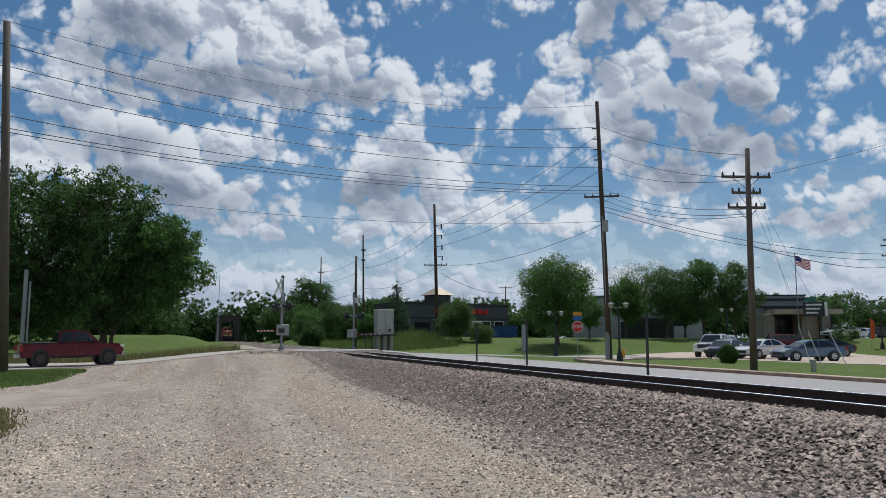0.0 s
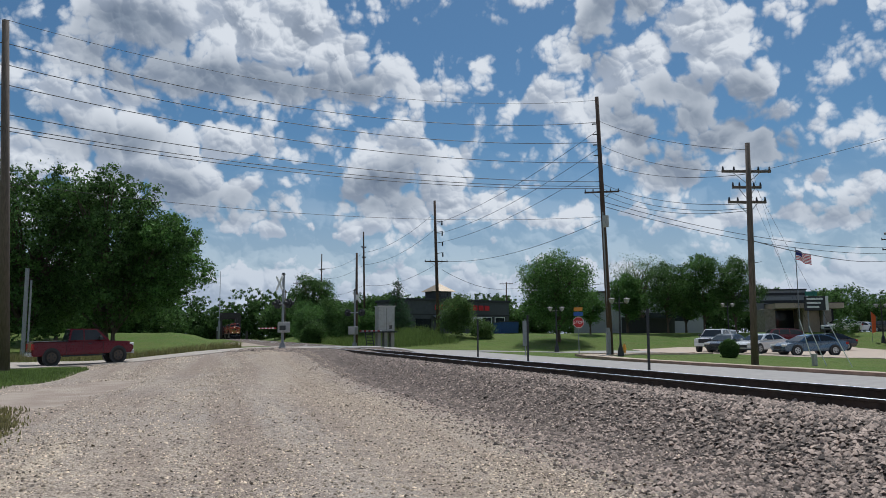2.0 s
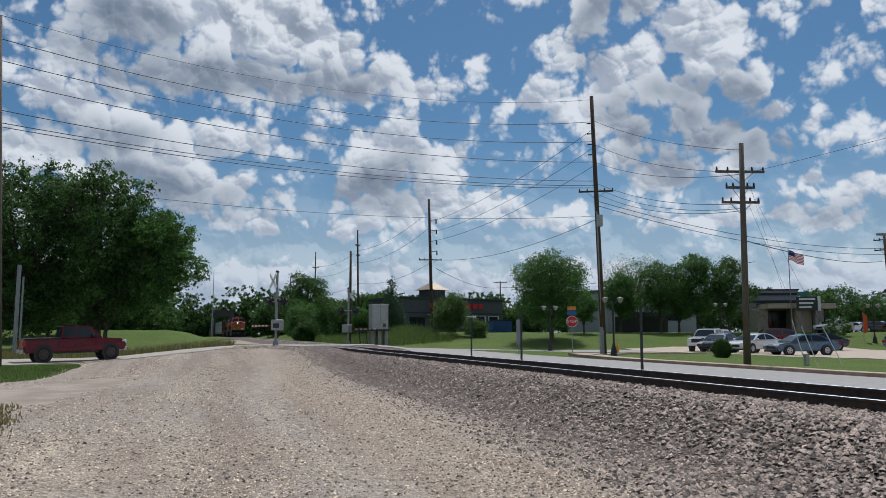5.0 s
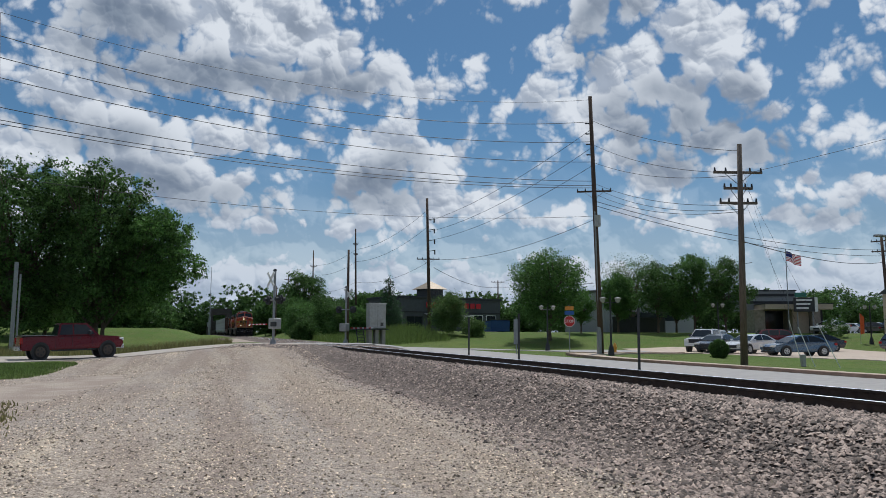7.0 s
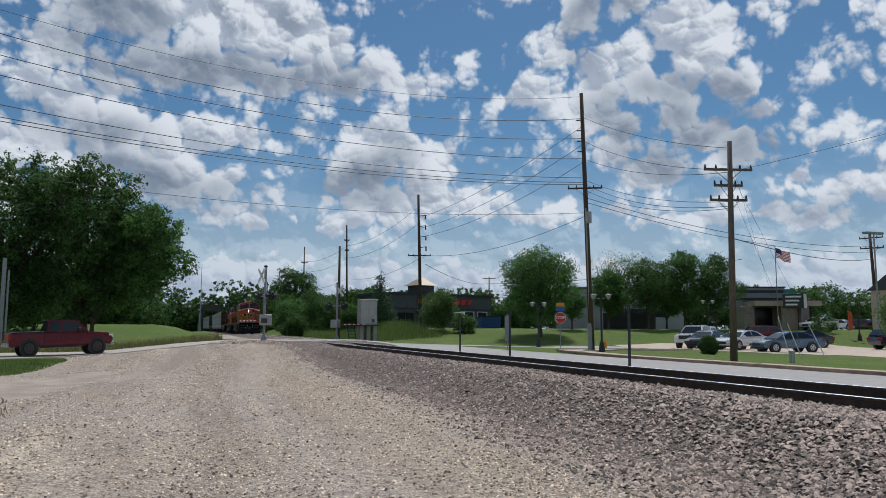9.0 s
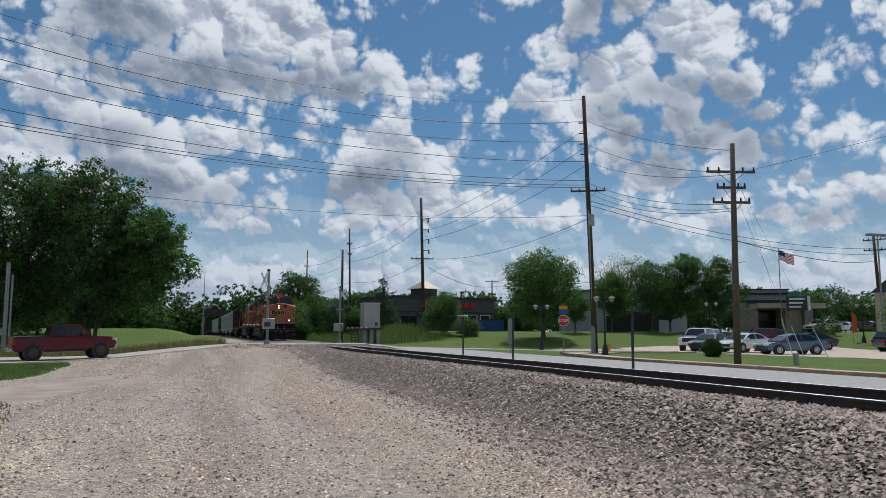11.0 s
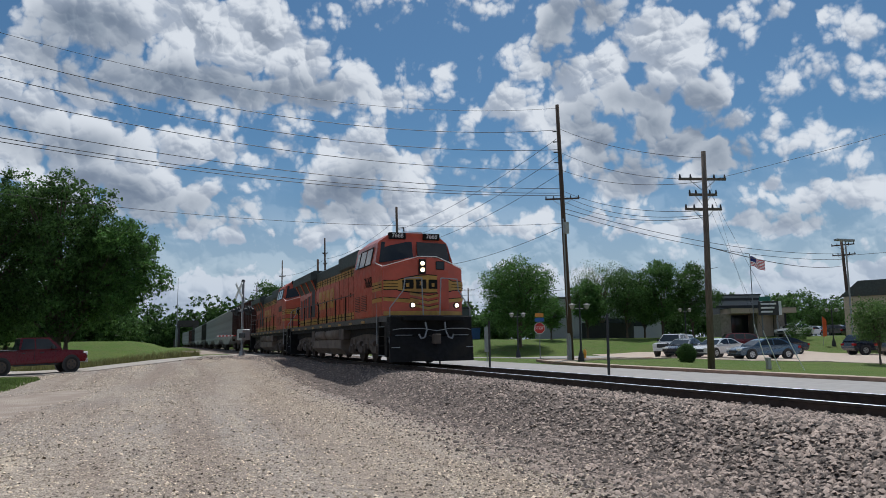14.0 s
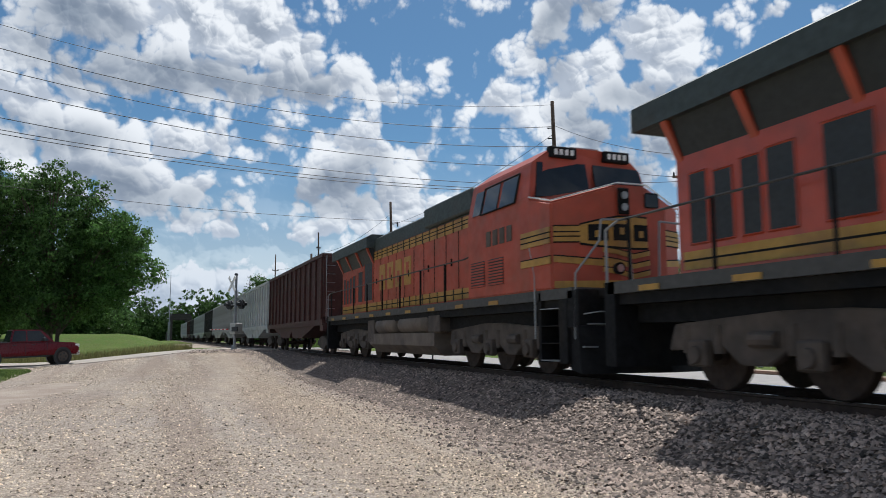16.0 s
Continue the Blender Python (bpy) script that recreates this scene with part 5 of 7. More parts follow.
tree("low dense roadside bush", -73.5, 27.5, crown(52, 3.0, 0.0, 2.0, 6), None, 400, 14, 0.1, "leaf_light", 52, 0.3, category="bush", name="bush")
tree("clipped round evergreen shrub on the lawn", -40.2, 31.9, [(0, 0, 0.55, 0.55, 0.55, 0.62)], None, 700, 16, 0.06, "leaf_dark", 53, 0.08, lo=0.8, category="shrub", name="shrub")
tree("round evergreen shrub beside the bank drive", -62.5, 64.5, [(0, 0, 1.0, 1.2, 1.2, 1.1)], None, 260, 14, 0.08, "leaf_dark", 54, 0.12, lo=0.7, category="shrub", name="shrub")
for k, (x, y, w, h) in enumerate(((-105, 17.5, 6, 6.5), (-112, 14.5, 5, 5), (-96, 18.5, 5, 4.6), (-90, 19.2, 4, 3.6), (-102, 13.8, 3.6, 3.0), (-120, 16, 7, 7))):
    tree("dense bush along the railway embankment", x, y, crown(60 + k, w, 0.0, h, 8), None, 800, 12, 0.15, "leaf" if k % 2 else "leaf_dark", 60 + k, 0.45, group="bushes along the embankment", category="bush", name="bush")
tree("tall dark oak behind the embankment", -140, 18.5, crown(71, 8.5, 2, 12.6, 11), (7, 0.3), 1300, 13, 0.2, "leaf_dark", 71, 0.6)
tree("dark cedar with spiky upright branches", -88, 22.0, [(0, 0, 1.4 + 0.75 * k, 2.1 - 0.27 * k, 2.1 - 0.27 * k, 0.5) for k in range(8)], (6.5, 0.14), 700, 14, 0.11, "conifer", 72, 0.25)


def wood(name, label, seed, spots, leaf, per=16, clumps=520, size=0.34):
    rng = random.Random(seed)
    blobs = []
    for x, y, w, h in spots:
        z = gz(x, y)
        for _ in range(4):
            a = rng.uniform(0, 6.28)
            blobs.append((x + 0.28 * w * math.cos(a), y + 0.28 * w * math.sin(a), z + h * rng.uniform(0.3, 0.7), w * rng.uniform(0.28, 0.42), w * rng.uniform(0.28, 0.42), h * rng.uniform(0.26, 0.36)))
        blobs.append((x, y, z + h * 0.28, w * 0.5, w * 0.5, h * 0.3))
    tagged(part(name, leaf_mesh(name, blobs, clumps * len(spots), per * 0.9, size * 1.1, seed, 0.62, 0.5), leaf), label, "woods", kind="stuff")


rw = random.Random(8)
wood("far_woods", "distant dark green woods behind the bridge", 81, [(-318 - rw.uniform(0, 14), y, 18, rw.uniform(21, 27)) for y in range(-70, 150, 8)], "leaf_dark", size=0.6)
wood("wood_edge", "row of green trees behind the mown bank", 82, [(-150 - rw.uniform(0, 22), y, 11, rw.uniform(7.5, 10.5)) for y in range(-60, -5, 4)] + [(-118, -30 - 8 * k, 14, 13) for k in range(4)] + [(-132, -12 - 6 * k, 11, 8.5) for k in range(6)], "leaf_dark")
wood("track_woods", "dark trees beyond the railway line", 83, [(-168 + 1.8 * k, 25 + 2.2 * k + rw.uniform(-2, 2), 9, rw.uniform(7, 9.5)) for k in range(9)] + [(-200 - 6 * k, 20 + 3 * k, 12, 10) for k in range(5)] + [(-132 - rw.uniform(0, 20), 45 + 8 * k, 10, rw.uniform(7, 9.5)) for k in range(7)], "leaf_dark")
wood("town_trees", "distant trees behind the bank and the car park", 84, [(-150 + rw.uniform(-8, 8), 100 + 9 * k, 14, rw.uniform(9, 13)) for k in range(16)] + [(-95 + 10 * k, 150 + 3 * k + rw.uniform(0, 10), 12, rw.uniform(6, 11)) for k in range(10)], "leaf_dark")


def grasses(name, label, count, spot, height, material, seed):
    rng = np.random.default_rng(seed)
    x, y = spot(rng, count)
    n = len(x)
    z = ground_z(x, y)
    h = height * rng.uniform(0.5, 1.2, n)
    a, w = rng.uniform(0, 6.28, n), 0.012 + 0.006 * h / height
    lean = rng.normal(0, 0.3, (n, 2)) * h[:, None]
    dx, dy = np.cos(a) * w, np.sin(a) * w
    co = np.stack([np.stack([x - dx, y - dy, z], -1), np.stack([x + dx, y + dy, z], -1), np.stack([x + lean[:, 0], y + lean[:, 1], z + h], -1)], 1).reshape(-1, 3)
    tagged(part(name, quad_mesh(name, co.tolist(), np.arange(3 * n).reshape(-1, 3).tolist()), material), label, "grass", kind="stuff")


grasses("tall_grass", "tall rough grass along the embankment", 16000, lambda r, n: (r.uniform(-100, -70, n), r.uniform(14.5, 24, n)), 1.0, "grass_blade", 91)
grasses("verge_weeds", "dry straw-coloured weeds along the road verge", 9000, lambda r, n: (lambda y: (np.interp(y, (-60, -7, 8), (-21, -48, -56)) - 5.0 - r.gamma(2, 1.6, n), y))(r.uniform(-25, 2.5, n)), 0.55, "straw", 92)
grasses("lot_grass", "sparse tufts of grass at the edge of the gravel", 9000, lambda r, n: (lambda x: (x, lot_edge(x) - 0.1 + r.normal(0, 0.3, n)))(-15 + r.normal(0, 2.0, n)), 0.09, "straw", 93)
grasses("pole_grass", "short green grass round the pole's foot", 12000, lambda r, n: (lambda x: (x, lot_edge(x) - r.uniform(-0.3, 4, n)))(r.uniform(-40, -26, n)), 0.10, "grass_blade", 94)

# ---- poles and wires ----


def insulator(bm, p, h=0.16, r=0.05):
    rod(bm, p, Vector(p) + Vector((0, 0, h)), r, r * 0.6, 8)


def utility_pole(label, base, top, r, arms=(), material="pole", extra=None):
    """arms: (height, half length, direction in degrees)."""
    base, top = Vector(base), Vector(top)
    p = thing("utility_pole", label, "utility pole", Matrix.Translation(base), "utility poles")
    part("shaft", rods(((0, 0, -0.3), top - base, r, r * 0.62), seg=12), material, p, smooth=True)
    for h, half, turn in arms:
        c = (top - base) * (h / (top - base).z)
        d = Vector((math.cos(radians(turn)), math.sin(radians(turn)), 0))
        side = Vector((-d.y, d.x, 0)) * (r + 0.03)
        bm = bmesh.new()
        box(bm, -half, half, -0.045, 0.045, -0.055, 0.055, 0.008, Matrix.Translation(c + side) @ pose(0, 0, 0, 0, 0, turn))
        arm = part("crossarm", bm, material, p)
        for f in (-0.95, -0.5, 0.5, 0.95):
            b2 = bmesh.new()
            insulator(b2, c + side + d * half * f + Vector((0, 0, 0.055)))
            part("insulator", b2, "trim_dark", arm, "dark glazed insulator")
        for f in (-0.6, 0.6):
            part("brace", rods((c + side + d * half * f, c + side * 0.9 - Vector((0, 0, 0.55)), 0.016), seg=4), "galv", p)
    return p


P1B, P1T = Vector((-44.6, 25.9, gz(-44.6, 25.9))), Vector((-43.0, 24.5, 17.4))
P2B, P2T = Vector((-27.1, 22.8, gz(-27.1, 22.8))), Vector((-26.3, 22.35, 9.85))
LPB, LPT = Vector((-38.9, -8.8, gz(-38.9, -8.8))), Vector((-37.0, -9.2, 15.95))
P3B, P3T = Vector((-81.2, 25.1, gz(-81.2, 25.1))), Vector((-80.2, 24.4, 16.87))
P4B, P4T = Vector((-109.2, 22.3, gz(-109.2, 22.3))), Vector((-107.6, 21.7, 16.86))
p1 = utility_pole("tall brown timber utility pole with a transformer and short crossarm", P1B, P1T, 0.20, [(11.0, 1.15, 62)])
utility_pole("grey timber utility pole with three stacked crossarms", P2B, P2T, 0.165, [(8.45, 1.1, 75), (7.75, 0.65, 75), (7.1, 0.85, 75)], "pole_grey")
utility_pole("weathered timber utility pole beside the road", LPB, LPT, 0.24, (), "pole_grey")
utility_pole("timber utility pole with bracketed insulators", P3B, P3T, 0.22, [(8.2, 1.3, 75)])
utility_pole("slim dark timber utility pole", P4B, P4T, 0.17, [(13, 0.35, 75), (11.5, 0.3, 75)])
for x, y, h, ar in ((-69.6, 13.4, 8.9, ()), (-141, 20.4, 15.8, [(12.8, 0.6, 70), (10, 0.7, 70)]), (-173, 19.4, 13.8, [(12.6, 0.9, 70), (11.2, 0.9, 70), (7, 0.7, 70)]), (-181, 17.6, 12, ()), (-126, 52, 9.5, [(9.2, 1.2, 70)])):
    utility_pole("distant dark timber utility pole", (x, y, gz(x, y)), (x, y, gz(x, y) + h), 0.16, ar)
utility_pole("timber utility pole with three transformer cans", (-55.5, 64.2, gz(-55.5, 64.2)), (-55.4, 63.6, 11.2), 0.2, [(10.2, 1.1, 20), (9.2, 1.1, 20)])
part("transformer_can", rods((Vector((-43.1, 24.95, 8.6)) - P1B, Vector((-43.1, 24.95, 9.35)) - P1B, 0.2), seg=14), "alu_box", p1, "grey transformer can")
part("cable_box", boxes((0.14, 0.36, -0.42, -0.18, 0.0, 1.9)), "galv", p1, "pale cable riser casing")
part("riser_pipe", rods(((0.25, -0.28, 1.8), (1.05, -0.9, 9.6), 0.05), seg=6), "galv", p1)
for k, z in enumerate((12.2, 12.9, 13.6, 14.3)):
    f = (z + 1.2) / 17.3
    b2 = bmesh.new()
    c = P1B.lerp(P1T, f) - P1B
    rod(b2, c, c + Vector((-0.35, -0.25, 0.05)), 0.03, 0.05, 6)
    part("insulator", b2, "trim_dark", p1, "dark glazed insulator")

for k, z in enumerate((14.4, 13.2, 12.0, 10.8)):
    c = P3B.lerp(P3T, (z - P3B.z) / (P3T.z - P3B.z))
    bracket = thing("insulator_bracket", "short steel bracket with a dark insulator on a utility pole", "insulator", Matrix.Translation(c), "brackets on the utility pole")
    part("bracket_arm", rods(((0, 0, 0), (0.25, 0.72, 0.12), 0.045), seg=6), "galv", bracket)
    part("insulator", rods(((0.25, 0.72, -0.35), (0.25, 0.72, 0.15), 0.09, 0.07), seg=8), "trim_dark", bracket)


def wire(a, b, sag, r=0.014, n=22, label="black overhead cable"):
    a, b = Vector(a), Vector(b)
    pts = [a.lerp(b, k / n) - Vector((0, 0, sag * 4 * (k / n) * (1 - k / n))) for k in range(n + 1)]
    tagged(part("overhead_wire", tube(bmesh.new(), pts, r, 4), "wire"), label, "cable", "overhead wires", "structure")


def on(b, t, z):
    return b + (t - b) * ((z - b.z) / (t.z - b.z))


for zl, zp, sag, r in ((16.0, 17.17, 1.54, 0.012), (14.94, 15.7, 1.48, 0.019), (13.96, 14.37, 1.24, 0.019), (13.05, 13.01, 1.04, 0.019), (11.71, 11.73, 0.82, 0.019), (11.14, 11.43, 0.76, 0.019), (10.96, 11.28, 0.78, 0.019), (8.6, 9.4, 0.8, 0.012)):
    wire(on(LPB, LPT, zl), on(P1B, P1T, zp), sag, r)
    far = LPB + Vector((12, -45, 0))
    wire(on(LPB, LPT, zl), far + Vector((0, 0, zl)), 1.0, r)
for z1, z3, sag in ((15.2, 12.2, 0.7), (14.0, 11.0, 0.8), (12.8, 10.0, 0.8), (9.2, 8.0, 1.0)):
    wire(on(P1B, P1T, z1), on(P3B, P3T, z3 + 2.0), sag, 0.018)
for z3, z4 in ((15.5, 13.8), (13.6, 12.0), (9.6, 9.0)):
    wire(on(P3B, P3T, z3), on(P4B, P4T, z4), 0.9, 0.02)
    wire(on(P4B, P4T, z4), (-141, 20.4, z4 + 0.5), 0.8, 0.02)
for z1, z2, sag in ((15.8, 9.55, 0.4), (14.2, 8.6, 0.5), (13.0, 8.5, 0.5), (11.6, 7.2, 0.5), (11.3, 7.0, 0.6), (10.9, 6.9, 0.6)):
    wire(on(P1B, P1T, z1), on(P2B, P2T, z2), sag, 0.013)
wire(on(P2B, P2T, 8.5), (12, 24.5, 10.5), 0.8, 0.009)
wire(on(P1B, P1T, 10.4), (-55.4, 63.8, 9.8), 0.9, 0.02)
wire(on(P1B, P1T, 10.1), (-55.4, 63.8, 9.2), 0.9, 0.02)
wire((-55.4, 63.8, 8.6), on(P2B, P2T, 5.6), 0.5, 0.02)
wire((-55.4, 63.8, 9.6), (-20, 72, 10.5), 0.5, 0.02)
wire((-126, 52, 9.9), (-81, 25.5, 9.0), 0.8, 0.03)
wire((-126, 52, 9.9), (-70.5, 61, 9.8), 0.8, 0.03)
for k, (dx, dy) in enumerate(((1.1, 3.0), (3.0, 3.4), (2.2, 2.6))):
    q = Vector((-27.1 + dx * 0.9, 22.8 + dy * 0.75, 0))
    wire(on(P2B, P2T, 9.2 - 0.7 * k), (q.x, q.y, gz(q.x, q.y)), 0.0, 0.005, 2, "thin steel guy wire")
    guard = tagged(part("guy_guard", rods(((q.x, q.y, gz(q.x, q.y)), on(P2B, P2T, 9.2 - 0.7 * k).lerp(Vector((q.x, q.y, gz(q.x, q.y))), 0.78), 0.018), seg=6), "white"), "pale guy wire guard", "guy guard", "guy guards")
for x, y, h in ((-58.5, -12.2, 6.3), (-57.5, -11.7, 5.4)):
    t = thing("metal_pole", "plain grey metal pole at the edge of the trees", "pole", pose(x, y, gz(x, y)), "grey poles by the trees")
    part("shaft", rods(((0, 0, -0.2), (0, 0, h), 0.13 if h > 6 else 0.06), seg=10), "galv", t)
t = thing("radio_mast", "thin tall radio mast beside the bridge", "mast", pose(-212, 3.05, gz(-212, 3.05)))
part("shaft", rods(((0, 0, 0), (0, 0, 18.5), 0.13, 0.05), ((0, 0, 0), (0, 0, 5), 0.3, 0.3), seg=8), "galv", t)

# ---- the level crossing ----


def crossing_signal(x, y, turn, arm_len, arm_up):
    s = thing("crossing_signal", "level crossing mast with crossbuck, lamps and lowered striped gate", "crossing signal", pose(x, y, gz(x, y), 0, 0, turn), "crossing signals")
    P = lambda n, bm, m, lab="": part(n, bm, m, s, lab)
    P("mast", rods(((0, 0, 0), (0, 0, 4.85), 0.085), ((0, 0, 0), (0, 0, 0.35), 0.22, 0.16), ((0, 0, 4.85), (0, 0, 4.9), 0.1), seg=12), "galv", "galvanised mast")
    for a in (-48, 48):
        bm = bmesh.new()
        box(bm, 0.28, 0.31, -0.62, 0.62, -0.1, 0.1, 0.0, pose(0.0, -0.0, 4.3, a, 0, 0))
        P("crossbuck_blade", bm, "white", "white crossbuck blade")
    P("lamp_bar", rods(((0, -0.95, 2.95), (0, 0.95, 2.95), 0.04), seg=8), "galv")
    for yy in (-0.75, 0.75):
        for d in (-1, 1):
            P("lamp_disc", rods(((d * 0.06, yy, 2.95), (d * 0.1, yy, 2.95), 0.3, 0.3), seg=20), "trim_dark", "black lamp background disc")
            P("lamp_hood", rods(((d * 0.1, yy, 2.95), (d * 0.35, yy, 2.99), 0.15, 0.12), seg=12), "trim_dark")
            P("red_lamp", rods(((d * 0.1, yy, 2.95), (d * 0.12, yy, 2.95), 0.12, 0.12), seg=14), "lamp_red", "red lamp lens")
    P("gate_machine", boxes((-0.28, 0.28, -0.2, 0.5, 1.05, 1.75), bevel=0.03), "alu_box", "grey gate mechanism box")
    P("bell", rods(((0, 0, 4.88), (0, 0, 5.0), 0.14, 0.08), seg=12), "trim_dark")
    n = 10
    for k in range(n):
        y0, y1 = -0.3 - arm_len * k / n, -0.3 - arm_len * (k + 1) / n
        P("gate_arm_band", boxes((0.3, 0.35, y1, y0, arm_up - 0.04, arm_up + 0.04)), "white" if k % 2 else "red_sign", "red and white gate arm band")
    P("counterweight", boxes((0.28, 0.36, 0.2, 0.9, arm_up - 0.15, arm_up + 0.15), bevel=0.02), "trim_dark")
    return s


crossing_signal(-50.2, 4.75, -66, 2.4, 1.35)
crossing_signal(-64.6, 12.3, 132, 2.4, 1.35)


def signal_bungalow():
    b = thing("signal_cabinet", "grey metal signal equipment cabinet on concrete posts", "signal cabinet", pose(-63.8, 14.8, gz(-63.8, 14.8)))
    part("cabinet", boxes((-0.7, 0.7, -0.72, 0.72, 1.5, 3.6), bevel=0.03), "alu_box", b)
    part("lid", boxes((-0.76, 0.76, -0.78, 0.78, 3.6, 3.68), bevel=0.02), "alu_box", b)
    part("door_seam", boxes((0.7, 0.71, -0.01, 0.01, 1.6, 3.5), (0.7, 0.712, 0.25, 0.5, 1.7, 2.0)), "sill", b)
    part("platform", boxes((-1.0, 1.0, -2.0, 0.9, 1.38, 1.48)), "trim_dark", b, "dark steel platform")
    for yy in (-0.6, 0.0, 0.6):
        part("leg", boxes((-0.5, 0.5, yy - 0.15, yy + 0.15, -0.2, 1.38), bevel=0.02), "concrete", b)
    for yy in (-1.9, -1.3):
        part("stair_rail", rods(((0.8, yy, 1.4), (1.8, yy, 0.0), 0.05), seg=6), "trim_dark", b)
    for k in range(5):
        part("stair_tread", boxes((0.95 + 0.18 * k, 1.13 + 0.18 * k, -1.9, -1.3, 1.16 - 0.25 * k, 1.22 - 0.25 * k)), "trim_dark", b)
    return b


signal_bungalow()


def far_bridge():
    """A through-truss railway bridge."""
    b = thing("truss_bridge", "old black steel through-truss railway bridge", "bridge", kind="structure")
    L, H, W, x0 = 54.0, 8.6, 2.95, -258.0
    for s in (-1, 1):
        for k in range(7):
            xa, xb = x0 - L * k / 6, x0 - L * min(k + 1, 6) / 6
            ya, yb = track_y(-262) + s * W, track_y(-262) + s * W
            if 0 < k < 6:
                part("truss_post", boxes((xa - 0.22, xa + 0.22, ya - 0.2, ya + 0.2, RAIL_Z - 1, RAIL_Z + H)), "bridge", b)
            if k < 6:
                za, zb = (0.0, H) if k % 2 == 0 else (H, 0.0)
                part("diagonal", rods(((xa, ya, RAIL_Z + za), (xb, yb, RAIL_Z + zb), 0.24), seg=4), "bridge", b)
        part("chord", boxes((x0 - L, x0, track_y(-262) + s * W - 0.25, track_y(-262) + s * W + 0.25, RAIL_Z - 1.2, RAIL_Z - 0.5), (x0 - 5 * L / 6, x0 - L / 6, track_y(-262) + s * W - 0.25, track_y(-262) + s * W + 0.25, RAIL_Z + H - 0.3, RAIL_Z + H + 0.25)), "bridge", b)
        part("end_post", boxes((x0 - 0.3, x0 + 0.3, track_y(-262) + s * W - 0.28, track_y(-262) + s * W + 0.28, RAIL_Z - 1, RAIL_Z + H - 0.6)), "bridge", b)
        part("marker_board", boxes((x0 + 6, x0 + 6.1, track_y(-250) + s * 4.6 - 0.4, track_y(-250) + s * 4.6 + 0.4, RAIL_Z - 0.4, RAIL_Z + 2.6)), "sill", b, "grey striped clearance marker")
    part("portal", boxes((x0 - 0.25, x0 + 0.25, track_y(-262) - W, track_y(-262) + W, RAIL_Z + H - 1.6, RAIL_Z + H)), "bridge", b)
    for k in range(1, 6):
        part("sway_brace", boxes((x0 - L * k / 6 - 0.2, x0 - L * k / 6 + 0.2, track_y(-262) - W, track_y(-262) + W, RAIL_Z + H - 1.2, RAIL_Z + H)), "bridge", b)
    part("floor_system", boxes((x0 - L, x0 + 1, track_y(-262) - W, track_y(-262) + W, RAIL_Z - 1.1, RAIL_Z - 0.42)), "bridge", b)
    part("abutment", boxes((x0 - 0.5, x0 + 3, track_y(-262) - 5, track_y(-262) + 5, -7, RAIL_Z - 0.5), (x0 - L - 3, x0 - L, track_y(-262) - 5, track_y(-262) + 5, -7, RAIL_Z - 0.5)), "concrete", b)


far_bridge()

# ---- street furniture ----


def street_lamp(x, y):
    s = thing("street_lamp", "black twin-globe ornamental street lamp", "street lamp", pose(x, y, gz(x, y), 0, 0, 75), "ornamental street lamps")
    part("post", rods(((0, 0, 0), (0, 0, 0.55), 0.22, 0.16), ((0, 0, 0.55), (0, 0, 0.75), 0.13, 0.08), ((0, 0, 0.75), (0, 0, 3.65), 0.07, 0.055), ((0, 0, 3.65), (0, 0, 3.95), 0.04, 0.02), seg=12), "trim_dark", s)
    part("yoke", rods(((-0.5, 0, 3.45), (0.5, 0, 3.45), 0.03), seg=8), "trim_dark", s)
    for d in (-1, 1):
        lamp = part("lantern", rods(((d * 0.5, 0, 3.42), (d * 0.5, 0, 3.5), 0.05, 0.12), ((d * 0.5, 0, 3.5), (d * 0.5, 0, 3.72), 0.13, 0.2), seg=12), "alu_box", s, "milky glass lantern bowl")
        part("lantern_cap", rods(((d * 0.5, 0, 3.72), (d * 0.5, 0, 3.8), 0.27, 0.1), ((d * 0.5, 0, 3.8), (d * 0.5, 0, 3.9), 0.04, 0.02), seg=12), "trim_dark", lamp)
    return s


for x, y in ((-43.0, 25.7), (-62.7, 49.8), (-56.6, 62.9), (-57.0, 28.0)):
    street_lamp(x, y)


def stop_sign(x, y):
    s = thing("stop_sign", "red octagonal stop sign with two small signs on its post", "road sign", pose(x, y, gz(x, y), 0, 0, -20))
    part("post", rods(((0, 0, -0.1), (0, 0, 3.2), 0.03), seg=6), "galv", s)
    oct_ = [(0.38 * math.cos(math.radians(22.5 + 45 * k)), 0.38 * math.sin(math.radians(22.5 + 45 * k))) for k in range(8)]
    for r, d, mt, nm in ((1.0, 0.0, "white", "rim"), (0.93, 0.006, "stop_red", "face")):
        bm = shell(bmesh.new(), [(a * r, 2.15 + c * r) for a, c in oct_], 0.035, 0.045 + d)
        part(nm, bm, mt, s)
    lettering("sign_text", "STOP", 0.26, "white", s, Matrix.Translation((0.056, 0, 2.15)) @ pose(0, 0, 0, 90, 0, 90))
    part("blue_sign", boxes((0.03, 0.05, -0.3, 0.3, 2.58, 2.82)), "sign_blue", s, "small blue sign")
    part("orange_sign", boxes((0.03, 0.05, -0.28, 0.28, 2.88, 3.12)), "sign_orange", s, "small orange sign")


stop_sign(-43.6, 23.0)
for x, y, h in ((-33.6, 12.35, 2.0), (-27.2, 12.1, 2.0), (-19.9, 12.85, 2.0)):
    p = thing("marker_post", "dark thin metal marker post beside the track", "post", pose(x, y, gz(x, y), 0, random.Random(int(x)).uniform(-2, 2), 0), "marker posts beside the track")
    part("shaft", boxes((-0.03, 0.03, -0.035, 0.035, -0.3, h), bevel=0.006), "trim_dark", p)
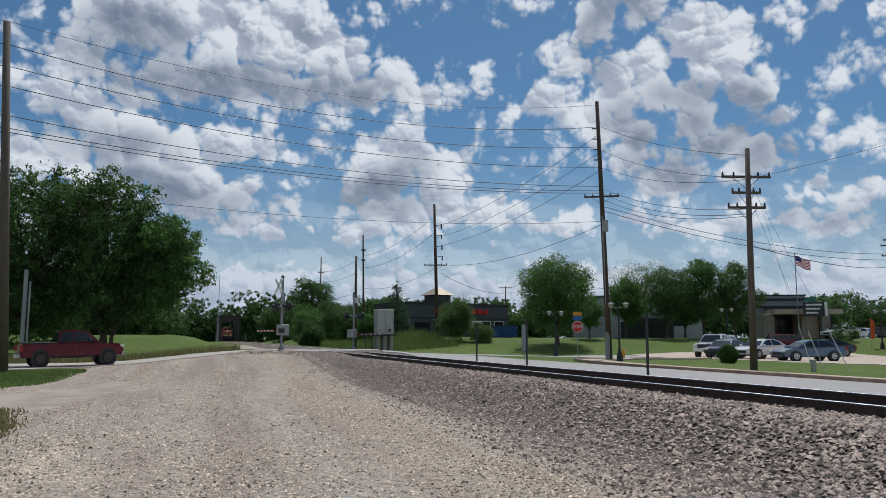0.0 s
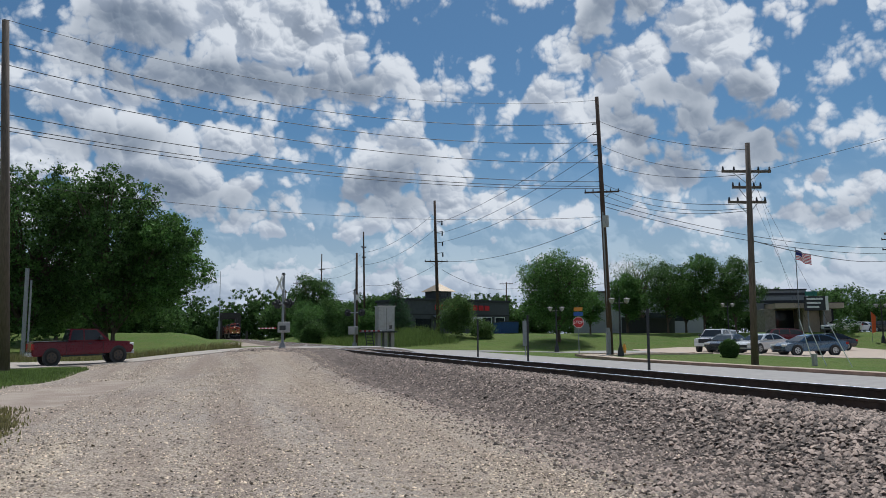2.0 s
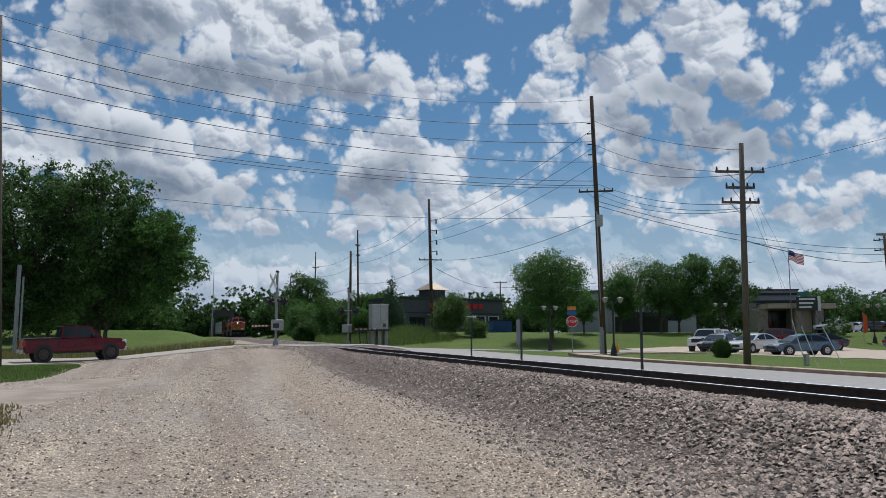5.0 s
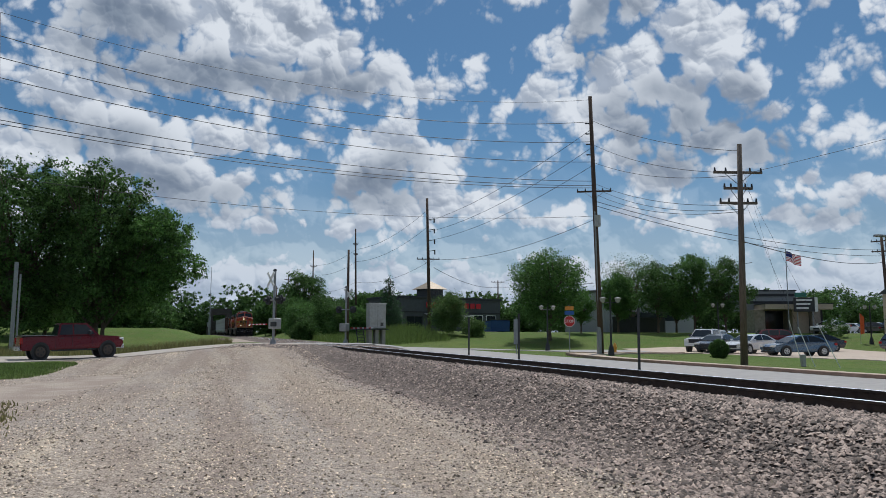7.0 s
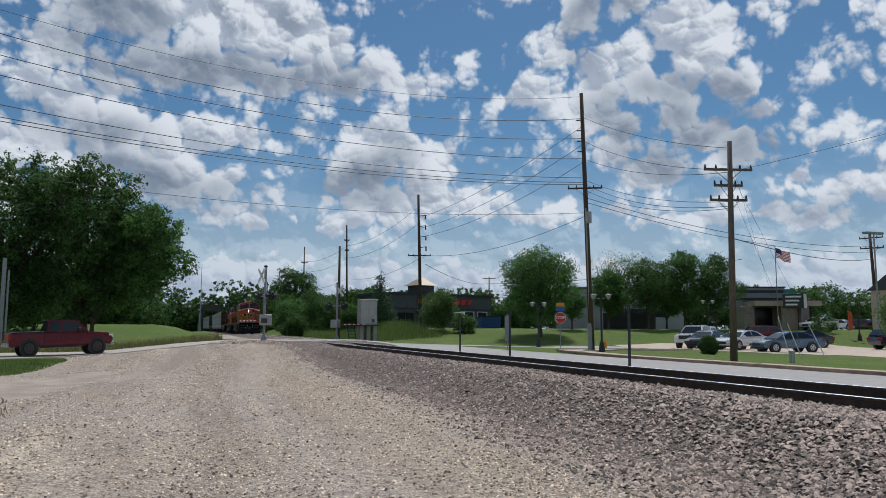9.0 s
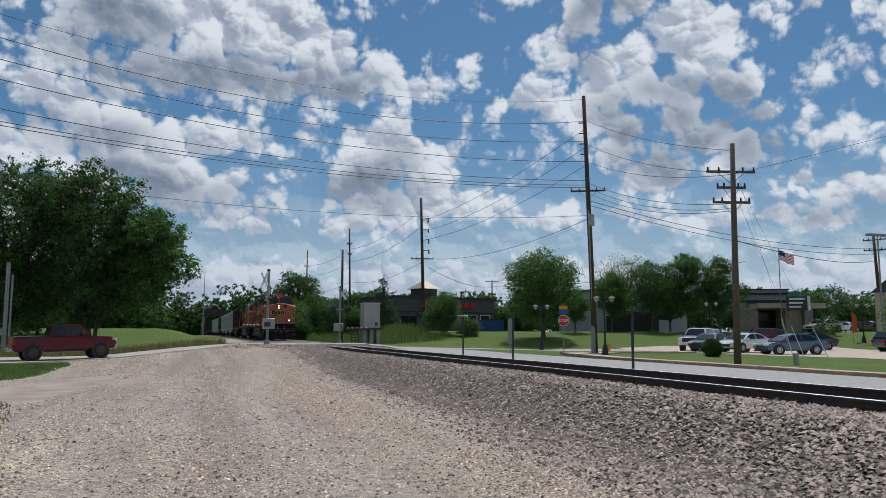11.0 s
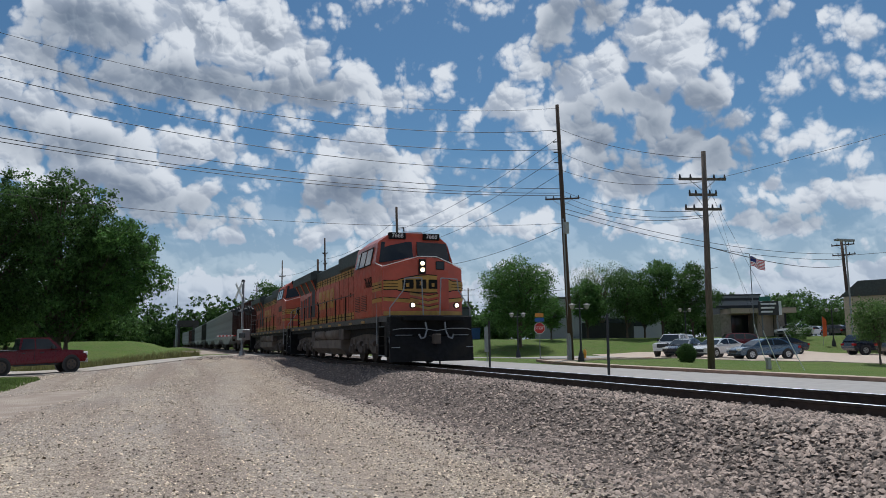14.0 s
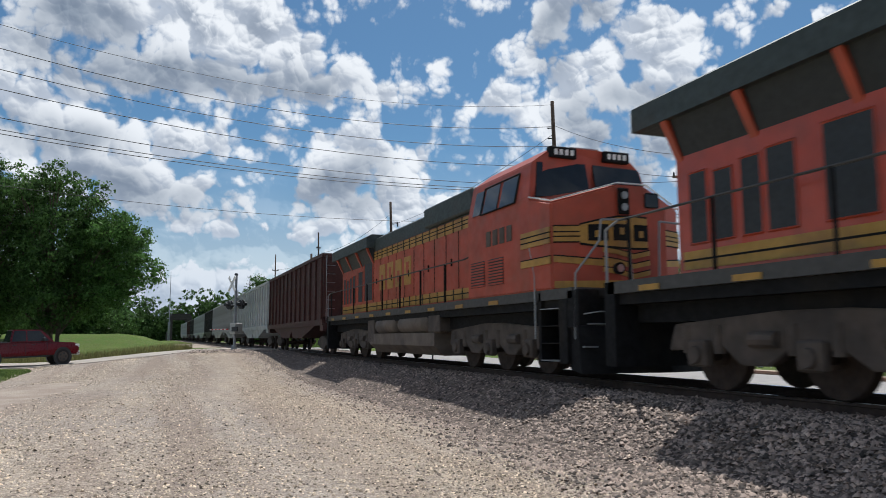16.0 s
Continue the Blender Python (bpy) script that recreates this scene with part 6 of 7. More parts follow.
s = thing("sign_back", "grey back of a tall narrow road sign", "road sign", pose(-41.5, 18.3, gz(-41.5, 18.3), 0, 0, 10))
part("post", rods(((0, 0, -0.1), (0, 0, 2.2), 0.03), seg=6), "galv", s)
part("plate", boxes((0.03, 0.05, -0.2, 0.2, 0.6, 2.1)), "galv", s)
h = thing("fire_hydrant", "yellow cast-iron fire hydrant on the grass", "fire hydrant", pose(-50, 30.2, gz(-50, 30.2)))
part("barrel", rods(((0, 0, 0), (0, 0, 0.08), 0.18), ((0, 0, 0.08), (0, 0, 0.6), 0.12), ((0, 0, 0.6), (0, 0, 0.8), 0.15, 0.05), ((-0.22, 0, 0.45), (0.22, 0, 0.45), 0.06), seg=12), "hydrant", h)
u = thing("cable_pedestal", "small pale green utility pedestal on the lawn", "utility pedestal", pose(-25.6, 24.6, gz(-25.6, 24.6)))
part("casing", boxes((-0.08, 0.08, -0.09, 0.09, 0, 0.46), (-0.09, 0.09, -0.1, 0.1, 0.45, 0.51), bevel=0.012), "alu_box", u)
u = thing("utility_box", "white and blue utility box beside the road", "utility box", pose(-77.0, 28.2, gz(-77.0, 28.2) + 0.15))
part("casing", boxes((-0.4, 0.4, -0.55, 0.55, 0.2, 1.75), bevel=0.03), "white", u)
part("blue_base", boxes((-0.42, 0.42, -0.4, 0.4, 0.0, 0.6)), "bin_blue", u)
d = thing("dumpster", "dark blue steel dumpster behind the restaurant", "dumpster", pose(-88.6, 36.4, gz(-88.6, 36.4), 0, 0, 10))
part("tub", prisms([(-0.9, 0.1), (-1.0, 1.3), (0.9, 1.5), (0.8, 0.1)], -1.4, 1.4, 0.03), "bin_blue", d)
part("lid", prisms([(-1.05, 1.32), (-1.05, 1.38), (0.95, 1.6), (0.95, 1.54)], -1.45, 1.45), "trim_dark", d)
f = thing("flagpole", "white flagpole flying a striped national flag", "flag", pose(-68, 63.6, gz(-68, 63.6)))
part("pole", rods(((0, 0, 0), (0, 0, 9.5), 0.06, 0.04), ((0, 0, 9.5), (0, 0, 9.62), 0.07, 0.05), seg=8), "galv", f)
for k in range(13):
    z0 = 9.35 - 0.085 * (k + 1)
    q, faces = [], []
    start = 0.85 if k < 7 else 0.05
    for i in range(9):
        a = start + (2.1 - start) * i / 8
        q += [(0.1 * math.sin(3.2 * a) + 0.30 * a * 0.3, a * 0.93, z0 - 0.30 * a + 0.05 * math.sin(4 * a)), (0.1 * math.sin(3.2 * a) + 0.30 * a * 0.3, a * 0.93, z0 + 0.085 - 0.30 * a + 0.05 * math.sin(4 * a))]
        if i:
            faces.append((2 * i - 2, 2 * i, 2 * i + 1, 2 * i - 1))
    part("flag_stripe", quad_mesh("flag_stripe", q, faces), "flag_white" if k % 2 else "flag_red", f)
q, faces = [], []
for i in range(5):
    a = 0.05 + 0.8 * i / 4
    q += [(0.1 * math.sin(3.2 * a) + 0.09 * a, a * 0.93, 9.35 - 0.595 - 0.30 * a + 0.05 * math.sin(4 * a)), (0.1 * math.sin(3.2 * a) + 0.09 * a, a * 0.93, 9.35 - 0.30 * a + 0.05 * math.sin(4 * a))]
    if i:
        faces.append((2 * i - 2, 2 * i, 2 * i + 1, 2 * i - 1))
part("flag_canton", quad_mesh("flag_canton", q, faces), "flag_blue", f)
w = thing("warning_notice", "white notice board on a short post at the trees", "notice board", pose(-58.8, -14.4, gz(-58.8, -14.4)))
part("post", rods(((0, 0, 0), (0, 0, 1.3), 0.04), seg=6), "galv", w)
part("board", boxes((0.04, 0.07, -0.35, 0.35, 0.9, 1.9)), "white", w)
for k in range(3):
    part("text_bar", boxes((0.071, 0.074, -0.25, 0.25, 1.05 + 0.25 * k, 1.13 + 0.25 * k)), "sill", w)

# ---- vehicles ----


def car_wheel(parent, x, y, r, width=0.22, rim="rim"):
    s = -1 if y < 0 else 1
    w = part("wheel", rods(((0, 0, 0), (0, s * width * 0.5, 0), r, r), ((0, s * width * 0.5, 0), (0, s * width * 0.62, 0), r, r * 0.86), seg=22), "tyre", parent)
    w.matrix_basis = pose(x, y - s * width * 0.62, r)
    part("rim", rods(((0, s * width * 0.6, 0), (0, s * width * 0.64, 0), r * 0.66, r * 0.62), seg=18), rim, w, "wheel rim")
    for k in range(5):
        a = 2 * math.pi * k / 5
        part("spoke_gap", rods(((r * 0.38 * math.cos(a), s * width * 0.6, r * 0.38 * math.sin(a)), (r * 0.38 * math.cos(a), s * width * 0.65, r * 0.38 * math.sin(a)), r * 0.13), seg=6), "trim_dark", w)


def slab(q, d):
    """A thin pane: the quad q thickened by the vector d."""
    n = len(q)
    pts = [Vector(p) for p in q] + [Vector(p) + Vector(d) for p in q]
    return faced(pts, [tuple(range(n))[::-1], tuple(range(n, 2 * n))] + [(i, (i + 1) % n, n + (i + 1) % n, n + i) for i in range(n)])


def car(name, label, m, paint, body, cabin, half, wheels, r, windows, group="", lights=True):
    """x forward from the middle. body, cabin: side outlines; windows: side panes (x, z) lists."""
    c = thing(name, label, "car" if "pickup" not in name else "pickup truck", m, group)
    P = lambda n, bm, mt, lab="": part(n, bm, mt, c, lab)
    zmax = max(z for _, z in body)
    bm = prisms(body, -half, half, 0.06, [0.12 if z < 0.42 else (0.07 if z > zmax - 0.11 else 0) for _, z in body])
    P("body", bm, paint)
    zlo, zhi = min(z for _, z in cabin), max(z for _, z in cabin)
    tuck = 0.24 * half
    P("cabin", prisms(cabin, -half + 0.05, half - 0.05, 0.04, [tuck * (z - zlo) / (zhi - zlo) for _, z in cabin]), paint)
    side = lambda z: half - 0.05 - tuck * (z - zlo) / (zhi - zlo) + 0.004
    for s in (-1, 1):
        for pane in windows:
            P("side_window", slab([(x, s * side(z), z) for x, z in pane], (0, s * 0.008, 0)), "glass", "dark side window")
        for x in wheels:
            # no well is cut: a near-black disc paints its shade round the tyre
            P("wheel_arch", rods(((x, s * (half - 0.25), r * 1.02), (x, s * (half + 0.006), r * 1.02), r * 1.17), seg=22), "trim_dark")
            car_wheel(c, x, s * (half + 0.012), r, rim="grime" if paint == "red_truck" else "rim")
        xf, xr = body[0][0], body[-1][0]
    # windscreen and rear window on the sloping ends of the cabin
    for i, j, nm in ((1, 0, "windscreen"), (-2, -1, "rear_window")):
        (xt, zt), (xb, zb) = cabin[i], cabin[j]
        yt, yb = side(zt) - 0.07, side(zb) - 0.07
        a, b = Vector((xt, 0, zt)).lerp(Vector((xb, 0, zb)), 0.10), Vector((xt, 0, zt)).lerp(Vector((xb, 0, zb)), 0.92)
        nrm = Vector((zt - zb, 0, xb - xt)).normalized() * (0.012 if j == 0 else -0.012)
        if j == 0 and nrm.x < 0 or j == -1 and nrm.x > 0:
            nrm = -nrm
        P(nm, slab([(a.x, -yt, a.z), (b.x, -yb, b.z), (b.x, yb, b.z), (a.x, yt, a.z)], nrm), "glass", "dark " + nm.replace("_", " "))
    if lights:
        xf, xr = max(x for x, _ in body), min(x for x, _ in body)
        for s in (-1, 1):
            P("headlight", boxes((xf - 0.22, xf + 0.008, *sorted((s * (half - 0.45), s * (half - 0.04))), 0.62, 0.76), bevel=0.02), "white", "clear headlight")
            P("tail_light", boxes((xr - 0.008, xr + 0.2, *sorted((s * (half - 0.40), s * (half - 0.02))), 0.75, 0.92), bevel=0.02), "lamp_red", "red tail light")
            P("door_mirror", boxes((cabin[0][0] - 0.45, cabin[0][0] - 0.30, *sorted((s * half, s * (half + 0.18))), 0.95, 1.08), bevel=0.03), paint)
        P("front_grille", boxes((xf - 0.05, xf + 0.01, -0.45, 0.45, 0.42, 0.62)), "trim_dark")
        P("bumper_shadow_line", boxes((xf - 0.1, xf + 0.012, -half + 0.2, half - 0.2, 0.22, 0.32)), "trim_dark")
    return c


SEDAN = dict(body=[(2.28, 0.26), (2.42, 0.42), (2.42, 0.60), (2.28, 0.73), (1.80, 0.84), (1.15, 0.93), (0.0, 0.97), (-1.6, 1.01), (-2.2, 1.02), (-2.40, 0.94), (-2.46, 0.62), (-2.32, 0.28)],
             cabin=[(1.32, 0.92), (0.46, 1.36), (-0.05, 1.45), (-0.75, 1.45), (-1.25, 1.35), (-2.05, 1.0)], half=0.91, wheels=(1.45, -1.40), r=0.34,
             windows=[[(0.98, 0.99), (0.42, 1.29), (0.0, 1.38), (-0.30, 1.39), (-0.30, 0.99)], [(-0.38, 0.99), (-0.38, 1.39), (-0.75, 1.38), (-1.15, 1.29), (-1.60, 1.03)]])
SUV = dict(body=[(2.15, 0.34), (2.28, 0.50), (2.30, 0.78), (2.12, 0.95), (1.65, 1.04), (1.05, 1.09), (-2.05, 1.12), (-2.24, 1.02), (-2.30, 0.62), (-2.2, 0.34)],
           cabin=[(1.25, 1.06), (0.58, 1.56), (0.2, 1.66), (-1.2, 1.69), (-1.78, 1.60), (-2.18, 1.08)], half=0.93, wheels=(1.38, -1.36), r=0.37,
           windows=[[(0.98, 1.12), (0.52, 1.48), (0.15, 1.58), (-0.2, 1.59), (-0.2, 1.12)], [(-0.28, 1.12), (-0.28, 1.59), (-1.1, 1.59), (-1.1, 1.12)], [(-1.18, 1.12), (-1.18, 1.58), (-1.62, 1.53), (-1.9, 1.14)]])


def park(x, y, heading):
    return pose(x, y, gz(x, y) + 0.035, 0, 0, heading)


def pickup_truck(label, paint, m, cap=False, long_bed=True):
    t = car("pickup_truck", label, m, paint,
            [(2.92, 0.55), (2.95, 0.95), (2.75, 1.16), (1.35, 1.24), (1.1, 1.24), (-0.95, 1.24), (-2.85, 1.26), (-2.9, 0.7), (-2.85, 0.5)],
            [(1.55, 1.22), (0.85, 1.90), (-0.72, 1.93), (-0.90, 1.22)], 1.0, (2.02, -1.80), 0.43,
            [[(1.26, 1.30), (0.76, 1.82), (0.06, 1.85), (0.06, 1.30)], [(-0.02, 1.30), (-0.02, 1.85), (-0.62, 1.85), (-0.78, 1.30)]], lights=False)
    P = lambda n, bm, mt, lab="": part(n, bm, mt, t, lab)
    if cap:
        P("truck_cap", prisms([(-1.02, 1.27), (-1.02, 1.88), (-2.75, 1.84), (-2.88, 1.27)], -0.95, 0.95, 0.04, [0, 0.14, 0.14, 0]), paint, "white fibreglass canopy")
        for s in (-1, 1):
            P("cap_window", slab([(-1.2, s * 0.93, 1.36), (-1.2, s * 0.85, 1.74), (-2.55, s * 0.85, 1.72), (-2.65, s * 0.93, 1.36)], (0, s * 0.012, 0)), "glass")
    else:
        P("bed_opening", boxes((-2.75, -1.1, -0.82, 0.82, 1.25, 1.275)), "trim_dark", "dark open load bed")
        P("bed_rail", boxes((-2.85, -1.0, -0.98, -0.86, 1.25, 1.30), (-2.85, -1.0, 0.86, 0.98, 1.25, 1.30), bevel=0.015), "trim_dark")
    for s in (-1, 1):
        P("headlight", boxes((2.70, 2.965, *sorted((s * 0.62, s * 0.97)), 0.90, 1.08), bevel=0.02), "white", "clear headlight")
        P("tail_light", boxes((-2.925, -2.75, *sorted((s * 0.80, s * 1.005)), 0.85, 1.18), bevel=0.02), "lamp_red", "red tail light")
        P("door_mirror", boxes((0.85, 1.0, *sorted((s * 1.0, s * 1.25)), 1.28, 1.5), bevel=0.03), "trim_dark")
        P("door_seam", boxes((-0.06, -0.045, *sorted((s * 0.99, s * 1.004)), 0.6, 1.22), (-0.99, -0.975, *sorted((s * 0.99, s * 1.004)), 0.55, 1.22), (1.12, 1.135, *sorted((s * 0.99, s * 1.004)), 0.6, 1.22)), "trim_dark")
        P("running_board", boxes((-1.2, 1.3, *sorted((s * 0.85, s * 1.0)), 0.44, 0.52), bevel=0.02), "trim_dark")
        for x in (0.25, -0.75):
            P("door_handle", boxes((x, x + 0.2, *sorted((s * 1.0, s * 1.03)), 1.08, 1.12)), "trim_dark")
    P("front_bumper", boxes((2.80, 3.0, -0.95, 0.95, 0.48, 0.72), bevel=0.03), "rim" if not cap else "white", "bright bumper")
    P("rear_bumper", boxes((-3.02, -2.86, -0.95, 0.95, 0.52, 0.72), bevel=0.03), "rim", "bright bumper")
    P("grille", boxes((2.9, 2.965, -0.6, 0.6, 0.76, 1.08)), "trim_dark")
    P("number_plate", boxes((-3.03, -3.021, -0.15, 0.15, 0.58, 0.68)), "white")
    return t


def pickup_pose(d):
    """The pickup rolls up to the crossing and stops; d: metres past its stopping place."""
    w = Vector((-0.32, 0.947))
    at = lambda q: Vector((-45.65, -6.65)) + w * q
    a, b = at(d + 1.75), at(d - 1.57)
    za, zb = gz(*a) + 0.035, gz(*b) + 0.035
    c = at(d)
    return pose(c.x, c.y, (za + zb) / 2, 0, -math.degrees(math.atan2(za - zb, 3.32)), math.degrees(math.atan2(w.y, w.x)))


PICKUP = pickup_truck("dark red crew-cab pickup truck waiting at the crossing", "red_truck", pickup_pose(0))
PICKUP.scale.x = 0.87
pickup_truck("white pickup truck with a white canopy in the car park", "white_car", park(-54.2, 41.8, -55), cap=True)
car("sedan", "dark navy hatchback parked beside a white pickup", park(-50.5, 39.9, -60), "navy_car", group="parked cars", **SEDAN)
car("sedan", "white hatchback parked on the concrete car park", park(-47.2, 40.4, -75), "white_car", group="parked cars", **SEDAN)
car("sedan", "slate-blue sedan parked on the concrete car park", park(-42.9, 40.8, -100), "blue_car", group="parked cars", **SEDAN)
car("suv", "maroon sport utility vehicle parked before the bank", park(-57, 52.2, 60), "maroon", group="parked cars", **SUV)
car("sedan", "dark grey sedan parked before the bank", park(-52.8, 52.1, -100), "navy_car", group="parked cars", **SEDAN)
car("sedan", "white sedan parked on the bank's drive", park(-66, 67.5, -80), "white_car", group="parked cars", **SEDAN)
car("suv", "black sport utility vehicle parked near the corner shop", park(-45.5, 54.9, 75), "navy_car", group="parked cars", **SUV)
car("suv", "black sport utility vehicle beside the young tree", park(-41.4, 53.8, 75), "black_car_paint", group="parked cars", **SUV)
car("suv", "dark sport utility vehicle on the far street", park(-61, 72.5, 75), "black_car_paint", group="parked cars", **SUV)
car("sedan", "silver car parked far behind the bank", park(-59.5, 75.5, 75), "grey_paint", group="parked cars", **SEDAN)
for k, (x, y, pt, kind) in enumerate(((-96, 103, "white_car", SUV), (-88, 99, "black_car_paint", SUV), (-80, 97, "grey_paint", SUV), (-70, 97, "black_car_paint", SEDAN))):
    car("suv" if kind is SUV else "sedan", "distant vehicle on the far street", park(x, y, 20), pt, group="distant vehicles", **kind)

# ---- buildings ----


def windowed(parent, name, x0, x1, y0, y1, z0, z1, frame_mat="trim_dark", bars=2, face=1):
    """A window on a wall that faces +x: frame, panes and mullions."""
    w = part(name, boxes((x0, x1, y0 - 0.08, y1 + 0.08, z0 - 0.08, z0), (x0, x1, y0 - 0.08, y1 + 0.08, z1, z1 + 0.08), (x0, x1, y0 - 0.08, y0, z0, z1), (x0, x1, y1, y1 + 0.08, z0, z1)), frame_mat, parent)
    for k in range(bars):
        a, b = y0 + (y1 - y0) * k / bars, y0 + (y1 - y0) * (k + 1) / bars
        part("pane", boxes((x0, x0 + 0.03, a + 0.03, b - 0.03, z0, z1)), "glass", w)


def restaurant():
    z = 1.55
    b = thing("restaurant", "charcoal-grey flat-roofed restaurant with red sign letters and a cupola", "building", pose(-104.5, 35.9, z, 0, 0, 18))
    P = lambda n, bm, m, lab="": part(n, bm, m, b, lab)
    P("wall", boxes((-9, 0, -9.2, 9.2, -0.5, 4.9)), "dark_wall")
    P("parapet", boxes((-9.2, 0.18, -9.4, 9.4, 4.9, 5.25), (-9.1, 0.1, -9.3, 9.3, 2.9, 3.05)), "trim_dark", "near-black parapet")
    P("roof", boxes((-8.9, -0.2, -9.0, 9.0, 5.0, 5.1)), "sill")
    for k in range(9):
        P("sign_letter", boxes((0.10, 0.2, -4.9 + 1.15 * k, -4.05 + 1.15 * k, 3.65, 4.4)), "red_sign", "red sign letter block")
    windowed(b, "window", 0.0, 0.12, 3.2, 5.6, 0.6, 2.6, "white", 3)
    windowed(b, "window", 0.0, 0.12, 6.4, 8.2, 0.3, 2.6, "white", 2)
    windowed(b, "window", 0.0, 0.12, -8.2, -5.6, 0.9, 2.3, "trim_dark", 2)
    P("awning", prisms([(0.0, 2.75), (0.0, 2.85), (1.0, 2.5), (1.0, 2.42)], -5.2, -1.9), "galv", "pale metal awning")
    P("side_shed", boxes((-6, 0.1, -12.2, -9.5, -0.5, 3.3)), "dark_wall")
    P("cupola_base", boxes((-3.4, -0.6, -4.2, -1.4, 5.0, 6.4)), "trim_dark")
    for k in range(4):
        P("cupola_louvre", boxes((-0.6, -0.56, -4.0 + 0.62 * k, -3.5 + 0.62 * k, 5.6, 6.2)), "glass")
    P("cupola_roof", faced([(-3.9, -4.7, 6.4), (-0.1, -4.7, 6.4), (-0.1, -0.9, 6.4), (-3.9, -0.9, 6.4), (-2, -2.8, 7.7)], [(0, 1, 4), (1, 2, 4), (2, 3, 4), (3, 0, 4), (0, 3, 2, 1)]), "metal_roof", "bright weathered metal cupola roof")


def bank():
    b = thing("bank_building", "low stone and stucco bank with a flat drive-through canopy", "building", pose(-69.06, 65.73, 1.35, 0, 0, -25))
    P = lambda n, bm, m, lab="": part(n, bm, m, b, lab)
    P("stone_wall", boxes((-6, 0, -4.7, -3.5, -0.5, 3.0), bevel=0.03), "bank_stone", "rough buff stone wall")
    P("wall", boxes((-6, 0.05, -0.5, 1.3, -0.5, 3.0)), "tan_wall")
    P("back_wall", boxes((-6, -3.0, -3.5, -0.5, -0.5, 3.0)), "tan_wall")
    P("side_bay", boxes((-6, -1.5, 1.3, 3.4, -0.5, 3.0)), "trim_dark", "dark side bay")
    P("canopy", boxes((-6.4, 1.2, -3.8, 3.6, 3.0, 3.6), bevel=0.02), "tan_wall", "tan canopy fascia")
    P("canopy_edge", boxes((-6.45, 1.25, -3.85, 3.65, 3.6, 3.68)), "trim_dark")
    P("upper_storey", boxes((-12, -3.0, -5.0, 1.0, 3.0, 5.3)), "grey_wall", "grey upper block")
    P("upper_band", boxes((-12.1, -2.9, -5.1, 1.1, 4.7, 5.0), (-12.1, -2.9, -5.1, 1.1, 5.3, 5.45), (-12.1, -2.9, -5.1, 1.1, 3.8, 4.1)), "trim_dark")
    P("drive_through", boxes((-2.98, -2.9, -3.4, -0.6, 0.0, 2.9)), "glass", "dark drive-through bay")
    P("panel", boxes((0.06, 0.1, -0.4, 1.0, 1.2, 2.8)), "lot")
    P("stone_column", boxes((0.1, 0.9, 1.35, 2.3, -0.5, 3.0), bevel=0.03), "bank_stone", "rough buff stone column")
    s = thing("bank_sign", "black and white rectangular sign above the bank", "sign", pose(-66.9, 64.9, 1.3, 0, 0, -35))
    part("sign_board", boxes((-0.15, 0.15, -1.15, 1.0, 2.75, 4.35), bevel=0.02), "sign_black", s)
    part("sign_side", boxes((-0.16, 0.16, 1.0, 1.3, 2.75, 4.35)), "white", s)
    part("green_topper", boxes((-0.1, 0.1, -1.0, 0.2, 4.4, 4.9)), "sign_green", s)
    part("sign_post", rods(((0, -0.8, -0.3), (0, -0.8, 2.8), 0.08), ((0, 0.8, -0.3), (0, 0.8, 2.8), 0.08)), "galv", s)
    for k in range(3):
        part("text_bar", boxes((0.15, 0.16, -0.9, 0.75 - 0.2 * k, 3.95 - 0.45 * k, 4.15 - 0.45 * k)), "white", s)


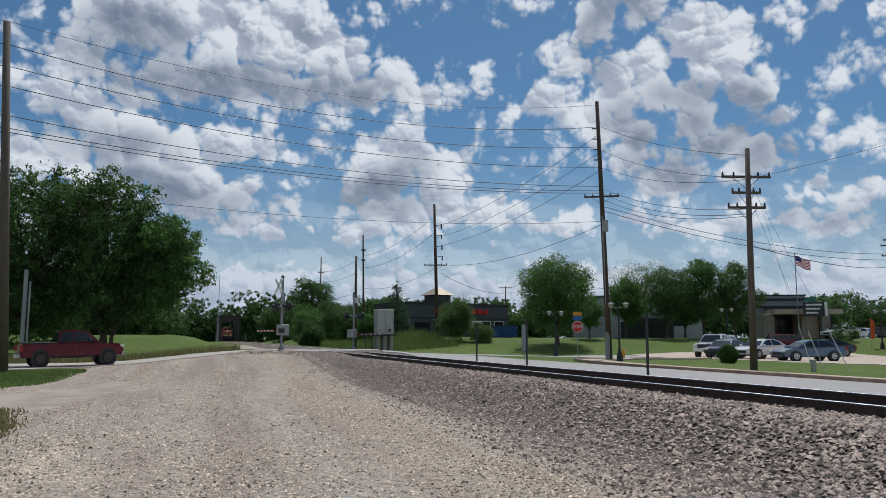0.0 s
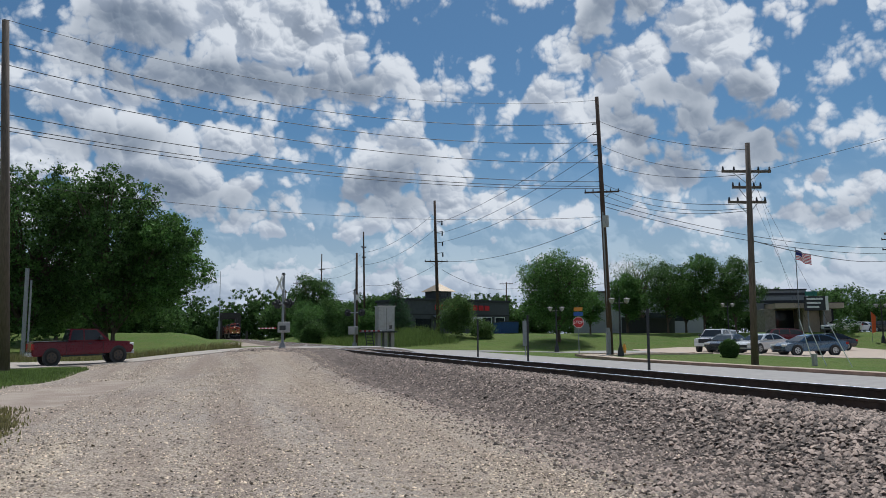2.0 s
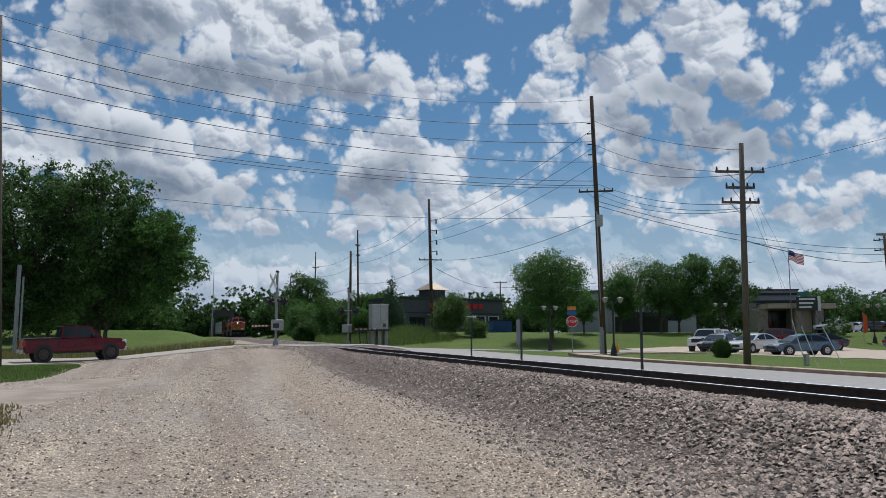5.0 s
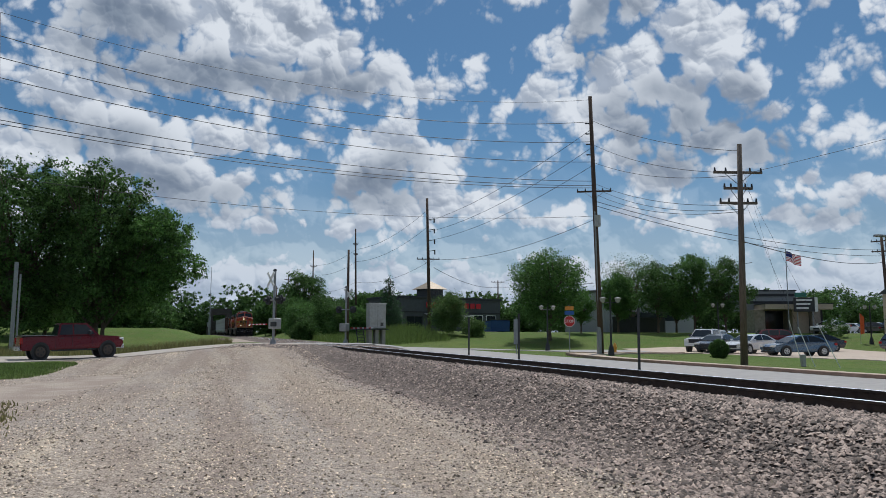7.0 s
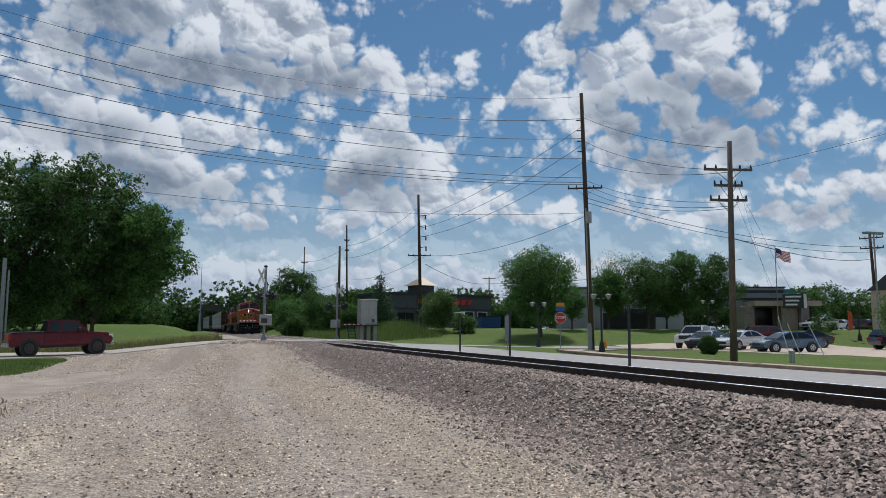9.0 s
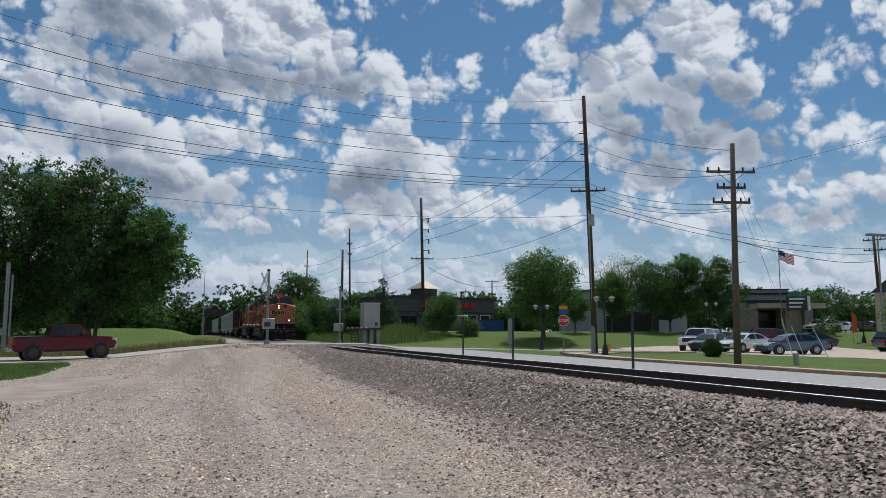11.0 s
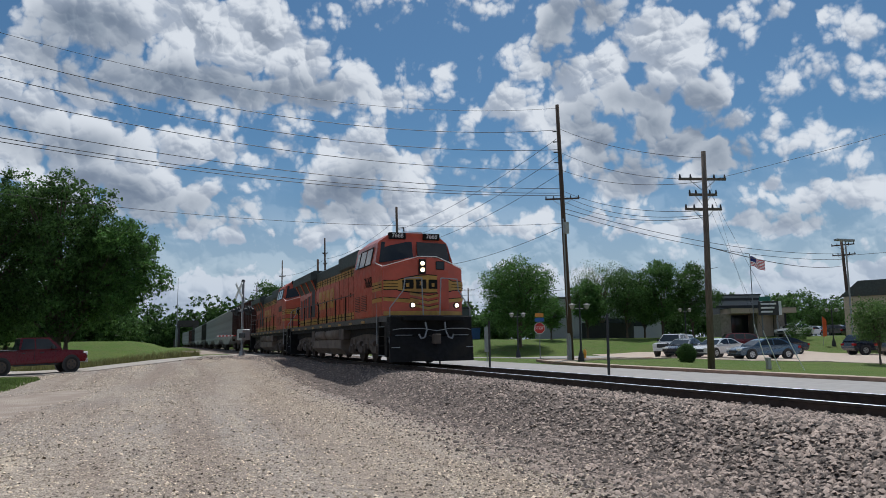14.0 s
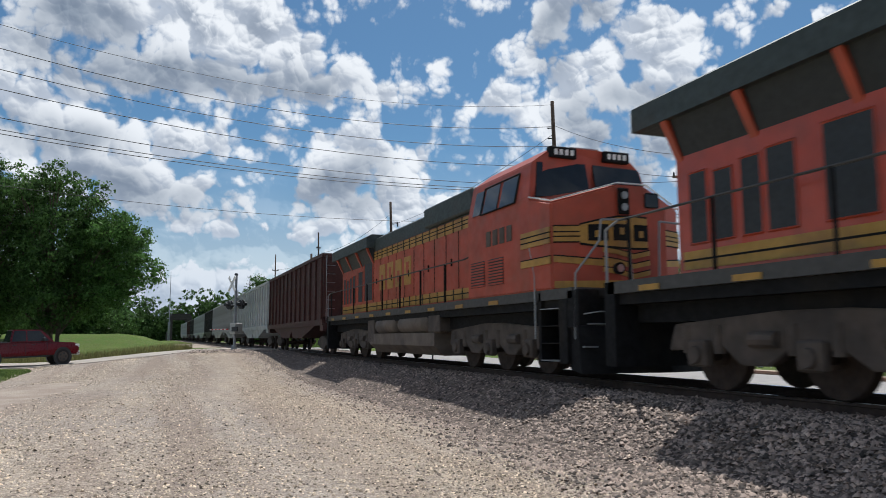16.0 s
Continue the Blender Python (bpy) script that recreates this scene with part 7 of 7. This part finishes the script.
def corner_shop():
    b = thing("corner_shop", "tan shop with a dark pitched roof and red sign letters", "building", pose(-48.0, 66.8, gz(-48.0, 66.8), 0, 0, 22))
    P = lambda n, bm, m, lab="": part(n, bm, m, b, lab)
    P("wall", boxes((-8, 0, -1.0, 16, -0.5, 5.4)), "tan_wall")
    P("fascia", boxes((-0.2, 0.15, -1.1, 16, 2.2, 5.4), bevel=0.02), "white", "off-white sign fascia")
    P("roof", prisms([(0.3, 5.4), (-8.3, 5.4), (-6.5, 6.9), (-1.0, 6.9)], -1.2, 16.2), "roof_black", "dark pitched roof")
    for k in range(5):
        h = 0.85 if k == 0 else 0.62
        P("sign_letter", boxes((0.15, 0.2, -0.4 + 0.72 * k, 0.15 + 0.72 * k, 3.6, 3.6 + h)), "red_sign", "dark red sign letter block")
    windowed(b, "window", 0.0, 0.1, 1.0, 6.0, 0.4, 2.0, "trim_dark", 4)
    l = thing("parking_light", "tall grey car park light with a flat head", "street lamp", pose(-50.1, 58.0, gz(-50.1, 58.0)))
    part("shaft", rods(((0, 0, 0), (0, 0, 10.2), 0.1, 0.06)), "galv", l)
    part("head", boxes((-0.2, 0.2, -1.2, 1.0, 10.15, 10.35), bevel=0.03), "galv", l)
    o = thing("banner_flag", "tall orange feather banner", "banner", pose(-57.3, 62.3, gz(-57.3, 62.3)))
    part("rod", rods(((0, 0, 0), (0, 0, 3.0), 0.02), seg=6), "galv", o)
    part("cloth", slab([(0.02, 0, 0.9), (0.02, 0.5, 1.0), (0.02, 0.55, 2.6), (0.02, 0, 3.0)], (0.01, 0, 0)), "banner", o)


def grey_hall():
    b = thing("grey_hall", "low grey block building behind the trees", "building", pose(-97, 64, 1.5, 0, 0, 18))
    part("wall", boxes((-8, 0, -9, 12, -0.5, 6.0)), "grey_wall", b)
    part("roof_edge", boxes((-8.2, 0.2, -9.2, 12.2, 6.0, 6.3)), "sill", b)
    part("window_band", boxes((0.0, 0.05, -6, 8, 2.0, 3.2)), "glass", b)
    f = thing("dark_fence", "dark solid fence along the lawn", "fence", pose(-80, 51.5, gz(-80, 51.5), 0, 0, 18))
    part("rail", boxes((-0.05, 0.0, -4.5, 5.5, 1.6, 1.75)), "trim_dark", f)
    for k in range(25):
        part("board", boxes((0.0, 0.05, -4.5 + 0.4 * k, -4.12 + 0.4 * k, 0, 1.9)), "trim_dark", f)


restaurant()
bank()
corner_shop()
grey_hall()


def motions():
    for ob, behind in TRAIN:
        walk(ob, [(t / 2, on_track(front_at(t / 2) + behind, 17.0)) for t in range(33)])
    for wheel in LEAD_WHEELS + SECOND_WHEELS:
        at = wheel.matrix_basis.translation.copy()
        walk(wheel, [(k / FPS, pose(*at, 0, math.degrees((front_at(k / FPS) + 269) / 0.53), 0)) for k in range(0, 16 * FPS + 1)])
    walk(PICKUP, [(t, pickup_pose(d)) for t, d in ((0.0, -0.45), (0.5, -0.25), (1.0, -0.08), (1.5, 0.0), (2.5, 0.0), (16.0, 0.0))])


motions()
